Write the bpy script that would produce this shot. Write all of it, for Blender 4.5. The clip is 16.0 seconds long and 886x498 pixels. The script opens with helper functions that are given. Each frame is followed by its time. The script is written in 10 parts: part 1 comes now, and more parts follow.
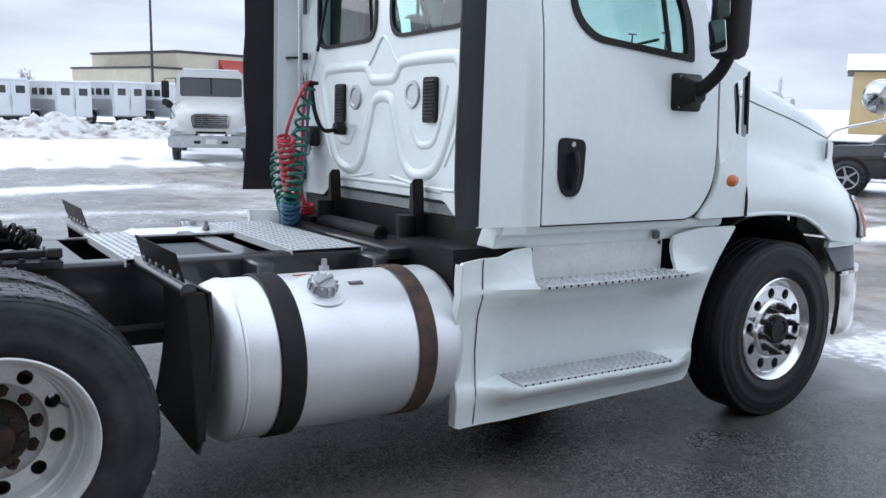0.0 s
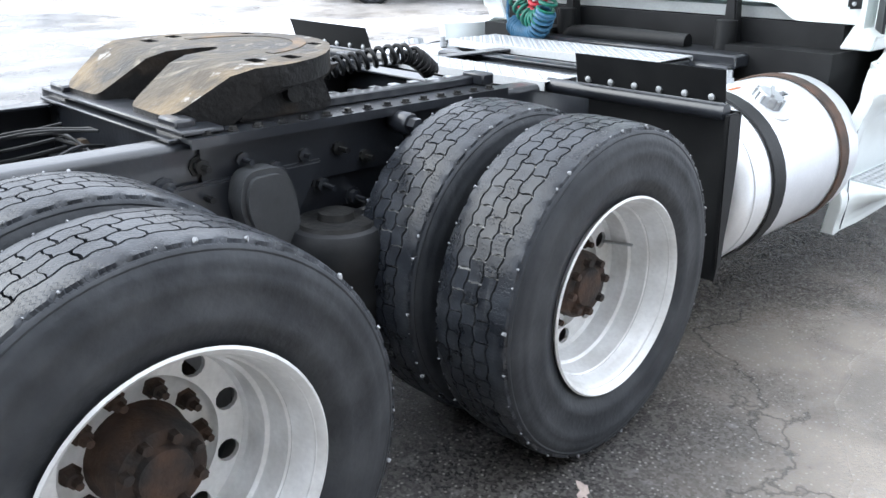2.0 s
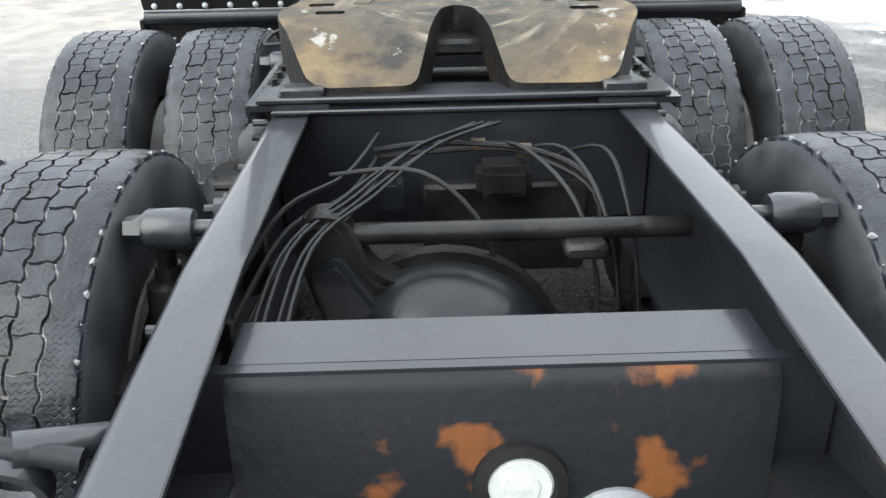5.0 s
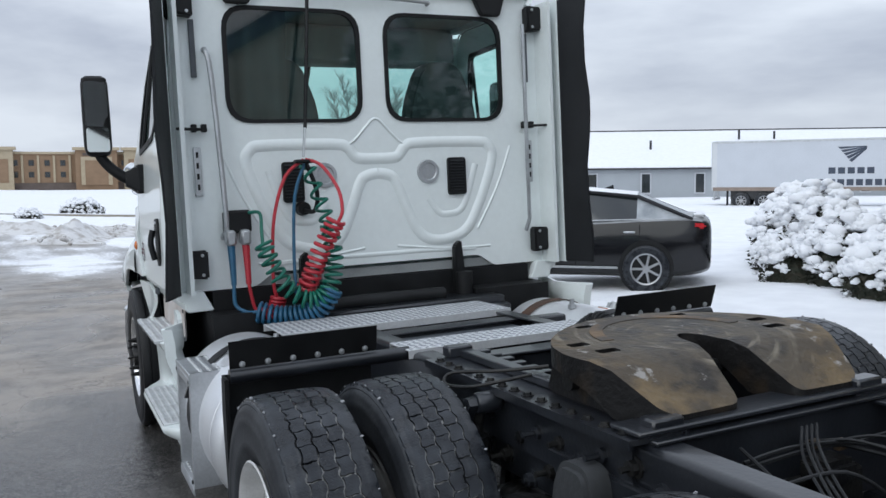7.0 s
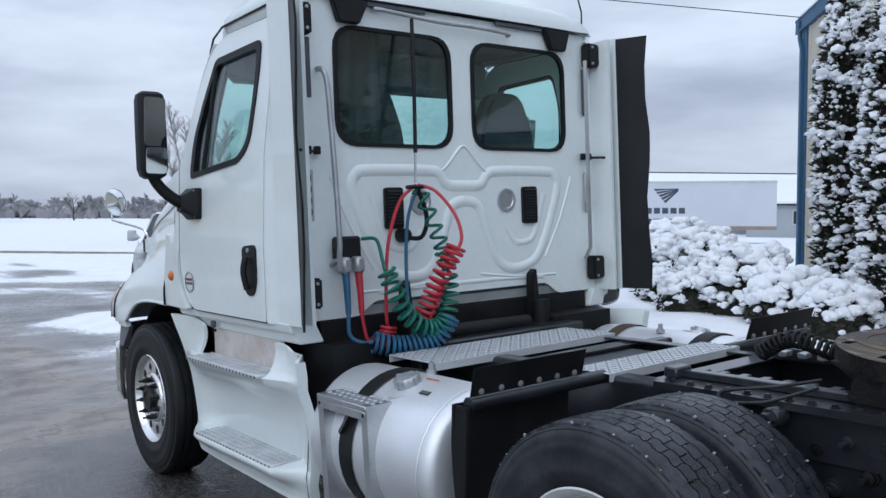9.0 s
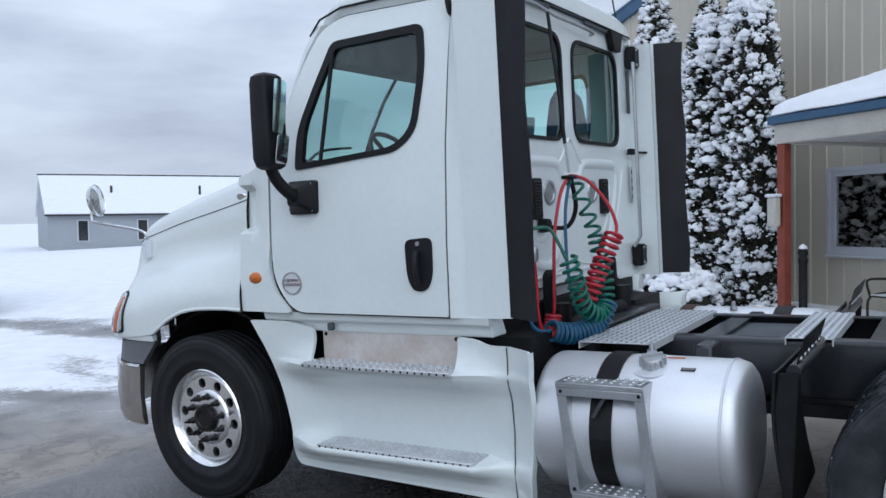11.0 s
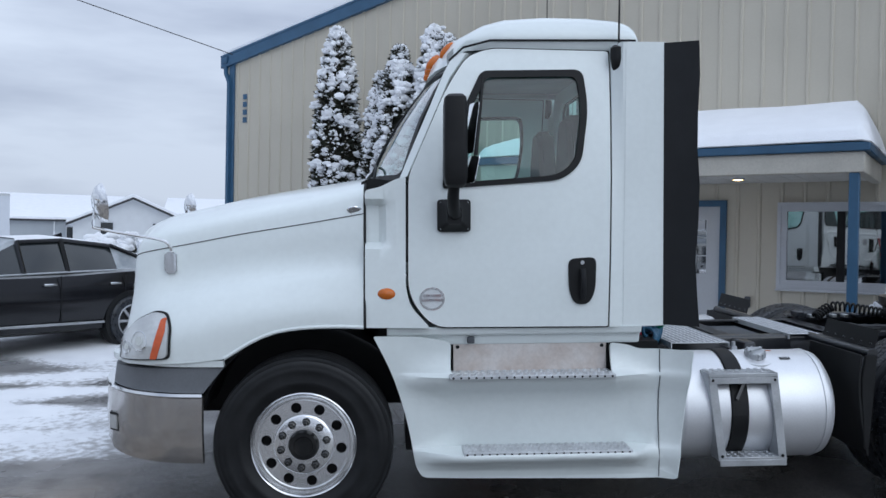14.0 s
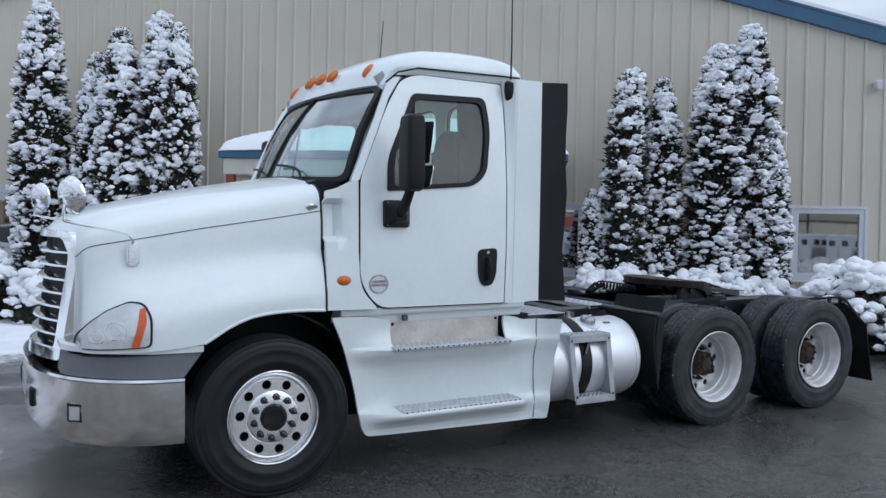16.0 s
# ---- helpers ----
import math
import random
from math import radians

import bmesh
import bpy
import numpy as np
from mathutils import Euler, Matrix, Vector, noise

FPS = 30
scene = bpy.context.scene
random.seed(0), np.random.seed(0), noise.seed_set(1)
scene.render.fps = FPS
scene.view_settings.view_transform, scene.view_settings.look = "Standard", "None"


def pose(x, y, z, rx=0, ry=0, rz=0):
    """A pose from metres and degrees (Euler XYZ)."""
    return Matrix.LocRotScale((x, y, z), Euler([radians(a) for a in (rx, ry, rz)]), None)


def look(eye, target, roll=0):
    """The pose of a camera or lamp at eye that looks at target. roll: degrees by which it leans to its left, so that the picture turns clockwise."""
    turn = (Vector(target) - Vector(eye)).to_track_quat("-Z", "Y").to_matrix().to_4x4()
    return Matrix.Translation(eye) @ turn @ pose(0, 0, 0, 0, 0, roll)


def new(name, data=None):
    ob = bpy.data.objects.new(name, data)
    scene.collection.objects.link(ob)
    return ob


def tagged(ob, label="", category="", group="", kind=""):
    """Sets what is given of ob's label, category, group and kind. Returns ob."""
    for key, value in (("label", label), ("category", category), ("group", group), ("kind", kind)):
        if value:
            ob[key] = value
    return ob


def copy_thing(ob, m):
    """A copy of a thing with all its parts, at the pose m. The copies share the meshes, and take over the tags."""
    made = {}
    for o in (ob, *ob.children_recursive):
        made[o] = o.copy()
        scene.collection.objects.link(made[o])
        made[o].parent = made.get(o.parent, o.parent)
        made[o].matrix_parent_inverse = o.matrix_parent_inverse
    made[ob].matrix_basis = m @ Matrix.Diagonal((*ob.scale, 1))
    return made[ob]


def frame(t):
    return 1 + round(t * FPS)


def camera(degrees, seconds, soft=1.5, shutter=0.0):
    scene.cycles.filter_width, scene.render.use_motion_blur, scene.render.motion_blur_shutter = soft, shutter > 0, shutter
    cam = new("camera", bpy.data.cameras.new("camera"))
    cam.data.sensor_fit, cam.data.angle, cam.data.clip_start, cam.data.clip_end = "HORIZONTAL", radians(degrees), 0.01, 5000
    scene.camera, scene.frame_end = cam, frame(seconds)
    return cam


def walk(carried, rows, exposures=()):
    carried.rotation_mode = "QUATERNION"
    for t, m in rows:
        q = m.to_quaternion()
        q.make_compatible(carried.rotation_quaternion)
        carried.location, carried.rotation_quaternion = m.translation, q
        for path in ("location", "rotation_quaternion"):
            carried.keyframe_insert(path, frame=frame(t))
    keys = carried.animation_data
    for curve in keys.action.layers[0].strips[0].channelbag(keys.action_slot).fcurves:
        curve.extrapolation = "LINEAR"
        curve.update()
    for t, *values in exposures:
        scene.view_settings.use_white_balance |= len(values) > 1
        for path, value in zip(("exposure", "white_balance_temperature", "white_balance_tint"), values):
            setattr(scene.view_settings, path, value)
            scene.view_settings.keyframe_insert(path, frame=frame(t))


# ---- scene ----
cam = camera(55.6, 16.0)
# The lot falls a little to one side: the truck's own frame leans against true up.
LEAN = Vector((-0.024, -0.029, 1)).rotation_difference(Vector((0, 0, 1))).to_matrix().to_4x4()
PATH = [
    (0, (-3.989, -3.959, 1.505), (-2.908, -2.298, 1.238), 1.7),
    (0.5, (-4.464, -3.59, 1.513), (-3.332, -1.981, 1.152), 1.9),
    (1, (-4.888, -3.203, 1.501), (-3.702, -1.656, 1.052), 1.6),
    (1.5, (-5.287, -2.762, 1.495), (-4.067, -1.271, 0.958), 0.8),
    (2, (-5.656, -2.383, 1.456), (-4.336, -1.049, 0.765), 0.5),
    (2.5, (-5.928, -1.965, 1.437), (-4.44, -0.859, 0.687), 0.9),
    (3, (-6.203, -1.617, 1.426), (-4.58, -0.711, 0.686), 0.7),
    (3.5, (-6.348, -1.227, 1.411), (-4.618, -0.569, 0.653), 0.3),
    (4, (-6.484, -0.759, 1.459), (-4.694, -0.337, 0.673), 1.4),
    (4.2, (-6.511, -0.568, 1.432), (-4.7, -0.237, 0.65), 1.0),
    (6.3, (-6.388, 1.118, 1.514), (-4.618, 0.455, 0.858), -1.1),
    (6.5, (-6.363, 1.304, 1.543), (-4.568, 0.58, 1.039), -1.7),
    (7, (-6.261, 1.705, 1.609), (-4.456, 0.856, 1.463), -2.6),
    (7.5, (-6.078, 1.971, 1.617), (-4.316, 1.025, 1.588), -3.0),
    (8, (-5.899, 2.218, 1.639), (-4.196, 1.168, 1.619), -2.7),
    (8.5, (-5.731, 2.583, 1.632), (-4.094, 1.435, 1.583), -2.3),
    (9, (-5.447, 3.0, 1.619), (-3.873, 1.77, 1.543), -2.0),
    (9.5, (-5.109, 3.442, 1.627), (-3.629, 2.098, 1.552), -2.5),
    (9.7, (-4.921, 3.627, 1.641), (-3.497, 2.224, 1.563), -2.7),
    (11.8, (-2.949, 5.01, 1.645), (-2.163, 3.175, 1.524), -2.2),
    (12, (-2.725, 5.141, 1.654), (-2.018, 3.275, 1.522), -1.9),
    (12.5, (-2.169, 5.325, 1.678), (-1.635, 3.403, 1.539), -2.1),
    (13, (-1.584, 5.499, 1.701), (-1.259, 3.53, 1.558), -2.8),
    (13.5, (-1.056, 5.634, 1.732), (-0.986, 3.639, 1.612), -2.1),
    (14, (-0.483, 5.699, 1.742), (-0.603, 3.704, 1.663), -0.2),
    (14.5, (0.046, 5.862, 1.777), (-0.317, 3.897, 1.692), -0.4),
    (15, (0.591, 5.914, 1.782), (-0.031, 4.016, 1.684), -0.3),
    (15.5, (1.147, 6.007, 1.785), (0.305, 4.196, 1.683), 1.0),
    (16, (1.62, 6.014, 1.789), (0.625, 4.282, 1.69), 0.9),
]
EXPOSURES = [
    (0.0, 0.95, 6020, 4), (0.6, 1.09, 5970, 4), (1.0, 1.25, 5880, 4), (1.6, 1.70, 5850, 4), (1.95, 2.16, 6250, 3), (2.2, 2.32, 6400, 3), (2.6, 2.42, 6650, 2), (3.3, 2.42, 6750, 2), (4.0, 1.90, 6550, 1), (6.3, 2.35, 7000, 0), (6.6, 1.8, 6800, 2), (6.8, 1.1, 6350, 3),
    (7.0, 0.46, 6200, 3), (7.3, -0.28, 5850, 4), (7.6, -0.44, 5800, 4), (8.3, -0.03, 5800, 4), (9.0, 0.34, 5790, 4), (10.0, 0.36, 5790, 4), (12.0, 0.27, 5770, 4), (13.0, 0.25, 5770, 4), (14.0, 0.24, 5780, 4), (14.5, 0.13, 5760, 4), (15.0, 0.24, 5780, 4), (16.0, 0.33, 5790, 4),
]
walk(cam, [(t, LEAN @ look(eye, target, roll)) for t, eye, target, roll in PATH], EXPOSURES)

import mathutils

# ---- daylight ----
SUN_DIR = Vector((-0.42, 0.66, 0.58)).normalized()
world = bpy.data.worlds.new("overcast_sky")
scene.world = world
world.use_nodes = True
wn, wl = world.node_tree.nodes, world.node_tree.links
wn.clear()
w_out = wn.new("ShaderNodeOutputWorld")
w_bg = wn.new("ShaderNodeBackground")
w_sky = wn.new("ShaderNodeTexSky")
w_sky.sky_type, w_sky.sun_disc = "NISHITA", False
w_sky.sun_elevation, w_sky.sun_rotation = math.asin(SUN_DIR.z), math.atan2(SUN_DIR.x, SUN_DIR.y)
w_sky.air_density, w_sky.dust_density = 1.0, 3.0
w_co = wn.new("ShaderNodeTexCoord")
w_map = wn.new("ShaderNodeMapping")
w_map.inputs["Scale"].default_value = (1.1, 1.6, 5.5)
w_n1 = wn.new("ShaderNodeTexNoise")
w_n1.inputs["Scale"].default_value, w_n1.inputs["Detail"].default_value, w_n1.inputs["Roughness"].default_value = 1.7, 6.0, 0.52
w_ramp = wn.new("ShaderNodeValToRGB")
w_ramp.color_ramp.elements[0].position, w_ramp.color_ramp.elements[0].color = 0.36, (4.2, 4.35, 5.25, 1)
w_ramp.color_ramp.elements[1].position, w_ramp.color_ramp.elements[1].color = 0.64, (7.2, 7.3, 8.1, 1)
w_mix = wn.new("ShaderNodeMix")
w_mix.data_type = "RGBA"
w_mix.inputs["Factor"].default_value = 0.95
wl.new(w_co.outputs["Generated"], w_map.inputs["Vector"])
wl.new(w_map.outputs["Vector"], w_n1.inputs["Vector"])
wl.new(w_n1.outputs["Fac"], w_ramp.inputs["Fac"])
wl.new(w_sky.outputs["Color"], w_mix.inputs["A"])
wl.new(w_ramp.outputs["Color"], w_mix.inputs["B"])
# an overcast sky is brighter overhead than at the horizon
w_sep = wn.new("ShaderNodeSeparateXYZ")
w_up = wn.new("ShaderNodeMapRange")
w_up.inputs["From Min"].default_value, w_up.inputs["From Max"].default_value = 0.05, 0.9
w_up.inputs["To Min"].default_value, w_up.inputs["To Max"].default_value = 0.80, 1.36
w_mul = wn.new("ShaderNodeVectorMath")
w_mul.operation = "SCALE"
wl.new(w_co.outputs["Generated"], w_sep.inputs["Vector"])
wl.new(w_sep.outputs["Z"], w_up.inputs["Value"])
wl.new(w_mix.outputs["Result"], w_mul.inputs[0])
wl.new(w_up.outputs["Result"], w_mul.inputs["Scale"])
wl.new(w_mul.outputs["Vector"], w_bg.inputs["Color"])
w_bg.inputs["Strength"].default_value = 0.1
wl.new(w_bg.outputs["Background"], w_out.inputs["Surface"])
sun = new("sun", bpy.data.lights.new("sun", "SUN"))
sun.data.energy, sun.data.angle, sun.data.color = 0.60, radians(60), (1.0, 0.97, 0.94)
sun.matrix_world = look(SUN_DIR * 50, (0, 0, 0))


# ---- materials ----
def material(name, color, rough=0.5, metal=0.0, vary=0.15, scale=3.0, fine=60.0, bump=0.0, second=None, spots=0.5, coat=0.0, spec=0.5, grain=0.25, soft=0.3):
    """A surface with broad stains (second colour) and a fine grain, with relief from the grain."""
    m = bpy.data.materials.new(name)
    m.use_nodes = True
    n, l = m.node_tree.nodes, m.node_tree.links
    p = n["Principled BSDF"]
    co = n.new("ShaderNodeTexCoord")
    big = n.new("ShaderNodeTexNoise")
    big.inputs["Scale"].default_value, big.inputs["Detail"].default_value = scale, 5
    small = n.new("ShaderNodeTexNoise")
    small.inputs["Scale"].default_value, small.inputs["Detail"].default_value = fine, 3
    for t in (big, small):
        l.new(co.outputs["Object"], t.inputs["Vector"])
    ramp = n.new("ShaderNodeMapRange")
    ramp.inputs["From Min"].default_value, ramp.inputs["From Max"].default_value = spots - 0.4 * soft, spots + 0.6 * soft
    l.new(big.outputs["Fac"], ramp.inputs["Value"])
    mix = n.new("ShaderNodeMix")
    mix.data_type = "RGBA"
    mix.inputs["A"].default_value = (*color, 1)
    mix.inputs["B"].default_value = (*(second or tuple(c * (1 - vary) for c in color)), 1)
    l.new(ramp.outputs["Result"], mix.inputs["Factor"])
    gr = n.new("ShaderNodeMix")
    gr.data_type, gr.blend_type = "RGBA", "MULTIPLY"
    gr.inputs["Factor"].default_value = grain
    l.new(mix.outputs["Result"], gr.inputs["A"])
    l.new(small.outputs["Fac"], gr.inputs["B"])
    l.new(gr.outputs["Result"], p.inputs["Base Color"])
    rr = n.new("ShaderNodeMapRange")
    rr.inputs["To Min"].default_value, rr.inputs["To Max"].default_value = max(rough - 0.08, 0.02), min(rough + 0.12, 1)
    l.new(big.outputs["Fac"], rr.inputs["Value"])
    l.new(rr.outputs["Result"], p.inputs["Roughness"])
    p.inputs["Metallic"].default_value = metal
    p.inputs["Coat Weight"].default_value = coat
    p.inputs["Coat Roughness"].default_value = 0.07
    p.inputs["Specular IOR Level"].default_value = spec
    if bump:
        b = n.new("ShaderNodeBump")
        b.inputs["Strength"].default_value, b.inputs["Distance"].default_value = 1.0, bump
        l.new(small.outputs["Fac"], b.inputs["Height"])
        l.new(b.outputs["Normal"], p.inputs["Normal"])
    return m


def glass(name, tint, gloss=0.9, base=0.07, power=4.5):
    m = bpy.data.materials.new(name)
    m.use_nodes = True
    n, l = m.node_tree.nodes, m.node_tree.links
    n.remove(n["Principled BSDF"])
    clear, shine, f, mix = n.new("ShaderNodeBsdfTransparent"), n.new("ShaderNodeBsdfGlossy"), n.new("ShaderNodeLayerWeight"), n.new("ShaderNodeMixShader")
    clear.inputs["Color"].default_value = (*tint, 1)
    shine.inputs["Roughness"].default_value = 0.02
    shine.inputs["Color"].default_value = (gloss, gloss, gloss, 1)
    f.inputs["Blend"].default_value = 0.5
    sharp, lift = n.new("ShaderNodeMath"), n.new("ShaderNodeMath")
    sharp.operation, lift.operation = "POWER", "MULTIPLY_ADD"
    sharp.inputs[1].default_value = power
    lift.inputs[1].default_value, lift.inputs[2].default_value = 0.95 - base, base
    l.new(f.outputs["Facing"], sharp.inputs[0])
    l.new(sharp.outputs[0], lift.inputs[0])
    l.new(lift.outputs[0], mix.inputs["Fac"])
    l.new(clear.outputs["BSDF"], mix.inputs[1])
    l.new(shine.outputs["BSDF"], mix.inputs[2])
    l.new(mix.outputs["Shader"], n["Material Output"].inputs["Surface"])
    return m


def glow(name, color, strength):
    m = bpy.data.materials.new(name)
    m.use_nodes = True
    p = m.node_tree.nodes["Principled BSDF"]
    p.inputs["Base Color"].default_value = (*color, 1)
    p.inputs["Emission Color"].default_value = (*color, 1)
    p.inputs["Emission Strength"].default_value = strength
    return m


PAINT = material("white_truck_paint", (0.825, 0.88, 0.872), 0.36, 0, 0.06, 1.3, 30, 0, coat=0.7, grain=0.08)
PAINT_IN = material("cab_lining", (0.35, 0.37, 0.37), 0.8, 0, 0.2, 4, 80)
TRIM = material("black_plastic", (0.009, 0.0095, 0.0105), 0.5, 0, 0.3, 6, 120, 0.0006, second=(0.016, 0.017, 0.018), spec=0.26)
RUBBER = material("tyre_rubber", (0.0135, 0.016, 0.021), 0.27, 0, 0.3, 14, 70, 0.006, second=(0.045, 0.051, 0.061), spots=0.55, spec=0.36)
SIDEWALL = material("wet_sidewall_rubber", (0.007, 0.0078, 0.009), 0.5, 0, 0.3, 9, 60, 0.001, second=(0.014, 0.015, 0.017), spec=0.35)
DUSTWALL = material("dusty_sidewall_rubber", (0.026, 0.029, 0.034), 0.5, 0, 0.3, 9, 60, 0.0015, second=(0.056, 0.06, 0.066), spec=0.3)
GROOVE = material("tread_groove", (0.006, 0.006, 0.007), 0.8, 0, 0.2, 7, 40, second=(0.55, 0.545, 0.53), spots=0.475, soft=0.10)
PITS = material("salt_crumbs", (0.36, 0.37, 0.39), 0.8, 0, 0.3, 20, 90)
DECK = material("bright_tread_plate", (0.74, 0.76, 0.78), 0.5, 0.35, 0.1, 6, 90, 0.0003)
SKIRT = material("rubber_edge", (0.012, 0.0135, 0.016), 0.5, 0, 0.2, 5, 60, 0.0004, spec=0.32)
CHASSIS = material("black_chassis_paint", (0.015, 0.017, 0.0215), 0.3, 0, 0.3, 4, 70, 0.0008, second=(0.030, 0.034, 0.042), spots=0.55, coat=0.4, spec=0.5)
GREASE = material("oily_dark_steel", (0.010, 0.0105, 0.0115), 0.33, 0.1, 0.4, 9, 60, 0.002, second=(0.032, 0.031, 0.029), spec=0.32)
ALLOY = material("polished_alloy", (0.93, 0.935, 0.94), 0.13, 0.92, 0.12, 4, 90, 0.0002, grain=0.1)
TANKMETAL = material("brushed_tank_aluminium", (0.86, 0.875, 0.90), 0.38, 0.62, 0.1, 3, 120, 0.0003, grain=0.12)
CHROME = material("chrome", (0.86, 0.87, 0.88), 0.08, 1.0, 0.05, 3, 60, 0, grain=0.05)
BUMPER = material("dull_chrome_bumper", (0.60, 0.59, 0.58), 0.13, 0.9, 0.15, 3, 60, 0.0002, second=(0.5, 0.47, 0.44))
STEEL = material("galvanised_steel", (0.6, 0.62, 0.64), 0.42, 0.8, 0.2, 8, 90, 0.0004)
RIMPAINT = material("silver_wheel", (0.86, 0.865, 0.865), 0.34, 0.2, 0.2, 7, 80, 0.0004, second=(0.66, 0.655, 0.64))
# Darker copy of the rim paint: shade between the tyres put into the colour
INNERRIM = material("shaded_inner_rim", (0.30, 0.30, 0.29), 0.55, 0.2, 0.3, 7, 60, 0.001, second=(0.12, 0.115, 0.11))
RUST = material("rusty_iron", (0.07, 0.038, 0.024), 0.7, 0.2, 0.4, 14, 90, 0.003, second=(0.02, 0.0185, 0.018), spots=0.48)
RUSTBAND = material("brown_rusted_strap", (0.11, 0.062, 0.042), 0.75, 0.1, 0.3, 12, 90, 0.001, second=(0.05, 0.04, 0.034))
FIFTH = material("worn_fifth_wheel_iron", (0.135, 0.11, 0.078), 0.5, 0.1, 0.4, 9, 45, 0.006, second=(0.035, 0.032, 0.03), spots=0.5, soft=0.24, grain=0.5)
FWSIDE = material("greasy_black_iron", (0.013, 0.0125, 0.0125), 0.45, 0.1, 0.5, 8, 50, 0.004, second=(0.05, 0.034, 0.02), spots=0.64, spec=0.3)


def scuffed_plate():
    """Grey iron rubbed in rings about the coupling point, with rust where the load no longer rubs."""
    m = FIFTH
    n, l = m.node_tree.nodes, m.node_tree.links
    p = n["Principled BSDF"]
    co = n.new("ShaderNodeTexCoord")
    sep = n.new("ShaderNodeSeparateXYZ")
    l.new(co.outputs["Object"], sep.inputs[0])

    def op(kind, a, b=0.0, c=0.0):
        q = n.new("ShaderNodeMath")
        q.operation = kind
        for i, v in enumerate((a, b, c)):
            if isinstance(v, (int, float)):
                q.inputs[i].default_value = v
            else:
                l.new(v, q.inputs[i])
        return q.outputs[0]

    dx = op("ADD", sep.outputs["X"], 4.28)
    rad = op("SQRT", op("ADD", op("MULTIPLY", dx, dx), op("MULTIPLY", sep.outputs["Y"], sep.outputs["Y"])))
    ang = op("ARCTAN2", sep.outputs["Y"], dx)
    com = n.new("ShaderNodeCombineXYZ")
    l.new(op("MULTIPLY", rad, 34.0), com.inputs["X"])
    l.new(op("MULTIPLY", ang, 1.1), com.inputs["Y"])
    ring = n.new("ShaderNodeTexNoise")
    ring.inputs["Scale"].default_value, ring.inputs["Detail"].default_value = 1.0, 6
    l.new(com.outputs[0], ring.inputs["Vector"])
    blot = n.new("ShaderNodeTexNoise")
    blot.inputs["Scale"].default_value, blot.inputs["Detail"].default_value = 11, 8
    l.new(co.outputs["Object"], blot.inputs["Vector"])

    def blend(fac, lo, hi, a, b):
        r = n.new("ShaderNodeMapRange")
        r.inputs["From Min"].default_value, r.inputs["From Max"].default_value = lo, hi
        l.new(fac, r.inputs["Value"])
        x = n.new("ShaderNodeMix")
        x.data_type = "RGBA"
        l.new(r.outputs["Result"], x.inputs["Factor"])
        for key, v in (("A", a), ("B", b)):
            if isinstance(v, tuple):
                x.inputs[key].default_value = (*v, 1)
            else:
                l.new(v, x.inputs[key])
        return x.outputs["Result"]

    iron = blend(blot.outputs["Fac"], 0.36, 0.62, (0.030, 0.026, 0.022), (0.105, 0.088, 0.066))
    iron = blend(ring.outputs["Fac"], 0.56, 0.70, iron, (0.20, 0.175, 0.135))
    rust = blend(blot.outputs["Fac"], 0.38, 0.6, (0.165, 0.118, 0.062), (0.075, 0.061, 0.045))
    edge = op("ADD", rad, op("MULTIPLY", op("SUBTRACT", blot.outputs["Fac"], 0.5), 0.35))
    chips = n.new("ShaderNodeTexNoise")
    chips.inputs["Scale"].default_value, chips.inputs["Detail"].default_value, chips.inputs["Roughness"].default_value = 7.5, 9, 0.62
    l.new(co.outputs["Object"], chips.inputs["Vector"])
    worn = blend(edge, 0.31, 0.40, iron, rust)
    l.new(blend(chips.outputs["Fac"], 0.60, 0.64, worn, (0.30, 0.285, 0.265)), p.inputs["Base Color"])
    p.inputs["Specular IOR Level"].default_value = 0.3
    gl = n.new("ShaderNodeMapRange")
    gl.inputs["To Min"].default_value, gl.inputs["To Max"].default_value = 0.35, 0.85
    l.new(blot.outputs["Fac"], gl.inputs["Value"])
    l.new(gl.outputs["Result"], p.inputs["Roughness"])


scuffed_plate()


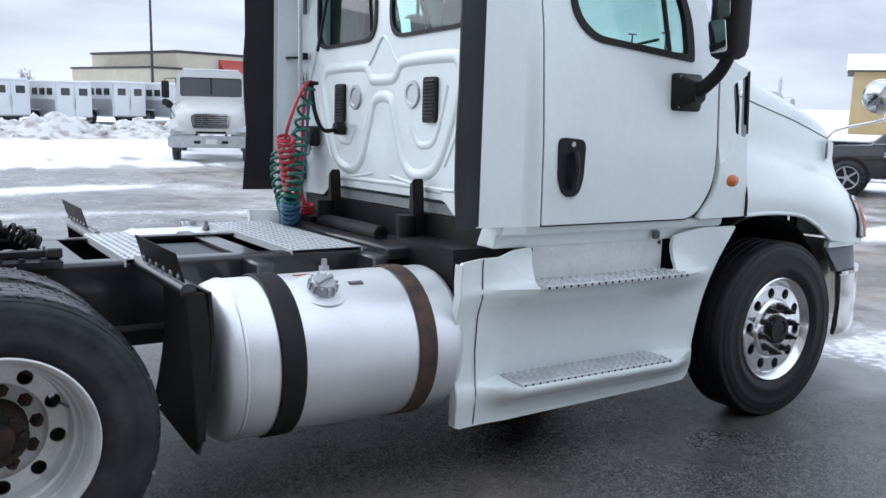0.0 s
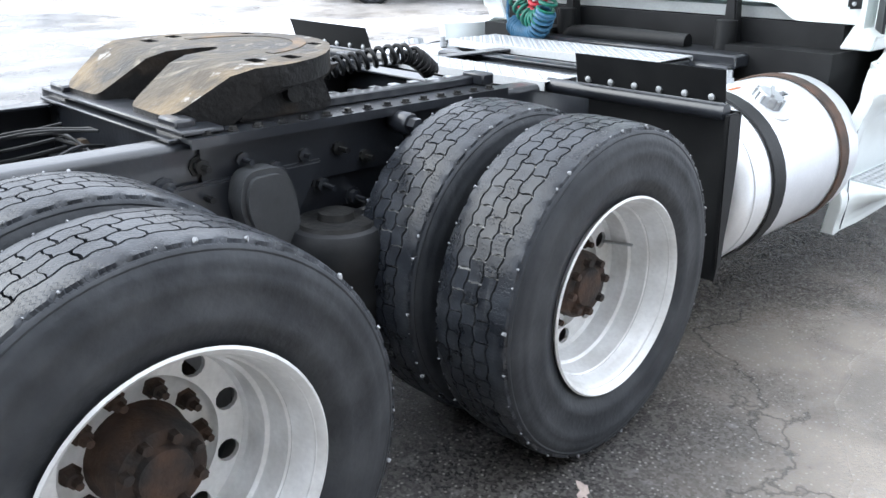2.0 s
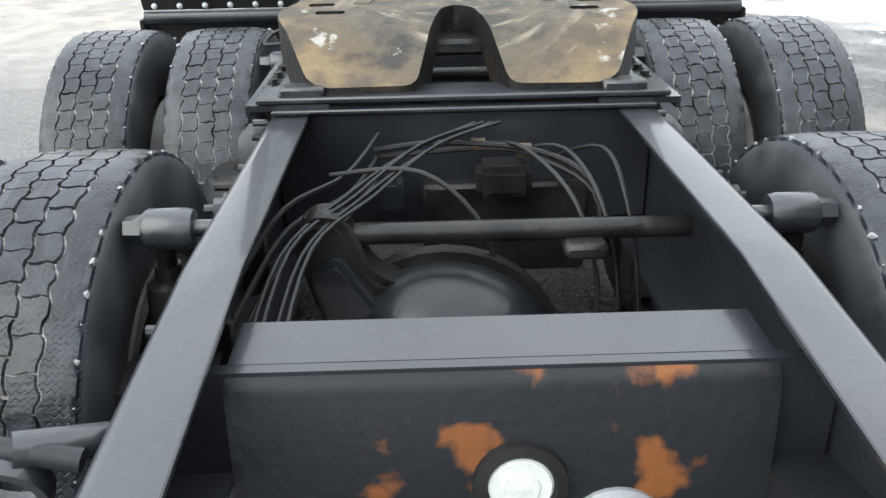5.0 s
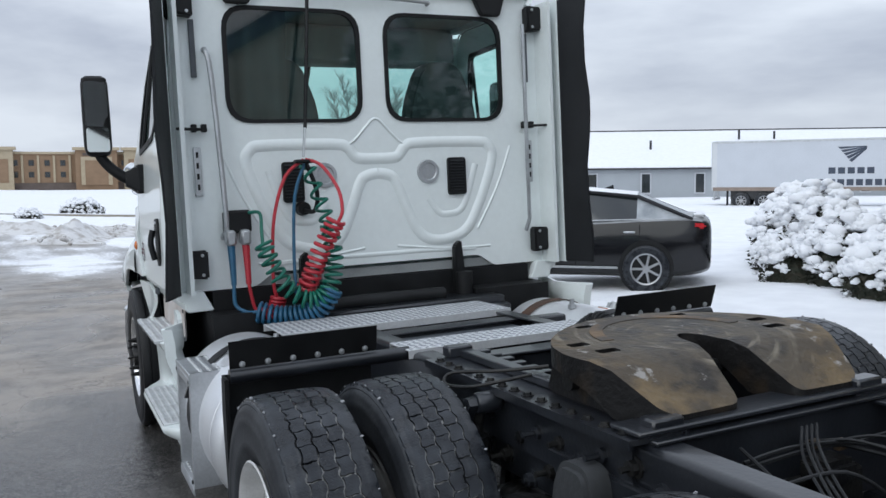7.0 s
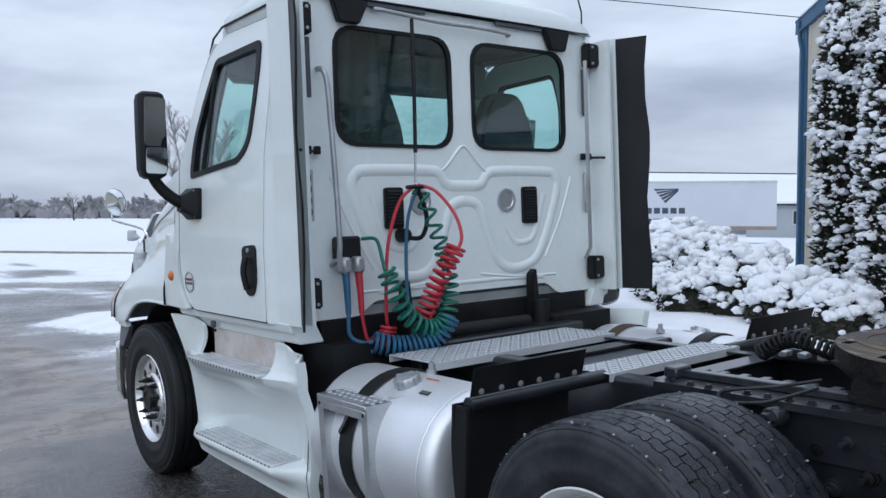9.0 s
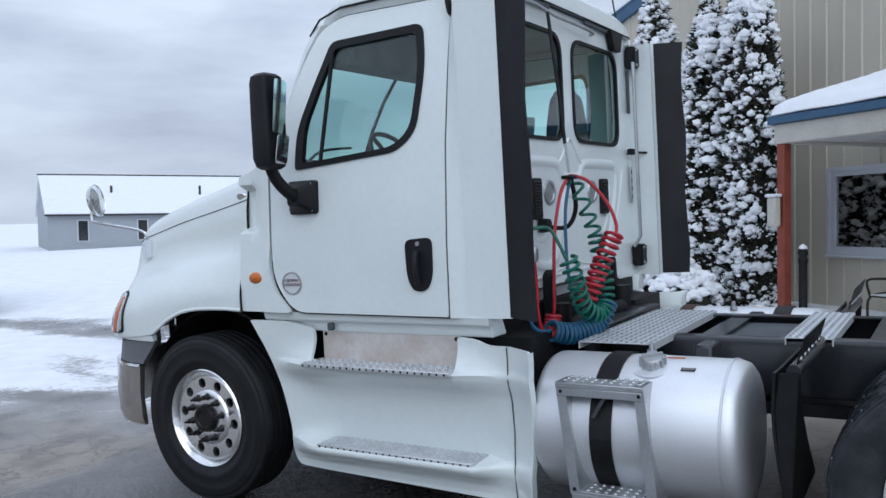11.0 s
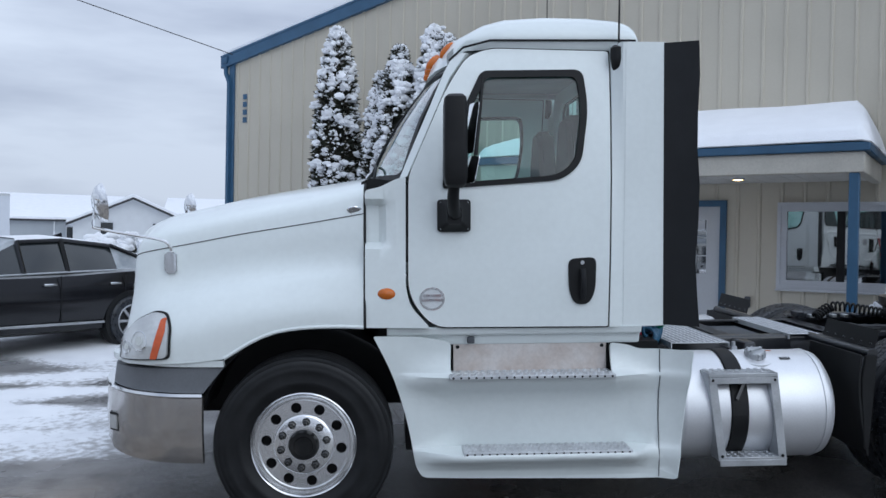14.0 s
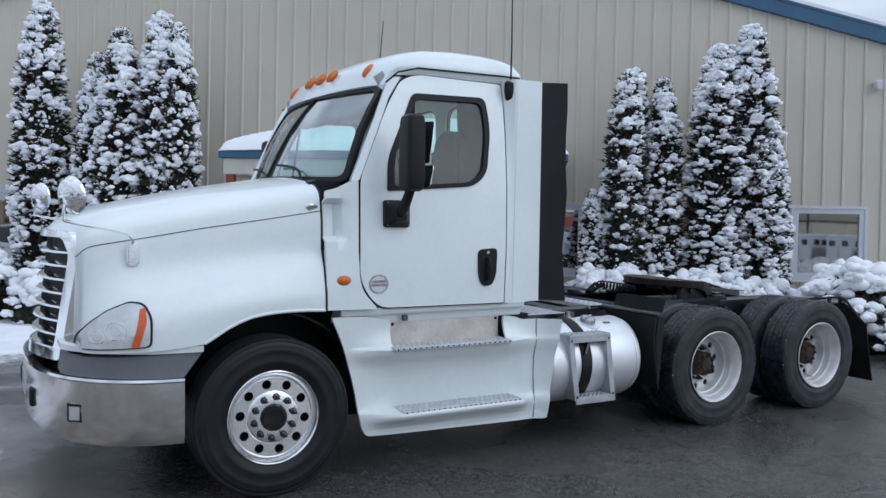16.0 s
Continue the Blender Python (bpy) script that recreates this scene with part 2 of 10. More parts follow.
def siped_rubber():
    """Fine wavy cuts across the tread blocks, and pale salt film in streaks along the tyre."""
    n, l = RUBBER.node_tree.nodes, RUBBER.node_tree.links
    p = n["Principled BSDF"]
    co = n.new("ShaderNodeTexCoord")
    sep = n.new("ShaderNodeSeparateXYZ")
    l.new(co.outputs["Object"], sep.inputs[0])

    def op(kind, a, b=0.0, c=0.0):
        q = n.new("ShaderNodeMath")
        q.operation = kind
        for i, v in enumerate((a, b, c)):
            if isinstance(v, (int, float)):
                q.inputs[i].default_value = v
            else:
                l.new(v, q.inputs[i])
        return q.outputs[0]

    turn = op("MULTIPLY", op("ARCTAN2", sep.outputs["Y"], sep.outputs["X"]), 54 / (2 * math.pi))
    ripple = op("MULTIPLY", op("SINE", op("MULTIPLY", sep.outputs["Z"], 520.0)), 0.22)
    rip = n.new("ShaderNodeTexNoise")
    rip.inputs["Scale"].default_value, rip.inputs["Detail"].default_value = 40, 3
    l.new(co.outputs["Object"], rip.inputs["Vector"])
    cut = op("ABSOLUTE", op("SUBTRACT", op("FRACT", op("ADD", op("ADD", op("MULTIPLY", turn, 5.0), ripple), rip.outputs["Fac"])), 0.5))
    line = n.new("ShaderNodeMapRange")
    line.inputs["From Min"].default_value, line.inputs["From Max"].default_value = 0.34, 0.47
    l.new(cut, line.inputs["Value"])
    patch = n.new("ShaderNodeTexNoise")
    patch.inputs["Scale"].default_value, patch.inputs["Detail"].default_value = 26, 2
    l.new(co.outputs["Object"], patch.inputs["Vector"])
    show = n.new("ShaderNodeMapRange")
    show.inputs["From Min"].default_value, show.inputs["From Max"].default_value = 0.42, 0.58
    l.new(patch.outputs["Fac"], show.inputs["Value"])
    sipe = op("MULTIPLY", line.outputs["Result"], show.outputs["Result"])
    grain = n.new("ShaderNodeTexNoise")
    grain.inputs["Scale"].default_value, grain.inputs["Detail"].default_value = 160, 4
    l.new(co.outputs["Object"], grain.inputs["Vector"])
    height = op("SUBTRACT", op("ADD", op("MULTIPLY", grain.outputs["Fac"], 0.8), op("MULTIPLY", rip.outputs["Fac"], 1.2)), op("MULTIPLY", sipe, 1.3))
    b = n.new("ShaderNodeBump")
    b.inputs["Strength"].default_value, b.inputs["Distance"].default_value = 0.55, 0.0013
    l.new(height, b.inputs["Height"])
    l.new(b.outputs["Normal"], p.inputs["Normal"])
    # salt film
    com = n.new("ShaderNodeCombineXYZ")
    l.new(op("MULTIPLY", turn, 0.35), com.inputs["X"])
    l.new(op("MULTIPLY", sep.outputs["Z"], 60.0), com.inputs["Y"])
    film = n.new("ShaderNodeTexNoise")
    film.inputs["Scale"].default_value, film.inputs["Detail"].default_value = 1.0, 6
    l.new(com.outputs[0], film.inputs["Vector"])
    fr = n.new("ShaderNodeMapRange")
    fr.inputs["From Min"].default_value, fr.inputs["From Max"].default_value, fr.inputs["To Max"].default_value = 0.56, 0.76, 0.5
    l.new(film.outputs["Fac"], fr.inputs["Value"])
    mix = n.new("ShaderNodeMix")
    mix.data_type = "RGBA"
    src = p.inputs["Base Color"].links[0].from_socket
    l.new(src, mix.inputs["A"])
    mix.inputs["B"].default_value = (0.075, 0.076, 0.077, 1)
    l.new(fr.outputs["Result"], mix.inputs["Factor"])
    l.new(mix.outputs["Result"], p.inputs["Base Color"])


siped_rubber()
WORN = material("rubbed_rust_ring", (0.17, 0.105, 0.05), 0.6, 0.1, 0.4, 9, 60, 0.002, second=(0.06, 0.05, 0.04), soft=0.2)
AMBER = material("amber_lens", (0.66, 0.17, 0.02), 0.18, 0, 0.15, 30, 120, 0.0005)
ORANGE = material("orange_reflector", (0.70, 0.13, 0.04), 0.2, 0, 0.15, 30, 120)
REDLENS = material("red_lens", (0.62, 0.02, 0.03), 0.2, 0, 0.2, 40, 150, 0.0008)
WHITELENS = material("white_lens", (0.72, 0.75, 0.72), 0.25, 0, 0.15, 40, 150, 0.0008)
LAMPGLASS = material("hazy_headlamp", (0.72, 0.74, 0.74), 0.18, 0.3, 0.25, 6, 40, coat=0.6)
GREY = material("grey_plastic", (0.085, 0.095, 0.11), 0.55, 0, 0.15, 5, 80, 0.0005)
PANELMETAL = material("bare_kick_panel", (0.74, 0.70, 0.67), 0.5, 0.1, 0.15, 7, 60, 0.0004, second=(0.6, 0.52, 0.47))
WINGLASS = glass("tinted_cab_glass", (0.72, 0.93, 0.89))
SCREENGLASS = glass("windscreen_glass", (0.72, 0.93, 0.89), 0.95, 0.16, 2.6)
SHOPGLASS = glass("shop_glass", (0.45, 0.47, 0.47), 0.95, 0.42)
MIRROR = material("mirror_glass", (0.85, 0.87, 0.88), 0.03, 1.0, 0.0, 2, 20, 0, grain=0.0)
SEAT = material("seat_fabric", (0.06, 0.062, 0.066), 0.9, 0, 0.3, 9, 200, 0.001)
HOSE_RED = material("red_hose", (0.55, 0.03, 0.05), 0.4, 0, 0.2, 12, 80)
HOSE_BLUE = material("blue_hose", (0.03, 0.13, 0.24), 0.4, 0, 0.2, 12, 80)
HOSE_GREEN = material("green_hose", (0.01, 0.16, 0.11), 0.4, 0, 0.2, 12, 80)
SNOW = material("snow", (0.89, 0.905, 0.935), 0.85, 0, 0.04, 3, 45, 0.006, grain=0.08)
FOLIAGE = material("dark_conifer_leaf", (0.022, 0.03, 0.018), 0.8, 0, 0.3, 8, 60, second=(0.05, 0.042, 0.028))


# ---- mesh helpers ----
def part(name, bm, mat, parent, label="", sharp=38):
    me = bpy.data.meshes.new(name)
    bmesh.ops.recalc_face_normals(bm, faces=bm.faces)
    bm.to_mesh(me)
    bm.free()
    for m in mat if isinstance(mat, (list, tuple)) else (mat,):
        me.materials.append(m)
    me.polygons.foreach_set("use_smooth", [True] * len(me.polygons))
    me.set_sharp_from_angle(angle=radians(sharp))
    ob = new(name, me)
    ob.parent = parent
    if label:
        ob["label"] = label
    return ob


def thing(name, m, label, category, group="", kind=""):
    ob = new(name)
    ob.empty_display_size = 0.1
    ob.matrix_basis = m
    return tagged(ob, label, category, group, kind)


def box(x0, x1, y0, y1, z0, z1, bevel=0.0, bm=None, m=None, seg=1):
    out = bm or bmesh.new()
    b = bmesh.new() if bevel and bm else out
    v = [b.verts.new((x, y, z)) for x in (x0, x1) for y in (y0, y1) for z in (z0, z1)]
    for f in ((0, 1, 3, 2), (4, 6, 7, 5), (0, 4, 5, 1), (2, 3, 7, 6), (0, 2, 6, 4), (1, 5, 7, 3)):
        b.faces.new([v[i] for i in f])
    if bevel:
        bmesh.ops.bevel(b, geom=list(b.edges), offset=bevel, segments=seg, affect="EDGES")
    if m is not None:
        bmesh.ops.transform(b, matrix=m, verts=b.verts if b is not out or not bm else v)
    if b is not out:
        merge(out, b)
    return out


def merge(out, b):
    me = bpy.data.meshes.new("tmp")
    b.to_mesh(me)
    b.free()
    out.from_mesh(me)
    bpy.data.meshes.remove(me)
    return out


def prism(pts, axis, a, b, bevel=0.0, bm=None):
    """An outline drawn across an axis ('x': pts are y, z; 'y': x, z; 'z': x, y), from a to b."""
    w = bmesh.new()
    place = {"x": lambda p, h: (h, p[0], p[1]), "y": lambda p, h: (p[0], h, p[1]), "z": lambda p, h: (p[0], p[1], h)}[axis]
    lo = [w.verts.new(place(p, a)) for p in pts]
    hi = [w.verts.new(place(p, b)) for p in pts]
    w.faces.new(lo)
    w.faces.new(hi[::-1])
    for i in range(len(pts)):
        j = (i + 1) % len(pts)
        w.faces.new((lo[i], hi[i], hi[j], lo[j]))
    bmesh.ops.recalc_face_normals(w, faces=w.faces)
    if bevel:
        sharp = [e for e in w.edges if len(e.link_faces) == 2 and e.calc_face_angle(0) > 0.6]
        bmesh.ops.bevel(w, geom=sharp, offset=bevel, segments=2, affect="EDGES")
    return merge(bm, w) if bm else w


def loft(rings, closed=True, caps=True, bm=None):
    b = bm or bmesh.new()
    rows = [[b.verts.new(p) for p in r] for r in rings]
    n = len(rows[0])
    for r, s in zip(rows, rows[1:]):
        for i in range(n if closed else n - 1):
            j = (i + 1) % n
            b.faces.new((r[i], r[j], s[j], s[i]))
    if caps and closed:
        b.faces.new(rows[0][::-1])
        b.faces.new(rows[-1])
    return b


def lathe(profile, n=48, m=None, bm=None, caps=False):
    """Radius, height pairs turned round local z; m carries it into place."""
    m = m or Matrix()
    rings = [[m @ Vector((r * math.cos(2 * math.pi * i / n), r * math.sin(2 * math.pi * i / n), h)) for i in range(n)] for r, h in profile]
    return loft(rings, True, caps, bm)


def smooth_path(pts, n=6):
    pts = [Vector(p) for p in pts]
    out = []
    for i in range(len(pts) - 1):
        a, b, c, d = pts[max(i - 1, 0)], pts[i], pts[i + 1], pts[min(i + 2, len(pts) - 1)]
        for k in range(n):
            t = k / n
            out.append(0.5 * (2 * b + (c - a) * t + (2 * a - 5 * b + 4 * c - d) * t * t + (3 * b - a - 3 * c + d) * t ** 3))
    return out + [pts[-1]]


def tube(pts, r, n=8, bm=None, soft=0):
    pts = smooth_path(pts, soft) if soft else [Vector(p) for p in pts]
    up, rings = None, []
    for i, p in enumerate(pts):
        d = (pts[min(i + 1, len(pts) - 1)] - pts[max(i - 1, 0)]).normalized()
        if up is None:
            up = d.orthogonal().normalized()
        side = d.cross(up).normalized()
        up = side.cross(d).normalized()
        rad = r(i / (len(pts) - 1)) if callable(r) else r
        rings.append([p + rad * (math.cos(2 * math.pi * k / n) * side + math.sin(2 * math.pi * k / n) * up) for k in range(n)])
    return loft(rings, True, True, bm)


def fillet(pts, r, n=5):
    """The outline with its corners rounded; r: one radius, or one a corner."""
    out = []
    for i, p in enumerate(pts):
        a, b, c = Vector(pts[i - 1]), Vector(p), Vector(pts[(i + 1) % len(pts)])
        rad = r[i] if isinstance(r, (list, tuple)) else r
        u, v = (a - b), (c - b)
        d = min(rad, u.length * 0.49, v.length * 0.49)
        if d <= 1e-5:
            out.append(tuple(b))
            continue
        s, e = b + u.normalized() * d, b + v.normalized() * d
        for k in range(n + 1):
            t = k / n
            out.append(tuple((1 - t) ** 2 * s + 2 * t * (1 - t) * b + t * t * e))
    return out


def circle(x, y, r, n=20):
    return [(x + r * math.cos(2 * math.pi * i / n), y + r * math.sin(2 * math.pi * i / n)) for i in range(n)]


def rect(x0, x1, y0, y1, r=0.0, n=5):
    return fillet([(x0, y0), (x1, y0), (x1, y1), (x0, y1)], r, n)


def panel(outer, holes, fn, cuts_u=(), cuts_v=(), bm=None, thick=True):
    """A sheet with holes, drawn flat as u, v; fn(u, v, d) lays it into space, d = 0 outside and 1 inside."""
    loops = [outer, *holes]
    flat = [Vector((*p, 0)) for lp in loops for p in lp]
    w = bmesh.new()
    vs = [w.verts.new(p) for p in flat]
    for t in mathutils.geometry.tessellate_polygon([[Vector((*p, 0)) for p in lp] for lp in loops]):
        try:
            w.faces.new([vs[i] for i in t])
        except ValueError:
            pass
    for axis, cuts in ((0, cuts_u), (1, cuts_v)):
        for c in cuts:
            co, no = Vector((0, 0, 0)), Vector((0, 0, 0))
            co[axis], no[axis] = c, 1
            bmesh.ops.bisect_plane(w, geom=[*w.verts, *w.edges, *w.faces], plane_co=co, plane_no=no)
    b = bm or bmesh.new()
    w.verts.index_update()
    top = [b.verts.new(fn(v.co.x, v.co.y, 0)) for v in w.verts]
    for f in w.faces:
        b.faces.new([top[v.index] for v in f.verts])
    if thick:
        low = [b.verts.new(fn(v.co.x, v.co.y, 1)) for v in w.verts]
        for f in w.faces:
            b.faces.new([low[v.index] for v in reversed(f.verts)])
        for e in w.edges:
            if len(e.link_faces) == 1:
                i, j = (v.index for v in e.verts)
                b.faces.new((top[i], top[j], low[j], low[i]))
    w.free()
    return b


def blob(p, r, bm, squash=1.0, jitter=0.25, level=1):
    w = bmesh.new()
    bmesh.ops.create_icosphere(w, subdivisions=level, radius=1)
    for v in w.verts:
        k = r * (1 + random.uniform(-jitter, jitter))
        v.co = Vector((v.co.x * k, v.co.y * k, v.co.z * k * squash)) + Vector(p)
    return merge(bm, w)


def thicken(bm, t):
    bmesh.ops.recalc_face_normals(bm, faces=bm.faces)
    bm.normal_update()
    bmesh.ops.solidify(bm, geom=list(bm.faces), thickness=t)
    return bm


def frac(a, b, t):
    return a + (b - a) * t


def curve_at(table, x):
    """A value from rows of x, value, joined smoothly enough by straight pieces."""
    xs, ys = zip(*table)
    return float(np.interp(x, xs, ys))


AX_Y = Matrix.Rotation(radians(-90), 4, "X")   # local z to +y
AX_YN = Matrix.Rotation(radians(90), 4, "X")   # local z to -y
AX_X = Matrix.Rotation(radians(90), 4, "Y")    # local z to +x


# ---- ground ----
def ground_z(x, y):
    """The lot falls gently from the building towards the yard and flattens out."""
    p = -(0.024 * x + 0.029 * y)
    a = 0.25 - 0.20 * max(0.0, min(1.0, (x - 12) / 10)) if p > 0 else 0.42 - 0.22 * max(0.0, min(1.0, y / 12))
    return a * math.tanh(p / a) + 0.03 + 0.006 * max(0.0, min(y, 80) - 12)


def wobble(x, y, s, seed=0.0):
    return noise.noise(Vector((x / s, y / s, seed)))


def wall_gap(x, y):
    """Distance in front of the shop's gable wall."""
    return (x - 2.92) * 0.5897 + (y + 12.19) * 0.8076


def snow_cover(x, y):
    """How much snow lies at a place: 0 bare, 1 deep."""
    e = 0.9 * wobble(x, y, 2.6) + 0.5 * wobble(x, y, 0.8, 3) + 0.25 * wobble(x, y, 0.3, 5)
    s = -1.2
    if y > 5:
        s = max(s, min(-0.30, -0.9 + 0.3 * (y - 5)) + 0.55 * e)                                      # slush across the yard
    s = max(s, (-3.9 - y) * 0.9 + (-0.25 * max(0, x - 1.0) if x < 3 else -0.5) + e)            # shop side
    s = max(s, 0.85 - ((x - 4.2) / 2.6) ** 2 - ((y + 1.7) / 2.1) ** 2 + e * 0.8 + 1.0 * wobble(x * 0.25 + y * 0.1, y - 0.1 * x, 0.45, 14))                # in front of the bumper
    s = max(s, 0.7 - ((x - 9.0) / 3.2) ** 2 - ((y + 2.2) / 2.0) ** 2 + e * 1.2)
    s = max(s, 0.5 - ((x - 10.0) / 3.0) ** 2 - ((y - 3.5) / 1.0) ** 2 + e)
    if x > 9:
        s = max(s, min(0.1, -1 + 0.11 * (x - 7)) + 0.9 * e)                                       # trodden snow on the lane
    s = max(s, 1.2 * (x - 27) / 6 - 1 + 1.5 * e)                                                  # verge and field beyond the lane
    if y > 6:
        s = max(s, (y - 21.0 - 0.10 * (x - 10)) * 0.35 + 1.6 * e)                                 # yard
        s = max(s, -0.75 + 2.1 * wobble(x * 0.35, y, 2.2, 8) + 0.4 * e)
    if x < -9:
        s = max(s, 0.3 * (-11 - x) + e)
    if 4.4 < x < 10:
        s = min(s, -0.55 + 2.2 * max(0.0, abs((x - 5.3) * 0.69 + (y + 3.0) * 0.72) - 0.12 + 0.3 * e))       # wheel track kept bare
    if wall_gap(x, y) < 2.0:
        s = max(s, 1.0)
    return s


def axis_steps(near, far, step):
    a = list(np.arange(-near, near + 1e-6, step))
    g, v = step, near
    while v < far:
        g *= 1.22
        v += g
        a = [-v] + a + [v]
    return a


gx, gy = axis_steps(15, 2500, 0.2), axis_steps(15, 2500, 0.2)
verts, cover, dry, grime = [], [], [], []
for y in gy:
    for x in gx:
        c = snow_cover(x, y) if abs(x) < 400 and abs(y) < 400 else 1.0
        near = math.hypot(x, y) < 60
        lift = 0.05 * max(0.0, min(1.0, c * 0.5)) + (0.02 * wobble(x, y, 0.5, 9) * min(1, max(0, c)) if near else 0)
        if -6.5 < x < 1.8 and abs(y) < 1.7:
            lift = 0
        far = max(0, math.hypot(x, y) - 120) * 0.004
        verts.append((x, y, ground_z(x, y) + lift + far))
        cover.append(max(-1.0, min(2.0, c)))
        side = (y + 0.3) * 1.2 if x > 1.3 else (y - 1.3) * 1.4
        damp = 0.88 * max(0.0, min(1.0, side)) * max(0.0, min(1.0, 0.5 * (x + 0.5) + 0.9 * wobble(x, y, 1.7, 41))) * (0.75 + 0.5 * wobble(x, y, 1.1, 33))
        damp = max(damp, 0.8 * math.exp(-((x - 2.3) / 1.2) ** 2 - ((y - 0.9) / 1.6) ** 2) * (0.8 + 0.6 * wobble(x, y, 0.6, 35)))
        dry.append(damp + max(0.0, min(1.0, (-0.95 - y + 0.5 * wobble(x, y, 1.5, 21)) * 1.1)) * max(0.0, min(1.0, (-1.2 - x) * 0.7 + 0.4 * wobble(x, y, 1.2, 43))))
w = len(gx)
faces = [(i + j * w, i + 1 + j * w, i + 1 + (j + 1) * w, i + (j + 1) * w) for j in range(len(gy) - 1) for i in range(w - 1)]
me = bpy.data.meshes.new("ground")
me.from_pydata(verts, [], faces)
at = me.attributes.new("snow_depth", "FLOAT", "POINT")
at.data.foreach_set("value", cover)
at = me.attributes.new("dryness", "FLOAT", "POINT")
at.data.foreach_set("value", dry)
at = me.attributes.new("packed_snow", "FLOAT", "POINT")
at.data.foreach_set("value", grime)
me.polygons.foreach_set("use_smooth", [True] * len(me.polygons))
tagged(new("ground", me), "wet dark asphalt lot with patches of snow", "ground", kind="structure")

gm_ = bpy.data.materials.new("asphalt_and_snow")
gm_.use_nodes = True
n, l = gm_.node_tree.nodes, gm_.node_tree.links
p = n["Principled BSDF"]
co = n.new("ShaderNodeTexCoord")


def tex(scale, detail=4, rough=0.55):
    t = n.new("ShaderNodeTexNoise")
    t.inputs["Scale"].default_value, t.inputs["Detail"].default_value, t.inputs["Roughness"].default_value = scale, detail, rough
    l.new(co.outputs["Object"], t.inputs["Vector"])
    return t


def rng(src, a, b, lo=0.0, hi=1.0):
    r = n.new("ShaderNodeMapRange")
    r.inputs["From Min"].default_value, r.inputs["From Max"].default_value, r.inputs["To Min"].default_value, r.inputs["To Max"].default_value = a, b, lo, hi
    l.new(src, r.inputs["Value"])
    return r.outputs["Result"]


def mixc(f, a, b, mode="MIX"):
    m = n.new("ShaderNodeMix")
    m.data_type, m.blend_type = "RGBA", mode
    for key, v in (("Factor", f), ("A", a), ("B", b)):
        if isinstance(v, (int, float)):
            m.inputs[key].default_value = v
        elif isinstance(v, tuple):
            m.inputs[key].default_value = (*v, 1)
        else:
            l.new(v, m.inputs[key])
    return m.outputs["Result"]


def maths(op, a, b):
    m = n.new("ShaderNodeMath")
    m.operation = op
    for i, v in enumerate((a, b)):
        if isinstance(v, (int, float)):
            m.inputs[i].default_value = v
        else:
            l.new(v, m.inputs[i])
    return m.outputs[0]


depth = n.new("ShaderNodeAttribute")
depth.attribute_name = "snow_depth"
broad, mid_n, fine_n, grit = tex(0.35), tex(2.2, 6), tex(14, 4), tex(110, 3)
vor = n.new("ShaderNodeTexVoronoi")
vor.inputs["Scale"].default_value = 105
l.new(co.outputs["Object"], vor.inputs["Vector"])
crack = n.new("ShaderNodeTexVoronoi")
crack.feature = "DISTANCE_TO_EDGE"
crack.inputs["Scale"].default_value = 0.55
warp = n.new("ShaderNodeVectorMath")
warp.operation = "ADD"
l.new(co.outputs["Object"], warp.inputs[0])
l.new(mid_n.outputs["Color"], warp.inputs[1])
l.new(warp.outputs["Vector"], crack.inputs["Vector"])
stone = mixc(rng(vor.outputs["Color"], 0.25, 0.85), (0.036, 0.034, 0.033), (0.18, 0.169, 0.157))
dryn = n.new("ShaderNodeAttribute")
dryn.attribute_name = "dryness"
wet = maths("MINIMUM", 1.0, maths("ADD", rng(broad.outputs["Fac"], 0.46, 0.66, 0.0, 0.8), dryn.outputs["Fac"]))
asphalt = mixc(wet, mixc(0.58, stone, (0.02, 0.02, 0.022)), stone)
chip = n.new("ShaderNodeTexVoronoi")
chip.inputs["Scale"].default_value = 62
l.new(co.outputs["Object"], chip.inputs["Vector"])
film = mixc(rng(mid_n.outputs["Fac"], 0.40, 0.62), (0.215, 0.185, 0.152), (0.52, 0.445, 0.365))
film = mixc(rng(vor.outputs["Color"], 0.2, 0.9, 0.0, 0.45), film, (0.10, 0.09, 0.08))
asphalt = mixc(maths("MULTIPLY", dryn.outputs["Fac"], 0.9), asphalt, film)
asphalt = mixc(maths("MULTIPLY", rng(chip.outputs["Distance"], 0.20, 0.30, 1.0, 0.0), rng(chip.outputs["Color"], 0.5, 0.66, 0.0, 0.42)), asphalt, (0.42, 0.40, 0.37))
asphalt = mixc(rng(mid_n.outputs["Fac"], 0.55, 0.75, 0, 0.5), asphalt, (0.11, 0.105, 0.10))
asphalt = mixc(rng(crack.outputs["Distance"], 0.0, 0.009, 0.6, 0.0), asphalt, (0.012, 0.012, 0.012))
web = n.new("ShaderNodeTexVoronoi")
web.feature = "DISTANCE_TO_EDGE"
web.inputs["Scale"].default_value = 2.1
l.new(warp.outputs["Vector"], web.inputs["Vector"])
asphalt = mixc(maths("MULTIPLY", rng(web.outputs["Distance"], 0.0, 0.022, 0.8, 0.0), rng(broad.outputs["Fac"], 0.47, 0.56)), asphalt, (0.012, 0.012, 0.012))
salt = rng(fine_n.outputs["Fac"], 0.60, 0.72, 0, 0.35)
asphalt = mixc(salt, asphalt, (0.22, 0.215, 0.21))
snowm = rng(maths("ADD", depth.outputs["Fac"], maths("MULTIPLY", maths("SUBTRACT", fine_n.outputs["Fac"], 0.5), 1.1)), -0.08, 0.30)
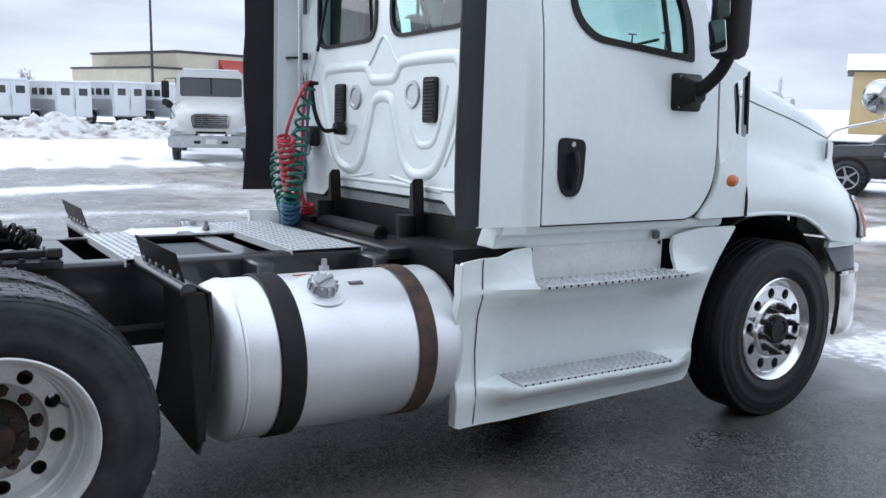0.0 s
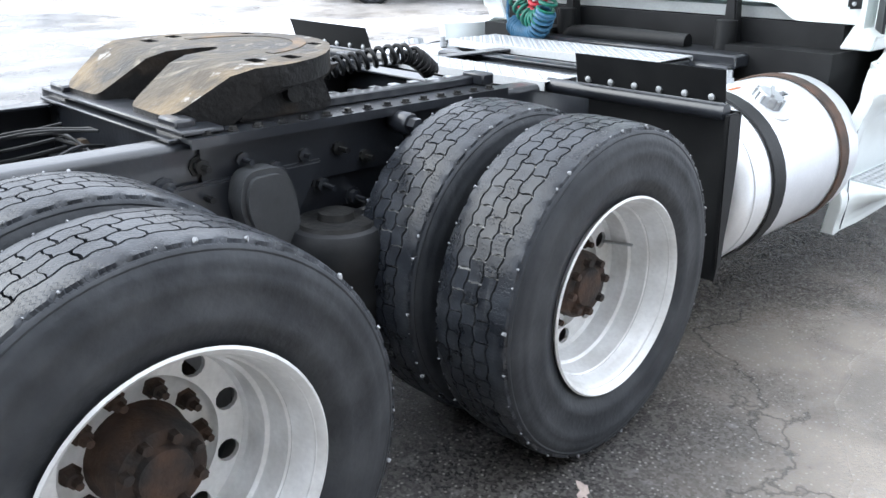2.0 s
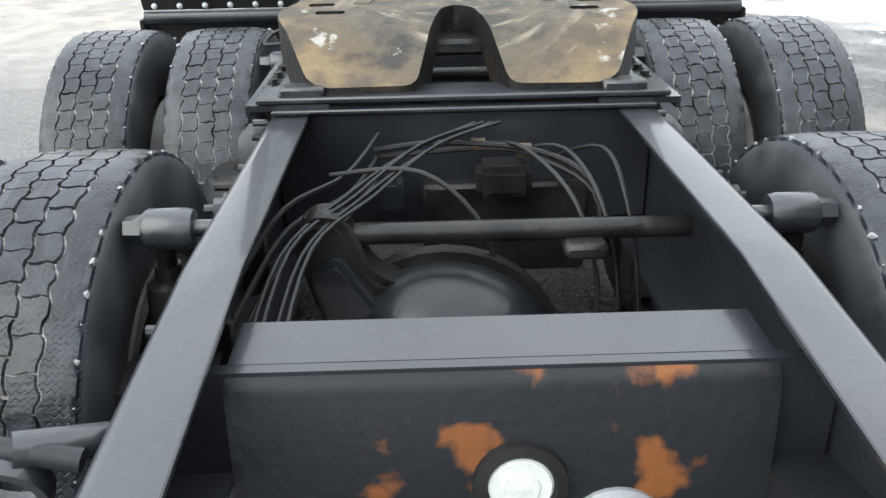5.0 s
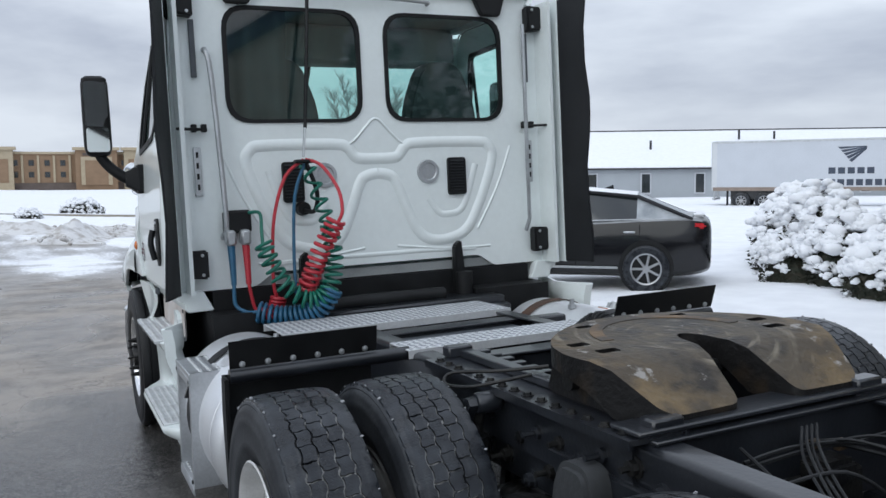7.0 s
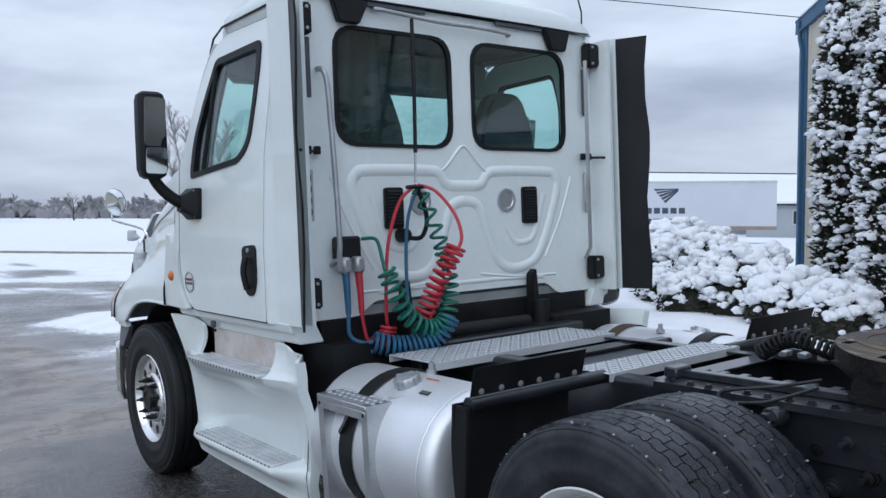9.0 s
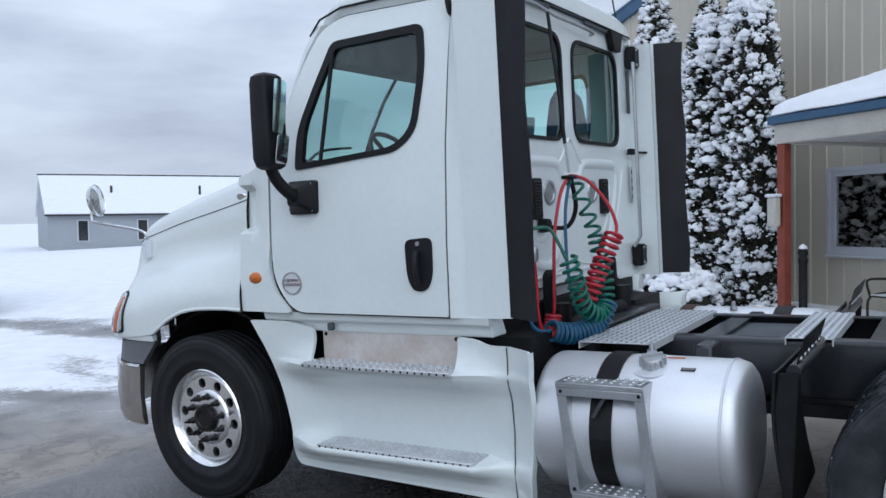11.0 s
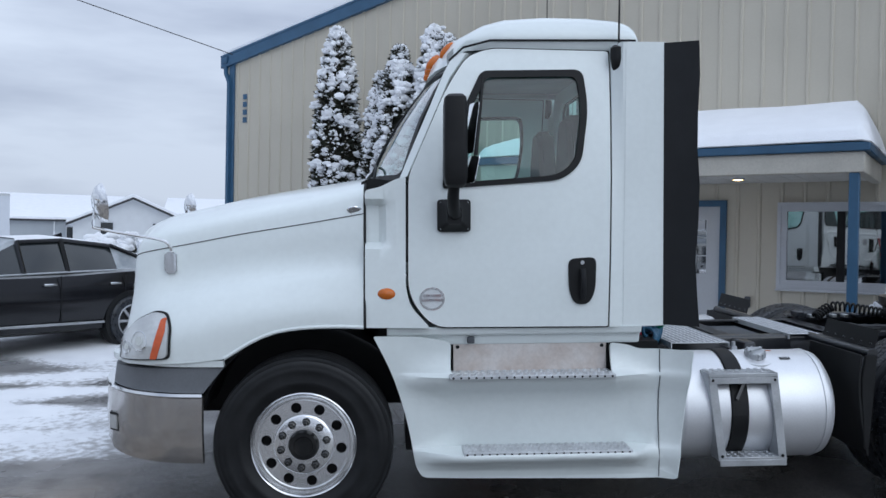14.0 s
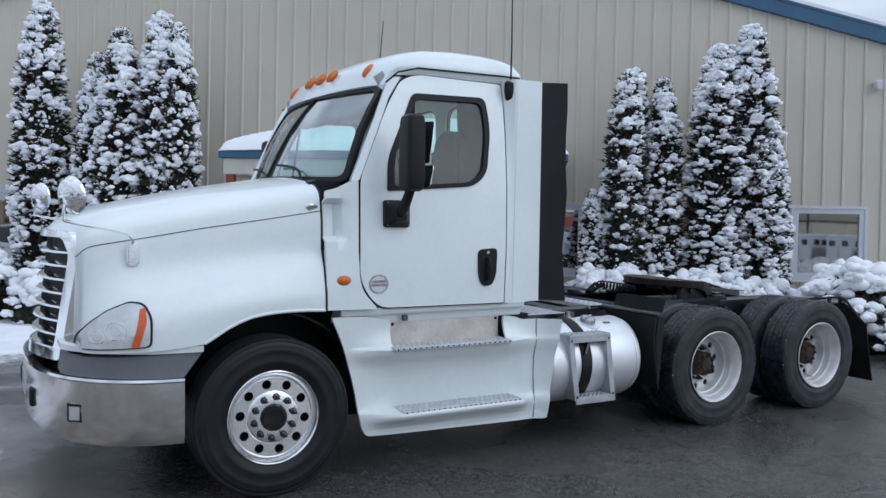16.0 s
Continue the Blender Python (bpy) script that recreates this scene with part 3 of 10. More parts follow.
slush = rng(maths("ADD", depth.outputs["Fac"], maths("MULTIPLY", maths("SUBTRACT", mid_n.outputs["Fac"], 0.5), 1.6)), -0.75, 0.1, 0, 0.65)
surface = mixc(slush, asphalt, (0.40, 0.395, 0.395))
white = mixc(rng(mid_n.outputs["Fac"], 0.35, 0.65), (0.82, 0.835, 0.865), (0.90, 0.915, 0.94))
packed = n.new("ShaderNodeAttribute")
packed.attribute_name = "packed_snow"
trodden = mixc(rng(mid_n.outputs["Fac"], 0.38, 0.6), (0.34, 0.325, 0.32), (0.62, 0.60, 0.60))
white = mixc(rng(packed.outputs["Fac"], 0.0, 1.0, 0.0, 0.85), white, trodden)
l.new(mixc(snowm, surface, white), p.inputs["Base Color"])
gloss_off = maths("MINIMUM", 1.0, maths("ADD", rng(broad.outputs["Fac"], 0.46, 0.66, 0.0, 0.8), rng(dryn.outputs["Fac"], 0.5, 0.8)))
roughness = mixc(gloss_off, (0.16, 0.16, 0.16), (0.44, 0.44, 0.44))
roughness = mixc(slush, roughness, (0.4, 0.4, 0.4))
l.new(mixc(snowm, roughness, (0.85, 0.85, 0.85)), p.inputs["Roughness"])
bmp = n.new("ShaderNodeBump")
bmp.inputs["Distance"].default_value = 0.006
l.new(maths("ADD", grit.outputs["Fac"], maths("MULTIPLY", fine_n.outputs["Fac"], 0.8)), bmp.inputs["Height"])
bmp.inputs["Strength"].default_value = 0.55
l.new(bmp.outputs["Normal"], p.inputs["Normal"])
me.materials.append(gm_)

# ---- the shop ----
WALL_O = Vector((2.92, -12.19, 0.0))
WALL_U = Vector((-0.8076, 0.5897, 0.0)).normalized()
WALL_N = Vector((0.5897, 0.8076, 0.0)).normalized()
SHOP = Matrix((( WALL_U.x, WALL_N.x, 0, WALL_O.x), (WALL_U.y, WALL_N.y, 0, WALL_O.y), (0, 0, 1, 0), (0, 0, 0, 1)))
SIDING = material("tan_metal_siding", (0.56, 0.52, 0.43), 0.5, 0.0, 0.08, 0.7, 30, 0.0006, grain=0.08)
BLUETRIM = material("blue_trim_paint", (0.045, 0.12, 0.22), 0.45, 0, 0.15, 3, 50)
PALE = material("pale_fascia", (0.60, 0.575, 0.51), 0.6, 0, 0.1, 3, 50)
SOFFIT = material("pale_soffit", (0.70, 0.69, 0.66), 0.6, 0, 0.1, 3, 50)
SHOPDOOR = material("white_steel_door", (0.62, 0.64, 0.67), 0.45, 0, 0.06, 2, 60)
FRAMEWHITE = material("white_window_frame", (0.62, 0.64, 0.68), 0.4, 0, 0.06, 3, 60)
REDWOOD = material("reddish_post_paint", (0.26, 0.055, 0.03), 0.6, 0, 0.2, 5, 60)
# Dimness of the unlit inside, put into the colour of panels behind the glass
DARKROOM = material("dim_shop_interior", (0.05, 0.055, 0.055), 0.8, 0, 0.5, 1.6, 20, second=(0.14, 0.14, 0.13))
shop = thing("metal_shop_building", SHOP, "tan ribbed metal building with blue trim and a porch", "building")
EAVE, RIDGE_S, RIDGE_Z, W_S, EAVE_R = 5.40, 9.4, 7.22, 19.2, 4.42
OPEN = {"a": (6.22, 8.07, 1.06, 2.20), "b": (10.92, 12.55, 1.06, 2.17), "c": (15.88, 16.96, 1.08, 2.18), "d": (0.83, 2.6, 1.15, 2.30)}
DOORWAY = (9.22, 10.08, 0.16, 2.17)
C0 = -0.08
wall_line = [(C0, 0), (W_S, 0), (W_S, EAVE_R), (RIDGE_S, RIDGE_Z), (C0, EAVE)]
holes = [[(a, c), (b, c), (b, d), (a, d)] for a, b, c, d in (*OPEN.values(), DOORWAY)]
part("gable_wall", panel(wall_line, holes, lambda u, v, d: Vector((u, -0.15 * d, v))), SIDING, shop)


def roof_at(s):
    return curve_at([(C0 - 1, EAVE - 0.19), (C0, EAVE), (RIDGE_S, RIDGE_Z), (W_S, EAVE_R), (W_S + 1, EAVE_R - 0.285)], s)


rib_w = 0.30
k = -1
while k * rib_w < W_S - 0.1:
    s0 = 0.12 + k * rib_w
    cuts = sorted([(c, d) for a, b, c, d in (*OPEN.values(), DOORWAY) if a - 0.03 < s0 < b + 0.03])
    z = 0.02
    b = bmesh.new()
    for c, d in cuts + [(roof_at(s0) - 0.12, 99)]:
        if c - z > 0.05:
            prism([(s0 - 0.03, 0.001), (s0 - 0.014, 0.022), (s0 + 0.014, 0.022), (s0 + 0.03, 0.001)], "z", z, c, bm=b)
        z = d
    part("rib", b, SIDING, shop)
    k += 1
for s0, s1 in ((C0 - 0.25, RIDGE_S), (RIDGE_S, W_S + 0.25)):
    z0, z1 = roof_at(s0), roof_at(s1)
    part("rake_trim", prism([(s0, z0 - 0.20), (s1, z1 - 0.20), (s1, z1 + 0.02), (s0, z0 + 0.02)], "y", -0.02, 0.09), BLUETRIM, shop)
    part("roof", prism([(s0, z0 + 0.02), (s1, z1 + 0.02), (s1, z1 + 0.06), (s0, z0 + 0.06)], "y", -24, 0.10), BLUETRIM, shop)
    part("roof_snow", prism([(s0, z0 + 0.06), (s1, z1 + 0.06), (s1, z1 + 0.13), (s0, z0 + 0.13)], "y", -24, 0.06), SNOW, shop)
part("corner_trim", box(C0 - 0.05, C0 + 0.10, -0.15, 0.035, 0, EAVE - 0.08, 0.006), BLUETRIM, shop)
part("corner_trim", box(W_S - 0.10, W_S + 0.05, -0.15, 0.035, 0, EAVE_R - 0.08, 0.006), BLUETRIM, shop)
part("side_wall", box(C0, C0 + 0.15, -24, -0.15, 0, EAVE), SIDING, shop)
part("side_wall", box(W_S - 0.15, W_S, -24, -0.15, 0, EAVE_R), SIDING, shop)
part("back_wall", prism(wall_line, "y", -24.1, -24.0), SIDING, shop)
part("gutter", prism([(C0 - 0.02, EAVE - 0.02), (C0 - 0.18, EAVE - 0.02), (C0 - 0.18, EAVE - 0.14), (C0 - 0.05, EAVE - 0.16)], "y", -24, 0.12, 0.01), BLUETRIM, shop)
part("downspout", tube([(C0 - 0.12, 0.05, EAVE - 0.12), (C0 - 0.13, 0.05, EAVE - 0.35), (C0 - 0.02, 0.06, EAVE - 0.55), (C0 - 0.02, 0.06, 0.1)], 0.05, 4), BLUETRIM, shop)
for name, (a, b, c, d) in OPEN.items():
    win = part("window", panel([(a - 0.05, c - 0.05), (b + 0.05, c - 0.05), (b + 0.05, d + 0.05), (a - 0.05, d + 0.05)], [[(a, c), (b, c), (b, d), (a, d)]], lambda u, v, e: Vector((u, 0.05 - 0.06 * e, v))), FRAMEWHITE, shop, "picture window in a white frame")
    part("window_frame", panel([(a, c), (b, c), (b, d), (a, d)], [[(a + 0.075, c + 0.075), (b - 0.075, c + 0.075), (b - 0.075, d - 0.075), (a + 0.075, d - 0.075)]], lambda u, v, e: Vector((u, 0.035 - 0.08 * e, v))), FRAMEWHITE, win)
    part("pane", panel([(a + 0.06, c + 0.06), (b - 0.06, c + 0.06), (b - 0.06, d - 0.06), (a + 0.06, d - 0.06)], [], lambda u, v, e: Vector((u, -0.005 - 0.006 * e, v))), SHOPGLASS, win)
    part("sill", box(a - 0.06, b + 0.06, 0.0, 0.09, c - 0.075, c - 0.05, 0.006), FRAMEWHITE, win)
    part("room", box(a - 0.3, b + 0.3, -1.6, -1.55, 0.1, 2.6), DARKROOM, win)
    if name == "b":
        m = (a + b) / 2 - 0.05
        part("mullion", box(m - 0.05, m + 0.05, -0.05, 0.02, c + 0.07, d - 0.07, 0.004), TRIM, win)
a, b, c, d = DOORWAY
door = part("entry_door", panel([(a, c), (b, c), (b, d), (a, d)], [[(a + 0.2, 1.18), (b - 0.2, 1.18), (b - 0.2, 1.98), (a + 0.2, 1.98)]], lambda u, v, e: Vector((u, 0.0 - 0.045 * e, v))), SHOPDOOR, shop, "white entry door with a nine-pane window")
part("door_pane", box(a + 0.19, b - 0.19, -0.028, -0.022, 1.17, 1.99), SHOPGLASS, door)
for k in (1, 2):
    part("glazing_bar", box(a + 0.2 + k * 0.153 - 0.008, a + 0.2 + k * 0.153 + 0.008, -0.02, 0.004, 1.18, 1.98), SHOPDOOR, door)
    part("glazing_bar", box(a + 0.2, b - 0.2, -0.02, 0.004, 1.18 + k * 0.267 - 0.008, 1.18 + k * 0.267 + 0.008), SHOPDOOR, door)
part("door_knob", lathe([(0.0, 0.07), (0.025, 0.065), (0.03, 0.04), (0.012, 0.03), (0.03, 0.0)], 14, Matrix.Translation((a + 0.07, 0.0, 1.1)) @ AX_Y), STEEL, door)
part("door_frame", panel([(a - 0.09, c), (b + 0.09, c), (b + 0.09, d + 0.09), (a - 0.09, d + 0.09)], [[(a, c + 0.001), (b, c + 0.001), (b, d), (a, d)]], lambda u, v, e: Vector((u, 0.05 - 0.08 * e, v))), BLUETRIM, shop)
part("notice", box(a + 0.24, a + 0.34, 0.004, 0.008, 1.86, 1.97), SNOW, door)
part("notice", box(b - 0.36, b - 0.22, 0.004, 0.008, 1.84, 1.97), FRAMEWHITE, door)
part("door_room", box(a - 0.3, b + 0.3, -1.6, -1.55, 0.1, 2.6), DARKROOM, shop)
# porch
PS0, PS1, PD = 7.15, 12.16, 1.95
part("porch_floor", box(PS0, PS1, 0.02, PD, 0.0, 0.14), PALE, shop)
part("porch_beam", box(PS0, PS1, PD - 0.14, PD, 2.46, 2.70, 0.01), PALE, shop)
part("porch_fascia", box(PS0 - 0.06, PS1 + 0.06, PD - 0.02, PD + 0.05, 2.70, 2.80, 0.01), BLUETRIM, shop)
part("porch_beam", box(PS0, PS0 + 0.12, 0.03, PD - 0.142, 2.46, 2.70, 0.01), PALE, shop)
part("porch_beam", box(PS1 - 0.12, PS1, 0.03, PD - 0.142, 2.46, 2.70, 0.01), PALE, shop)
for q in (PS0 - 0.06, PS1 - 0.01):
    part("porch_fascia", box(q, q + 0.07, 0.03, PD - 0.021, 2.70, 2.80, 0.01), BLUETRIM, shop)
part("soffit", box(PS0 + 0.121, PS1 - 0.121, 0.024, PD - 0.142, 2.50, 2.53), SOFFIT, shop)
for k in range(26):
    s0 = PS0 + 0.15 + k * 0.19
    part("soffit_groove", box(s0, s0 + 0.012, 0.03, PD - 0.15, 2.496, 2.499), SOFFIT, shop)


def porch_z(u, v):
    """Snow lying on the hipped porch roof: u along, v out from the wall."""
    side = min(1.0, (u - (PS0 - 0.06)) / 1.1, (PS1 + 0.06 - u) / 0.3)
    out = min(1.0, (PD + 0.06 - v) / 1.7)
    base = 2.775 + 0.60 * min(side, out)
    edge = min((u - PS0 + 0.08) / 0.12, (PS1 + 0.08 - u) / 0.12, (PD + 0.07 - v) / 0.12, 1)
    return base + 0.16 * math.sqrt(max(0.0, edge)) + 0.015 * wobble(u, v, 0.7)


us, vs_ = np.linspace(PS0 - 0.07, PS1 + 0.07, 60), np.linspace(0.02, PD + 0.06, 30)
b = loft([[Vector((u, v, porch_z(u, v))) for v in vs_] for u in us], False, False)
thicken(b, 0.02)
part("porch_snow", b, SNOW, shop, "thick snow on the porch roof", 60)
part("porch_roof", box(PS0 - 0.05, PS1 + 0.05, 0.02, PD + 0.02, 2.79, 2.802), BLUETRIM, shop)
post = part("porch_post", box(PS1 - 0.16, PS1 - 0.05, PD - 0.13, PD - 0.02, 0.14, 2.46, 0.008), BLUETRIM, shop, "blue porch post")
post = part("porch_post", box(PS0 + 0.04, PS0 + 0.16, PD - 0.13, PD - 0.01, 0.0, 2.46, 0.008), REDWOOD, shop, "reddish brown porch post")
LAMPGLOW = glow("porch_lamp_glow", (1.0, 0.62, 0.22), 8.0)
for s0 in (9.12, 10.55):
    fx = part("ceiling_lamp", lathe([(0.09, 0.0), (0.085, -0.02), (0.07, -0.025)], 18, Matrix.Translation((s0, 1.0, 2.5))), FRAMEWHITE, shop)
    part("bulb", lathe([(0.07, -0.02), (0.05, -0.03), (0.0, -0.034)], 18, Matrix.Translation((s0, 1.0, 2.5))), LAMPGLOW, fx)
for k in range(4):
    part("number_bar", box(C0 + 0.36, C0 + 0.48, 0.026, 0.034, 3.98 + 0.16 * k, 4.09 + 0.16 * k, 0.004), BLUETRIM, shop)
part("camera_mount", box(17.02, 17.12, 0.02, 0.2, 4.05, 4.2, 0.02), FRAMEWHITE, shop)
part("outlet_box", box(10.45, 10.53, 0.023, 0.06, 0.72, 0.88, 0.01), GREY, shop)


# ---- the white day-cab tractor ----
truck = thing("semi_truck", LEAN, "white day-cab semi truck with black chassis parked on wet asphalt", "truck")


def side_y(x, z):
    """Half width of the cab's flank."""
    return curve_at([(1.0, 1.155), (1.5, 1.16), (1.95, 1.14), (2.3, 1.095), (2.55, 1.05), (2.72, 1.0)], z)


DOOR = fillet([(-0.70, 1.135), (-1.665, 1.13), (-1.695, 2.66), (-1.03, 2.672), (-0.90, 2.625), (-0.78, 2.44), (-0.57, 1.96), (-0.565, 1.30)],
              [0.08, 0.01, 0.02, 0.06, 0.06, 0.2, 0.05, 0.12])
PANE = fillet([(-0.775, 1.90), (-0.785, 2.10), (-0.985, 2.525), (-1.525, 2.535), (-1.55, 2.33), (-1.505, 2.03), (-1.40, 1.945)],
              [0.02, 0.08, 0.04, 0.05, 0.15, 0.12, 0.08])


def scaled(pts, k, dk=0.0):
    cx, cy = sum(p[0] for p in pts) / len(pts), sum(p[1] for p in pts) / len(pts)
    return [(cx + (p[0] - cx) * k, cy + (p[1] - cy) * (k + dk)) for p in pts]


def flank(s, out=0.0, thick=0.03):
    return lambda u, v, d: Vector((u, s * (side_y(u, v) + out - thick * d), v))


CUTS = [1.3, 1.5, 1.75, 1.95, 2.15, 2.3, 2.45, 2.55, 2.65]
for s, side in ((1, "driver"), (-1, "passenger")):
    door = part("door", panel(scaled(DOOR, 0.997), [PANE], flank(s, 0.004), (), CUTS), PAINT, truck, "white cab door with dark tinted window")
    part("window_seal", panel(scaled(PANE, 1.045), [scaled(PANE, 0.93)], flank(s, 0.012, 0.03), (), CUTS), TRIM, door)
    pane = part("window_pane", panel(scaled(PANE, 0.96), [], flank(s, -0.006, 0.005), (), CUTS, thick=False), WINGLASS, door)
    part("window_divider", tube([flank(s, 0.004)(-0.925, 1.93, 0), flank(s, 0.004)(-0.985, 2.52, 0)], 0.012, 6), TRIM, door)
    # handle
    hp = fillet([(-1.44, 1.505), (-1.595, 1.515), (-1.59, 1.33), (-1.555, 1.255), (-1.475, 1.255), (-1.445, 1.33)], 0.04)
    plate = part("door_handle", panel(hp, [], flank(s, 0.014, 0.02)), TRIM, door, "black recessed door handle")
    part("grip", tube([flank(s, 0.03)(-1.517, 1.45, 0), flank(s, 0.045)(-1.517, 1.38, 0), flank(s, 0.03)(-1.517, 1.29, 0)], 0.016, 8, soft=4), SKIRT, door)
    part("keyhole", lathe([(0.0, 0.006), (0.011, 0.006), (0.012, 0)], 12, Matrix.Translation(flank(s, 0.014)(-1.517, 1.485, 0)) @ (AX_Y if s > 0 else AX_YN)), STEEL, door)
    # seam behind the door and rear quarter
    part("quarter_panel", panel([(-1.672, 1.13), (-1.83, 1.12), (-1.83, 2.69), (-1.702, 2.69)], [], lambda u, v, d, s=s: Vector((u, s * (frac(side_y(u, v), 1.128, max(0, min(1, (-1.69 - u) / 0.06))) + 0.004 - 0.03 * d), v)), (-1.69, -1.71, -1.73, -1.75), CUTS), PAINT, truck)
    part("door_gap", panel(scaled(DOOR, 1.006), [scaled(DOOR, 0.99)], flank(s, -0.002, 0.02), (), CUTS), TRIM, truck)
    # lower sill
    part("sill", prism([(s * 1.0, 1.135), (s * 1.142, 1.135), (s * 1.13, 1.09), (s * 1.10, 1.085), (s * 1.085, 1.03), (s * 0.95, 1.03)], "x", -1.86, -0.45, 0.006), PAINT, truck)
    # cowl side in front of the door
    cowl = fillet([(-0.335, 1.14), (-0.685, 1.135), (-0.58, 1.25), (-0.553, 1.35), (-0.556, 1.955), (-0.50, 1.94), (-0.42, 1.90), (-0.335, 1.88)], [0.01, 0.02, 0.05, 0.05, 0.01, 0.02, 0.02, 0.02])
    intake = fillet([(-0.348, 1.54), (-0.425, 1.56), (-0.455, 1.80), (-0.348, 1.855)], 0.014)
    dent = lambda u, v: curve_at([(-0.50, 0.0), (-0.45, 0.2), (-0.41, 1.0), (-0.33, 1.0)], u) * curve_at([(1.57, 0.0), (1.60, 1.0), (1.80, 1.0), (1.83, 0.0)], v)
    part("cowl_panel", panel(cowl, [] if s > 0 else [intake], lambda u, v, d, s=s: Vector((u, s * (side_y(u, v) + 0.02 * (v < 1.45) + 0.004 - 0.03 * d - (0.075 * dent(u, v) if s > 0 else 0)), v)), (-0.50, -0.45, -0.43, -0.41, -0.37), (*CUTS, 1.565, 1.58, 1.60, 1.80, 1.815, 1.835)), PAINT, truck)
    if s < 0:
        part("intake_grille", panel(intake, [], lambda u, v, d, s=s: Vector((u, s * (1.06 - 0.02 * d), v))), TRIM, truck)
    lens = part("marker_lamp", lathe([(0.0, 0.024), (0.02, 0.021), (0.034, 0.012), (0.04, 0.0)], 24, Matrix.Translation((-0.45, s * 1.172, 1.322)) @ (AX_Y if s > 0 else AX_YN) @ Matrix.Diagonal((1.35, 0.85, 1, 1))), AMBER, truck, "oval amber marker lamp")
    # pillar between windscreen and door
    inner = [(-0.555, 0.985, 1.94), (-0.63, 0.985, 2.13), (-0.72, 0.975, 2.34), (-0.82, 0.95, 2.58), (-0.84, 0.93, 2.64)]
    outer = [(-0.562, 1.145, 1.955), (-0.64, 1.12, 2.13), (-0.735, 1.09, 2.35), (-0.80, 1.062, 2.50), (-0.895, 1.04, 2.64)]
    mid = [((a[0] + b[0]) / 2 + 0.035, (a[1] + b[1]) / 2 + 0.03, (a[2] + b[2]) / 2) for a, b in zip(inner, outer)]
    rings = [[Vector((x, s * y, z)) for x, y, z in (a, m, b, (b[0] - 0.04, b[1] - 0.06, b[2]), (a[0] - 0.05, a[1] - 0.01, a[2]))] for a, m, b in zip(inner, mid, outer)]
    part("pillar", loft(rings), PAINT, truck)

# round notice on the driver's door
STICKINK = material("sticker_ink", (0.12, 0.10, 0.14), 0.5, second=(0.30, 0.08, 0.08), scale=20)
lab = part("round_sticker", panel(circle(-0.696, 1.292, 0.062, 32), [], lambda u, v, d: Vector((-0.696 + (u + 0.696) * 1.1, side_y(u, v) + 0.0065 - 0.002 * d, v))), material("sticker_white", (0.74, 0.77, 0.78), 0.4), truck, "round white certified clean idle sticker")
part("sticker_ring", panel(circle(-0.696, 1.292, 0.055, 32), [circle(-0.696, 1.292, 0.0535, 32)], lambda u, v, d: Vector((-0.696 + (u + 0.696) * 1.1, side_y(u, v) + 0.0085 - 0.002 * d, v))), GREY, lab)


def lettering(text, size, m, mat, parent, name="lettering", align="CENTER", extrude=0.001):
    cu = bpy.data.curves.new(name, "FONT")
    cu.body, cu.size, cu.align_x, cu.align_y, cu.extrude = text, size, align, "CENTER", extrude
    cu.resolution_u = 3
    tmp = bpy.data.objects.new(name, cu)
    scene.collection.objects.link(tmp)
    bpy.context.view_layer.update()
    me = bpy.data.meshes.new_from_object(tmp)
    bpy.data.objects.remove(tmp)
    me.transform(m)
    me.materials.append(mat)
    ob = new(name, me)
    ob.parent = parent
    return ob


part("sticker_ring", panel(circle(-0.696, 1.292, 0.0615, 32), [circle(-0.696, 1.292, 0.0595, 32)], lambda u, v, d: Vector((-0.696 + (u + 0.696) * 1.1, side_y(u, v) + 0.0078 - 0.002 * d, v))), STICKINK, lab)
for row, (txt, dz) in enumerate((("CERTIFIED", 0.016), ("CLEAN IDLE", -0.006))):
    lettering(txt, 0.021, Matrix.Translation((-0.696, 1.1685, 1.292 + dz)) @ Matrix.Rotation(radians(180), 4, "Z") @ Matrix.Rotation(radians(90), 4, "X"), STICKINK, lab)

# roof: rings from brow to back
roof_tab = [(-0.70, 2.60), (-0.735, 2.685), (-0.80, 2.765), (-0.95, 2.845), (-1.1, 2.885), (-1.35, 2.903), (-1.6, 2.90), (-1.76, 2.886), (-1.82, 2.866), (-1.85, 2.825), (-1.857, 2.735)]
rings = []
for x, zt in roof_tab:
    w = curve_at([(-1.9, 1.04), (-0.95, 1.035), (-0.7, 0.95)], x) / 1.04
    edge = min(2.715, zt - 0.01)
    tall = max(0.0, min(1.0, (zt - edge) / 0.18))
    bow = lambda y: x - 0.12 * (abs(y) / 0.95) ** 3 * max(0, min(1, (x + 1.2) / 0.5))
    half = [(0, zt), (0.4 * w, zt - 0.004 * tall), (0.72 * w, zt - 0.014 * tall), (0.90 * w, zt - 0.035 * tall), (0.985 * w, zt - 0.075 * tall), (1.03 * w, frac(edge, zt, 0.25)), (1.04 * w, edge), (1.01 * w, edge - 0.05)]
    ring = [Vector((bow(y), -y, z)) for y, z in reversed(half)] + [Vector((bow(y), y, z)) for y, z in half[1:]]
    rings.append(ring)
roof_bm = loft(rings, closed=False, caps=False)
thicken(roof_bm, 0.025)
part("roof", roof_bm, PAINT, truck, "rounded white cab roof", 60)
for s in (1, -1):
    part("roof_gap", tube([(-0.80, s * 1.02, 2.60), (-0.88, s * 1.03, 2.672), (-1.03, s * 1.04, 2.71), (-1.7, s * 1.042, 2.715), (-1.845, s * 1.04, 2.715)], 0.006, 6), TRIM, truck)
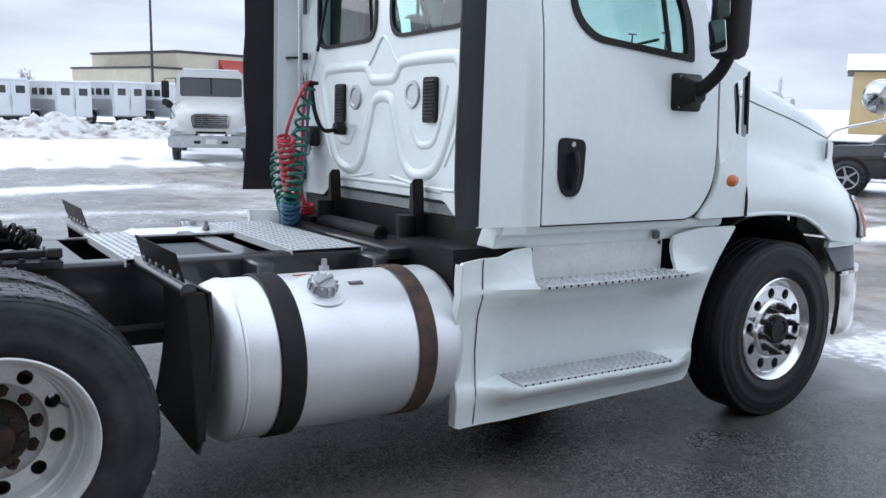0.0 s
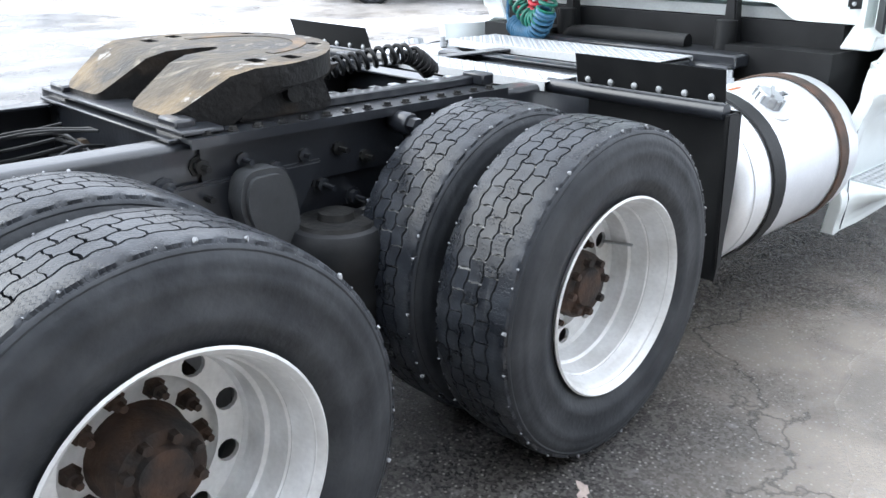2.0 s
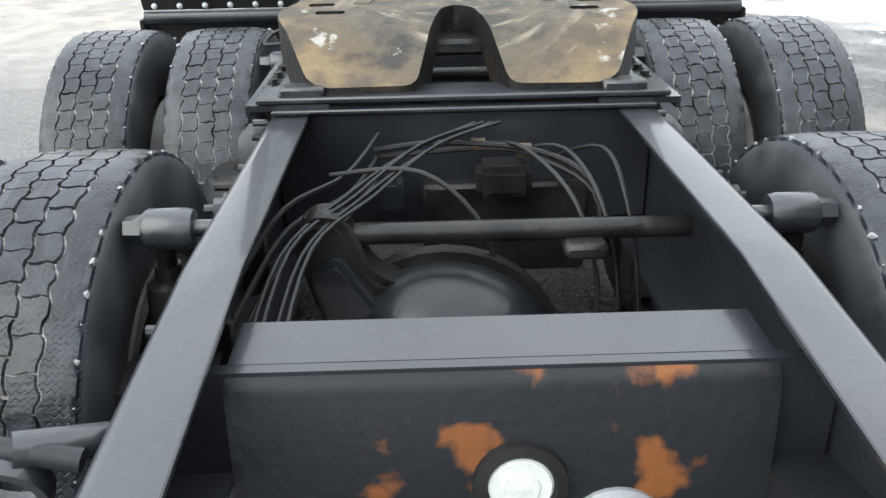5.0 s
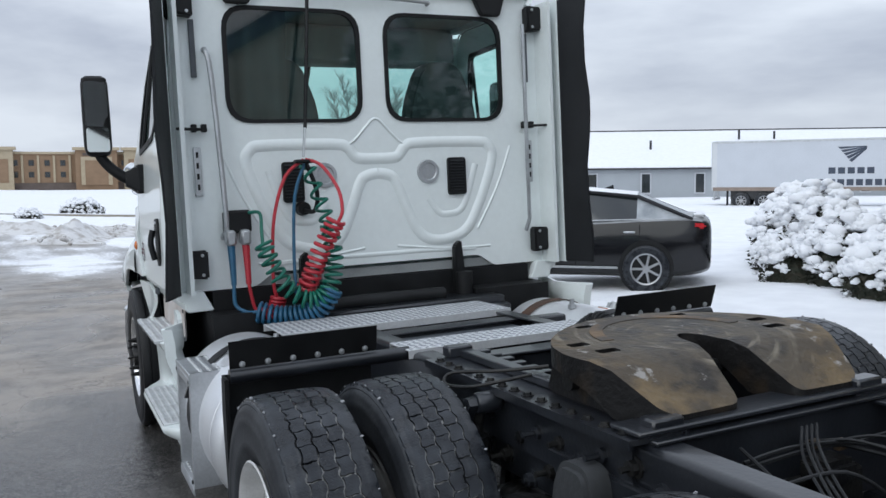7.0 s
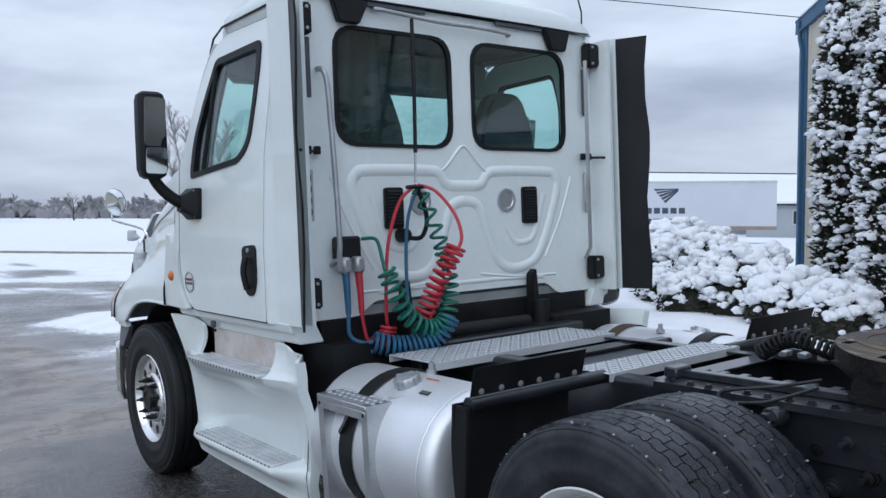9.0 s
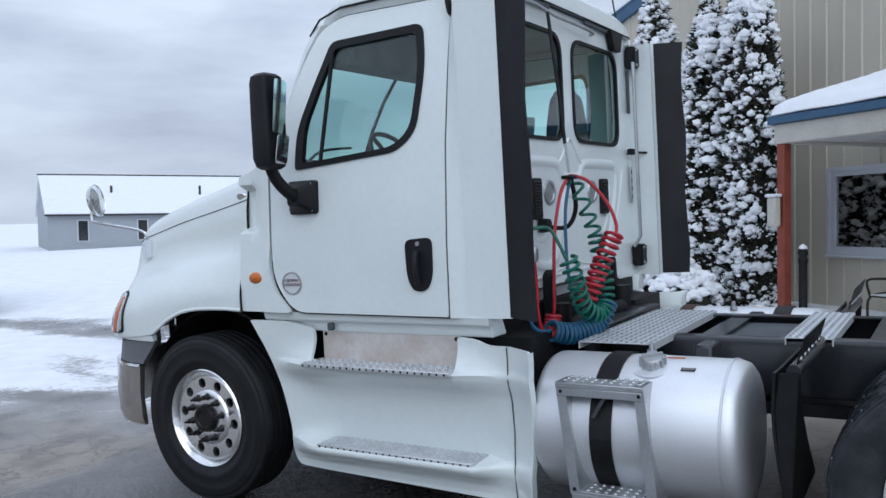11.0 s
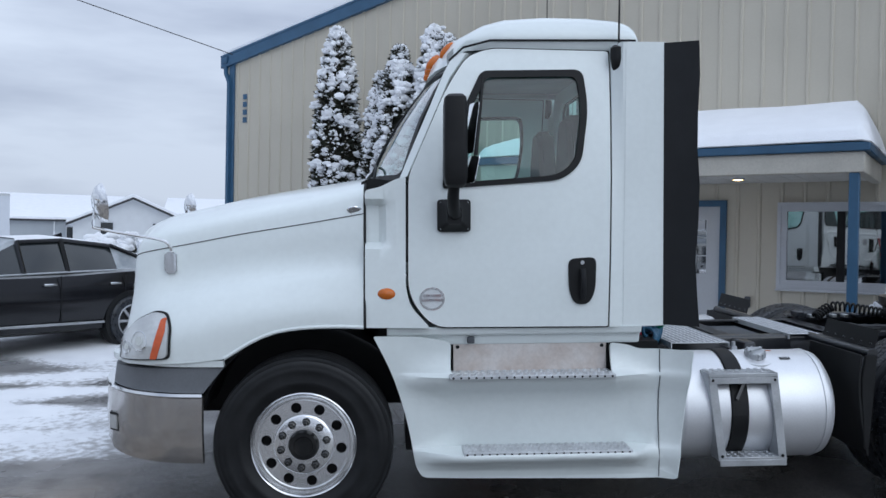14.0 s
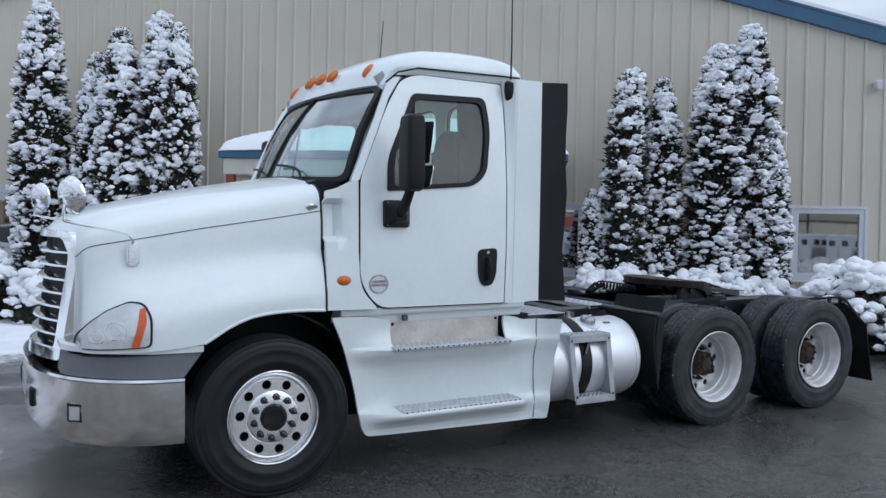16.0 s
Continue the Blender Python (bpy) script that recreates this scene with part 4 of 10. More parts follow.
for y, x, z in ((-0.72, -0.81, 2.715), (-0.22, -0.75, 2.735), (0.0, -0.75, 2.738), (0.22, -0.75, 2.735), (0.72, -0.81, 2.715)):
    m = Matrix.Translation((x, y, z)) @ Matrix.Rotation(radians(48), 4, "Y")
    w = bmesh.new()
    bmesh.ops.create_uvsphere(w, u_segments=14, v_segments=8, radius=1)
    bmesh.ops.transform(w, matrix=m @ Matrix.Diagonal((0.062, 0.025, 0.027, 1)), verts=w.verts)
    part("roof_lamp", w, AMBER, truck, "amber roof marker lamp")


def screen(u, v):
    """The windscreen: u across, v from sill to brow."""
    lo = Vector((-0.335 - 0.22 * (abs(u) / 0.98) ** 2.2, u, 1.955 - 0.02 * abs(u)))
    hi = Vector((-0.725 - 0.095 * (abs(u) / 0.95) ** 2.2, u * 0.955, 2.60 - 0.02 * abs(u)))
    return lo.lerp(hi, v) + Vector((0.03 * math.sin(math.pi * v), 0, 0.02 * math.sin(math.pi * v)))


cu = [x / 10 for x in range(-9, 10)]
scr = rect(-0.985, 0.985, 0.0, 1.0, 0.08)
ws_in = rect(-0.945, 0.945, 0.045, 0.955, 0.08)
part("windscreen_seal", panel(scr, [ws_in], lambda u, v, d: screen(u, v) + Vector((0.012 - 0.03 * d, 0, 0.008 - 0.02 * d)), cu, (0.25, 0.5, 0.75)), TRIM, truck)
part("windscreen", panel(rect(-0.95, 0.95, 0.04, 0.96, 0.08), [], lambda u, v, d: screen(u, v), cu, (0.25, 0.5, 0.75), thick=False), SCREENGLASS, truck, "tinted windscreen")
part("windscreen_divider", tube([screen(0, v) + Vector((0.01, 0, 0)) for v in (0.03, 0.3, 0.6, 0.97)], 0.012, 6), TRIM, truck)
part("cowl_top", prism([(-0.30, 1.86), (-0.30, 1.93), (-0.36, 1.955), (-0.58, 1.93), (-0.58, 1.80)], "y", -0.93, 0.93, 0.01), TRIM, truck)
for y0, y1 in ((0.62, 0.15), (-0.1, -0.6)):
    part("wiper", tube([screen(y0, 0.02) + Vector((0.05, 0, 0)), screen((y0 + y1) / 2 + 0.1, 0.12) + Vector((0.03, 0, 0.01)), screen(y1, 0.16) + Vector((0.03, 0, 0.01))], 0.009, 6, soft=4), TRIM, truck)

# back wall with its two windows
WL, WR = rect(0.075, 0.815, 1.995, 2.595, 0.13), rect(-0.815, -0.075, 1.995, 2.595, 0.13)
back = lambda u, v, d: Vector((-1.82 + 0.03 * d, u, v))
backwall = part("back_panel", panel(fillet([(-1.11, 1.13), (-0.72, 1.13), (-0.62, 1.20), (0.62, 1.20), (0.72, 1.13), (1.11, 1.13), (1.09, 2.45), (1.035, 2.725), (-1.035, 2.725), (-1.09, 2.45)], 0.03), [WL, WR], back), PAINT, truck, "white pressed back wall of the cab")
for w in (WL, WR):
    part("rear_window_seal", panel(scaled(w, 1.015), [scaled(w, 0.95)], lambda u, v, d: Vector((-1.829 + 0.02 * d, u, v))), TRIM, backwall)
    part("rear_window", panel(scaled(w, 0.97), [], lambda u, v, d: Vector((-1.815, u, v)), thick=False), WINGLASS, backwall)


def pressing(pts, w=0.022, h=0.012, closed=False):
    """A rounded swage pressed out of the back wall."""
    pts = smooth_path([(0, *p) for p in pts] + ([(0, *pts[0])] if closed else []), 5)
    b = bmesh.new()
    rings = []
    for i, p in enumerate(pts):
        d = (pts[min(i + 1, len(pts) - 1)] - pts[max(i - 1, 0)]).normalized()
        n = Vector((0, -d.z, d.y))
        rings.append([Vector((-1.818 - h * k, p.y, p.z)) + n * w * q for q, k in ((-1, 0), (-0.55, 0.75), (0, 1), (0.55, 0.75), (1, 0))])
    return loft(rings, False, False, b)


for s in (1, -1):
    part("swage", pressing([(0, 1.705), (s * 0.06, 1.695), (s * 0.105, 1.66), (s * 0.16, 1.52), (s * 0.23, 1.37), (s * 0.32, 1.31), (s * 0.45, 1.315), (s * 0.56, 1.375), (s * 0.66, 1.56), (s * 0.735, 1.77), (s * 0.71, 1.85), (s * 0.63, 1.872), (s * 0.25, 1.872), (s * 0.17, 1.85), (s * 0.12, 1.795), (0, 1.788)], 0.034, 0.015), PAINT, backwall)
    part("swage", pressing([(s * 0.62, 1.74), (s * 0.56, 1.56), (s * 0.51, 1.475), (s * 0.44, 1.455), (s * 0.37, 1.465), (s * 0.31, 1.55)], 0.022, 0.010), PAINT, backwall)
    part("swage", pressing([(s * 0.86, 1.84), (s * 0.76, 1.60), (s * 0.62, 1.36)], 0.010, 0.008), PAINT, backwall)
    part("swage", pressing([(0, 2.01), (s * 0.03, 1.995), (s * 0.12, 1.90), (s * 0.17, 1.865)], 0.010, 0.010), PAINT, backwall)
    part("swage", pressing([(s * 0.10, 1.29), (s * 0.40, 1.255), (s * 0.70, 1.25)], 0.010, 0.008), PAINT, backwall)
    # louvred vent and round fitting
    y = s * 0.49
    part("vent", panel(rect(y - 0.058, y + 0.058, 1.565, 1.782, 0.02), [], lambda u, v, d: Vector((-1.838 + 0.02 * d, u, v))), TRIM, backwall, "black louvred vent")
    for k in range(11):
        z = 1.59 + k * 0.0168
        part("slat", prism([(-1.838, z), (-1.846, z + 0.002), (-1.838, z + 0.011)], "y", y - 0.045, y + 0.045), SKIRT, backwall)
    m = Matrix.Translation((-1.82, s * 0.31, 1.705)) @ Matrix.Rotation(radians(-90), 4, "Y")
    part("round_cover", lathe([(0.0, 0.006), (0.045, 0.006), (0.05, 0.012), (0.066, 0.012), (0.07, 0)], 28, m), STEEL, backwall)
part("swage", pressing([(-0.6, 1.24), (-0.3, 1.25), (0, 1.25), (0.3, 1.25), (0.6, 1.24)], 0.015, 0.008), PAINT, backwall)
part("roof_seam", tube([(-1.852, 1.02, 2.728), (-1.852, 0, 2.732), (-1.852, -1.02, 2.728)], 0.006, 6), TRIM, backwall)
part("top_rail", tube([(-1.835, 0.58, 2.69), (-1.87, 0.55, 2.685), (-1.87, 0.2, 2.665), (-1.87, -0.1, 2.665), (-1.87, -0.32, 2.655), (-1.835, -0.34, 2.65)], 0.011, 8, soft=3), STEEL, backwall, "thin steel rail above the rear windows")
for s in (1, -1):
    part("side_rail", tube([(-1.835, s * 0.92, 2.36), (-1.90, s * 0.92, 2.34), (-1.905, s * 0.90, 2.2), (-1.905, s * 0.87, 1.5), (-1.87, s * 0.88, 1.42), (-1.835, s * 0.88, 1.40)], 0.014, 8, soft=3) if s > 0 else tube([(-1.90, s * 0.93, 2.55), (-1.905, s * 0.93, 1.4), (-1.86, s * 0.93, 1.33)], 0.012, 8), STEEL, backwall)
    part("roof_bracket", prism([(s * 0.62, 2.72), (s * 0.84, 2.72), (s * 0.80, 2.60), (s * 0.68, 2.60)], "x", -1.87, -1.83, 0.006), TRIM, backwall)
    part("slide_bar", box(-1.85, -1.835, min(s * 0.25, s * 0.62), max(s * 0.25, s * 0.62), 2.70, 2.725, 0.004), GREY, backwall)
    # fairing behind the door: white extender, hinge hardware, black rubber edge
    ext = part("side_extender", panel([(-1.755, 1.125), (-1.985, 1.13), (-1.98, 2.69), (-1.765, 2.69)], [], lambda u, v, d, s=s: Vector((u, s * (1.135 - 0.012 * d), v)), (), ()), PAINT, truck, "white cab side extender with black rubber edge")
    wob = [(-2.145 + 0.008 * math.sin(z * 9 + s), z) for z in (1.13, 1.3, 1.5, 1.7, 1.9, 2.1, 2.3, 2.5, 2.685)]
    part("rubber_edge", panel([(-1.975, 2.685), (-1.98, 1.135)] + wob, [], lambda u, v, d, s=s: Vector((u, s * (1.137 - 0.012 * d + (0.46 + 0.06 * math.sin(v * 7)) * max(0.0, -1.985 - u)), v)), (-1.99, -2.06), (1.4, 1.7, 2.0, 2.3)), SKIRT, ext)
    part("extender_back", panel([(-1.82, 1.13), (-1.98, 1.13), (-1.975, 2.68), (-1.82, 2.68)], [], lambda u, v, d, s=s: Vector((u, s * (1.08 - 0.02 * d), v)), (), ()), PAINT, ext)
    for z in (2.59, 1.27):
        hinge = part("hinge", prism([(s * 0.97, z - 0.075), (s * 1.075, z - 0.065), (s * 1.075, z + 0.07), (s * 0.97, z + 0.075)], "x", -1.90, -1.828, 0.01), TRIM, ext)
        for dz in (-0.05, 0.05):
            part("bolt", lathe([(0.0, 0.008), (0.008, 0.007), (0.009, 0.0)], 8, Matrix.Translation((-1.90, s * 1.0, z + dz)) @ Matrix.Rotation(radians(-90), 4, "Y")), STEEL, hinge)
    part("stay_rod", tube([(-1.845, s * 0.93, 1.958), (-1.87, s * 1.0, 1.958), (-1.95, s * 1.09, 1.955)], 0.008, 6), TRIM, ext)
    for yy in (0.945, 0.995):
        part("rod_clamp", box(-1.868, -1.835, s * yy - 0.014, s * yy + 0.014, 1.944, 1.984, 0.004), TRIM, ext)
    part("cable_channel", box(-1.85, -1.832, s * 0.975 - 0.014, s * 0.975 + 0.014, 2.22, 2.51, 0.003), GREY, ext)
    strip = part("slotted_strip", box(-1.842, -1.83, s * 0.985 - 0.018, s * 0.985 + 0.018, 1.62, 1.87, 0.003), STEEL, ext)
    for k in range(4):
        part("slot", box(-1.8435, -1.841, s * 0.985 - 0.006, s * 0.985 + 0.006, 1.65 + 0.055 * k, 1.68 + 0.055 * k), TRIM, strip)

# inside of the cab
part("overhead_console", box(-1.0, -0.80, -0.93, 0.93, 2.44, 2.69, 0.03), PAINT_IN, truck)
part("dark_curtain", loft([[Vector((-1.70 - 0.02 * math.sin(y * 40), y, z)) for y in np.linspace(0.44 + 0.05 * (2.6 - z), 0.93, 24)] for z in (1.7, 2.2, 2.64)], False, False), SEAT, truck, "dark cloth hanging behind the driver seat")
part("cab_floor", box(-1.80, -0.45, -1.05, 1.05, 1.13, 1.18), PAINT_IN, truck)
part("headliner", box(-1.79, -0.9, -0.95, 0.95, 2.70, 2.715), PAINT_IN, truck)
part("dashboard", prism([(-0.46, 1.5), (-0.46, 1.88), (-0.62, 1.93), (-0.82, 1.87), (-0.86, 1.6), (-0.75, 1.45)], "y", -1.03, 1.03, 0.03), SEAT, truck)
for s in (1, -1):
    cush = part("seat_base", box(-1.62, -1.12, s * 0.5 - 0.25, s * 0.5 + 0.25, 1.52, 1.68, 0.05, seg=2), SEAT, truck, "dark fabric cab seat")
    part("seat_back", prism(fillet([(s * 0.5 - 0.25, 1.66), (s * 0.5 + 0.25, 1.66), (s * 0.5 + 0.23, 2.10), (s * 0.5 + 0.13, 2.36), (s * 0.5 - 0.13, 2.36), (s * 0.5 - 0.23, 2.10)], 0.09), "x", -1.66, -1.54, 0.03), SEAT, cush)
    part("seat_post", box(-1.5, -1.2, s * 0.5 - 0.15, s * 0.5 + 0.15, 1.17, 1.53), TRIM, cush)
wheel_m = Matrix.Translation((-0.97, 0.5, 1.93)) @ Matrix.Rotation(radians(-55), 4, "Y")
sw = lathe([(0.21 + 0.014 * math.cos(a), 0.014 * math.sin(a)) for a in [k * math.pi / 4 for k in range(9)]], 32, wheel_m)
for k in range(3):
    a = k * 2.094 + 0.5
    tube([wheel_m @ Vector((0, 0, -0.03)), wheel_m @ Vector((0.21 * math.cos(a), 0.21 * math.sin(a), 0))], 0.014, 6, sw)
part("steering_wheel", sw, TRIM, truck)

# ---- hood ----
for s in (-1,):
    part("cowl_seal", panel([(-0.336, 1.875), (-0.352, 1.865), (-0.350, 1.62), (-0.342, 1.56), (-0.336, 1.56)], [], lambda u, v, d, s=s: Vector((u, s * (side_y(u, v) + 0.010 - 0.02 * d), v)), (), (1.6, 1.7, 1.8)), TRIM, truck, "black rubber seal behind the hood")

HX = (-0.325, 0.0, 0.35, 0.65, 0.85, 1.0, 1.075, 1.135)
HOOD = {  # y, z of the guide lines from the middle down to the lower edge
    "top": [(0, z) for z in (1.985, 1.935, 1.875, 1.81, 1.76, 1.71, 1.67, 1.61)],
    "mid": [(0.55, 1.97), (0.53, 1.915), (0.51, 1.855), (0.50, 1.79), (0.48, 1.745), (0.46, 1.695), (0.42, 1.655), (0.36, 1.60)],
    "crown": [(0.995, 1.905), (0.945, 1.835), (0.885, 1.765), (0.825, 1.70), (0.765, 1.655), (0.695, 1.61), (0.60, 1.57), (0.49, 1.545)],
    "crease": [(1.082, 1.755), (1.025, 1.70), (0.96, 1.645), (0.895, 1.59), (0.84, 1.555), (0.765, 1.525), (0.65, 1.48), (0.54, 1.45)],
    "side": [(1.10, 1.52), (1.042, 1.49), (0.988, 1.44), (0.932, 1.39), (0.905, 1.36), (0.82, 1.31), (0.68, 1.26), (0.55, 1.25)],
    "shelf": [(1.145, 1.405), (1.125, 1.385), (1.105, 1.335), (1.075, 1.28), (1.03, 1.21), (0.90, 1.15), (0.73, 1.10), (0.55, 1.08)],
    "fender": [(1.182, 1.25), (1.195, 1.25), (1.195, 1.20), (1.175, 1.13), (1.11, 1.08), (0.97, 1.03), (0.77, 1.0), (0.55, 0.99)],
    "lip": [(1.185, 1.14), (1.20, 1.145), (1.20, 1.02), (1.185, 0.97), (1.125, 0.955), (0.99, 0.945), (0.79, 0.935), (0.55, 0.935)],
}
cols = []
for name, pts in HOOD.items():
    cols.append(smooth_path([(x, y, z) for x, (y, z) in zip(HX, pts)], 5))
stations = list(zip(*cols))
hood_half = [smooth_path(st, 4) for st in stations]


def arch(x):
    return curve_at([(-0.33, 1.14), (-0.2, 1.147), (-0.03, 1.146), (0.12, 1.13), (0.25, 1.085), (0.34, 1.03), (0.41, 0.985), (0.6, 0.965), (1.1, 0.935)], x)


for half in hood_half:
    half[-1].z = arch(half[-1].x)
    for q in half[-5:-1]:
        q.z = max(q.z, half[-1].z + 0.02)
# the nose bows back towards its corners
for half in hood_half:
    for q in half:
        ease = max(0.0, min(1.0, (q.x - 0.85) / 0.285))
        q.x -= 0.09 * ease * min(1.0, (q.y / 0.5) ** 2) * max(0.0, min(1.0, (0.9 - q.y) / 0.3))
rings = [[Vector((p.x, -p.y, p.z)) for p in reversed(h)] + [p.copy() for p in h[1:]] for h in hood_half]
hood_bm = loft(rings, closed=False, caps=False)
thicken(hood_bm, 0.02)
hood = part("hood", hood_bm, PAINT, truck, "sloping white hood with flared fenders", 50)


def hood_y(x, z):
    """Half width of the hood at a station and height."""
    i = min(range(len(hood_half)), key=lambda k: abs(hood_half[k][0].x - x))
    j = min(max(i + (1 if hood_half[i][0].x < x else -1), 0), len(hood_half) - 1)
    def across(h):
        zs, ys = [p.z for p in h][::-1], [p.y for p in h][::-1]
        return float(np.interp(z, zs, ys))
    a, b = hood_half[i], hood_half[j]
    if a is b or abs(b[0].x - a[0].x) < 1e-6:
        return across(a)
    t = (x - a[0].x) / (b[0].x - a[0].x)
    return across(a) * (1 - t) + across(b) * t


for s in (1, -1):
    part("arch_lip", tube([Vector((h[-1].x, s * (h[-1].y - 0.004), h[-1].z + 0.004)) for h in hood_half if h[-1].x < 0.42], 0.011, 8), PAINT, hood)
HEAD = fillet([(0.70, 0.985), (1.07, 0.955), (1.06, 1.03), (1.0, 1.11), (0.91, 1.185), (0.80, 1.235), (0.725, 1.225), (0.695, 1.15)], 0.03)
for s in (1, -1):
    surf = lambda out, th, s=s: (lambda u, v, d: Vector((u + 0.3 * (out - th * d), s * (hood_y(u, v) + out - th * d), v)))
    hc = [0.75, 0.8, 0.85, 0.9, 0.95, 1.0, 1.03]
    hv = [1.0, 1.05, 1.1, 1.15, 1.2]
    lamp = part("headlight", panel(HEAD, [], surf(0.010, 0.03), hc, hv), TRIM, truck, "clear headlight with orange side reflector")
    part("lens", panel(scaled(HEAD, 0.94), [], surf(0.022, 0.02), hc, hv), LAMPGLASS, lamp)
    for cx, cz, r in ((0.875, 1.075, 0.052), (0.965, 1.035, 0.034)):
        part("bulb_bowl", panel(circle(cx, cz, r, 24), [circle(cx, cz, r * 0.93, 24)], surf(0.0245, 0.003), hc, hv), CHROME, lamp)
        part("bulb", panel(circle(cx, cz, r * 0.45, 16), [], surf(0.0245, 0.003), hc, hv), WHITELENS, lamp)
    part("reflector", panel(fillet([(0.765, 0.985), (0.805, 0.985), (0.783, 1.06), (0.763, 1.14), (0.752, 1.195), (0.722, 1.205), (0.722, 1.13)], 0.012), [], surf(0.026, 0.01), hc, hv), ORANGE, lamp)
    part("hood_seam", tube([(h[12].x, s * (h[12].y + 0.002), h[12].z) for h in hood_half[:-2]], 0.0024, 6), TRIM, hood)
    part("hood_gap", tube([Vector((-0.333, s * (p.y + 0.001), p.z)) for p in hood_half[0][6:]], 0.007, 6), TRIM, hood)
    badge = lathe([(0.0, 0.006), (0.03, 0.006), (0.036, 0)], 20, Matrix.Translation((-0.275, s * (hood_y(-0.275, 1.775) + 0.002), 1.775)) @ (AX_Y if s > 0 else AX_YN) @ Matrix.Rotation(radians(-s * 25), 4, "X") @ Matrix.Diagonal((1.15, 0.7, 1, 1)))
    part("badge", badge, CHROME, hood)
    # mirror on the fender
    mb = Vector((0.757, s * (hood_y(0.757, 1.485) + 0.012), 1.485))
    base_plate = part("fender_mirror_base", box(mb.x - 0.035, mb.x + 0.035, mb.y - 0.03, mb.y + 0.03, mb.z - 0.06, mb.z + 0.06, 0.012, seg=2), CHROME, truck, "chrome mount of the round fender mirror")
    arm = [mb + Vector((0, 0, 0.05)), mb + Vector((0.005, s * 0.01, 0.09)), mb + Vector((0.06, s * 0.03, 0.13)), mb + Vector((0.34, s * 0.12, 0.19)), mb + Vector((0.38, s * 0.135, 0.22)), mb + Vector((0.36, s * 0.13, 0.33))]
    part("arm", tube(arm, 0.009, 8, soft=5), CHROME, base_plate)
    mc = mb + Vector((0.335, s * 0.12, 0.335))
    face = Vector((-0.86, -0.50, 0.12) if s > 0 else (-0.88, -0.47, 0.06)).normalized().to_track_quat("Z", "Y").to_matrix().to_4x4()
    mm = Matrix.Translation(mc) @ face
    part("mirror_shell", lathe([(0.0, -0.05), (0.05, -0.045), (0.09, -0.025), (0.105, 0.0), (0.108, 0.008), (0.10, 0.01)], 32, mm), CHROME, base_plate)
    part("mirror_glass", lathe([(0.101, 0.006), (0.06, 0.014), (0.0, 0.02)], 32, mm), MIRROR, base_plate)

# grille
gm = lambda y, z: Vector((1.15 + 0.075 * (1 - ((z - 0.83) / 0.75)) - 0.14 * (abs(y) / 0.55) ** 2, y, z))
gout = fillet([(-0.535, 0.83), (0.535, 0.83), (0.60, 1.50), (0.50, 1.61), (-0.50, 1.61), (-0.60, 1.50)], 0.05)
gcut = [k / 10 for k in range(-5, 6)]
grille = part("grille", panel(gout, [scaled(gout, 0.86)], lambda u, v, d: gm(u * (1 + 0.09 * d), v) + Vector((0.022 - 0.09 * d, 0, 0)), gcut, (1.0, 1.2, 1.4)), CHROME, truck, "chrome horizontal-bar grille")
part("mesh_back", panel(scaled(gout, 0.88), [], lambda u, v, d: gm(u, v) + Vector((-0.06 - 0.01 * d, 0, 0)), gcut, (1.0, 1.2, 1.4)), TRIM, grille)
for k in range(8):
    z = 0.90 + k * 0.083
    wd = frac(0.46, 0.52, k / 7)
    pts = [gm(y, z) for y in np.linspace(-wd, wd, 9)]
    b = loft([[p + Vector((dx, 0, dz)) for dx, dz in ((-0.045, 0.02), (0.012, 0.004), (0.018, -0.008), (0.0, -0.016), (-0.045, -0.004))] for p in pts])
    part("bar", b, CHROME, grille)
part("upright", loft([[gm(y, z) + Vector((-0.02, dy, 0)) for dy, y in ((-0.012, 0), (0.012, 0))] + [gm(0, z) + Vector((-0.05, 0.012, 0)), gm(0, z) + Vector((-0.05, -0.012, 0))] for z in (0.86, 1.2, 1.56)]), GREY, grille)

# bumper
FILLGREY = material("weathered_grey_plastic", (0.16, 0.17, 0.185), 0.5, 0, 0.15, 5, 80, 0.0005)
BP = [(1.265, 0.0), (1.255, 0.3), (1.215, 0.58), (1.13, 0.82), (1.0, 1.0), (0.86, 1.11), (0.70, 1.18), (0.53, 1.205)]
bp = smooth_path([(x, y, 0) for x, y in BP], 3)
bp = [Vector((p.x, -p.y, 0)) for p in reversed(bp)][:-1] + bp


def wrap(path, section):
    rings = []
    for i, p in enumerate(path):
        d = (path[min(i + 1, len(path) - 1)] - path[max(i - 1, 0)]).normalized()
        n = Vector((d.y, -d.x, 0))
        if n.dot(Vector((p.x - 0.3, p.y, 0))) < 0:
            n = -n
        rings.append([p + n * o + Vector((0, 0, z)) for o, z in section])
    return loft(rings)


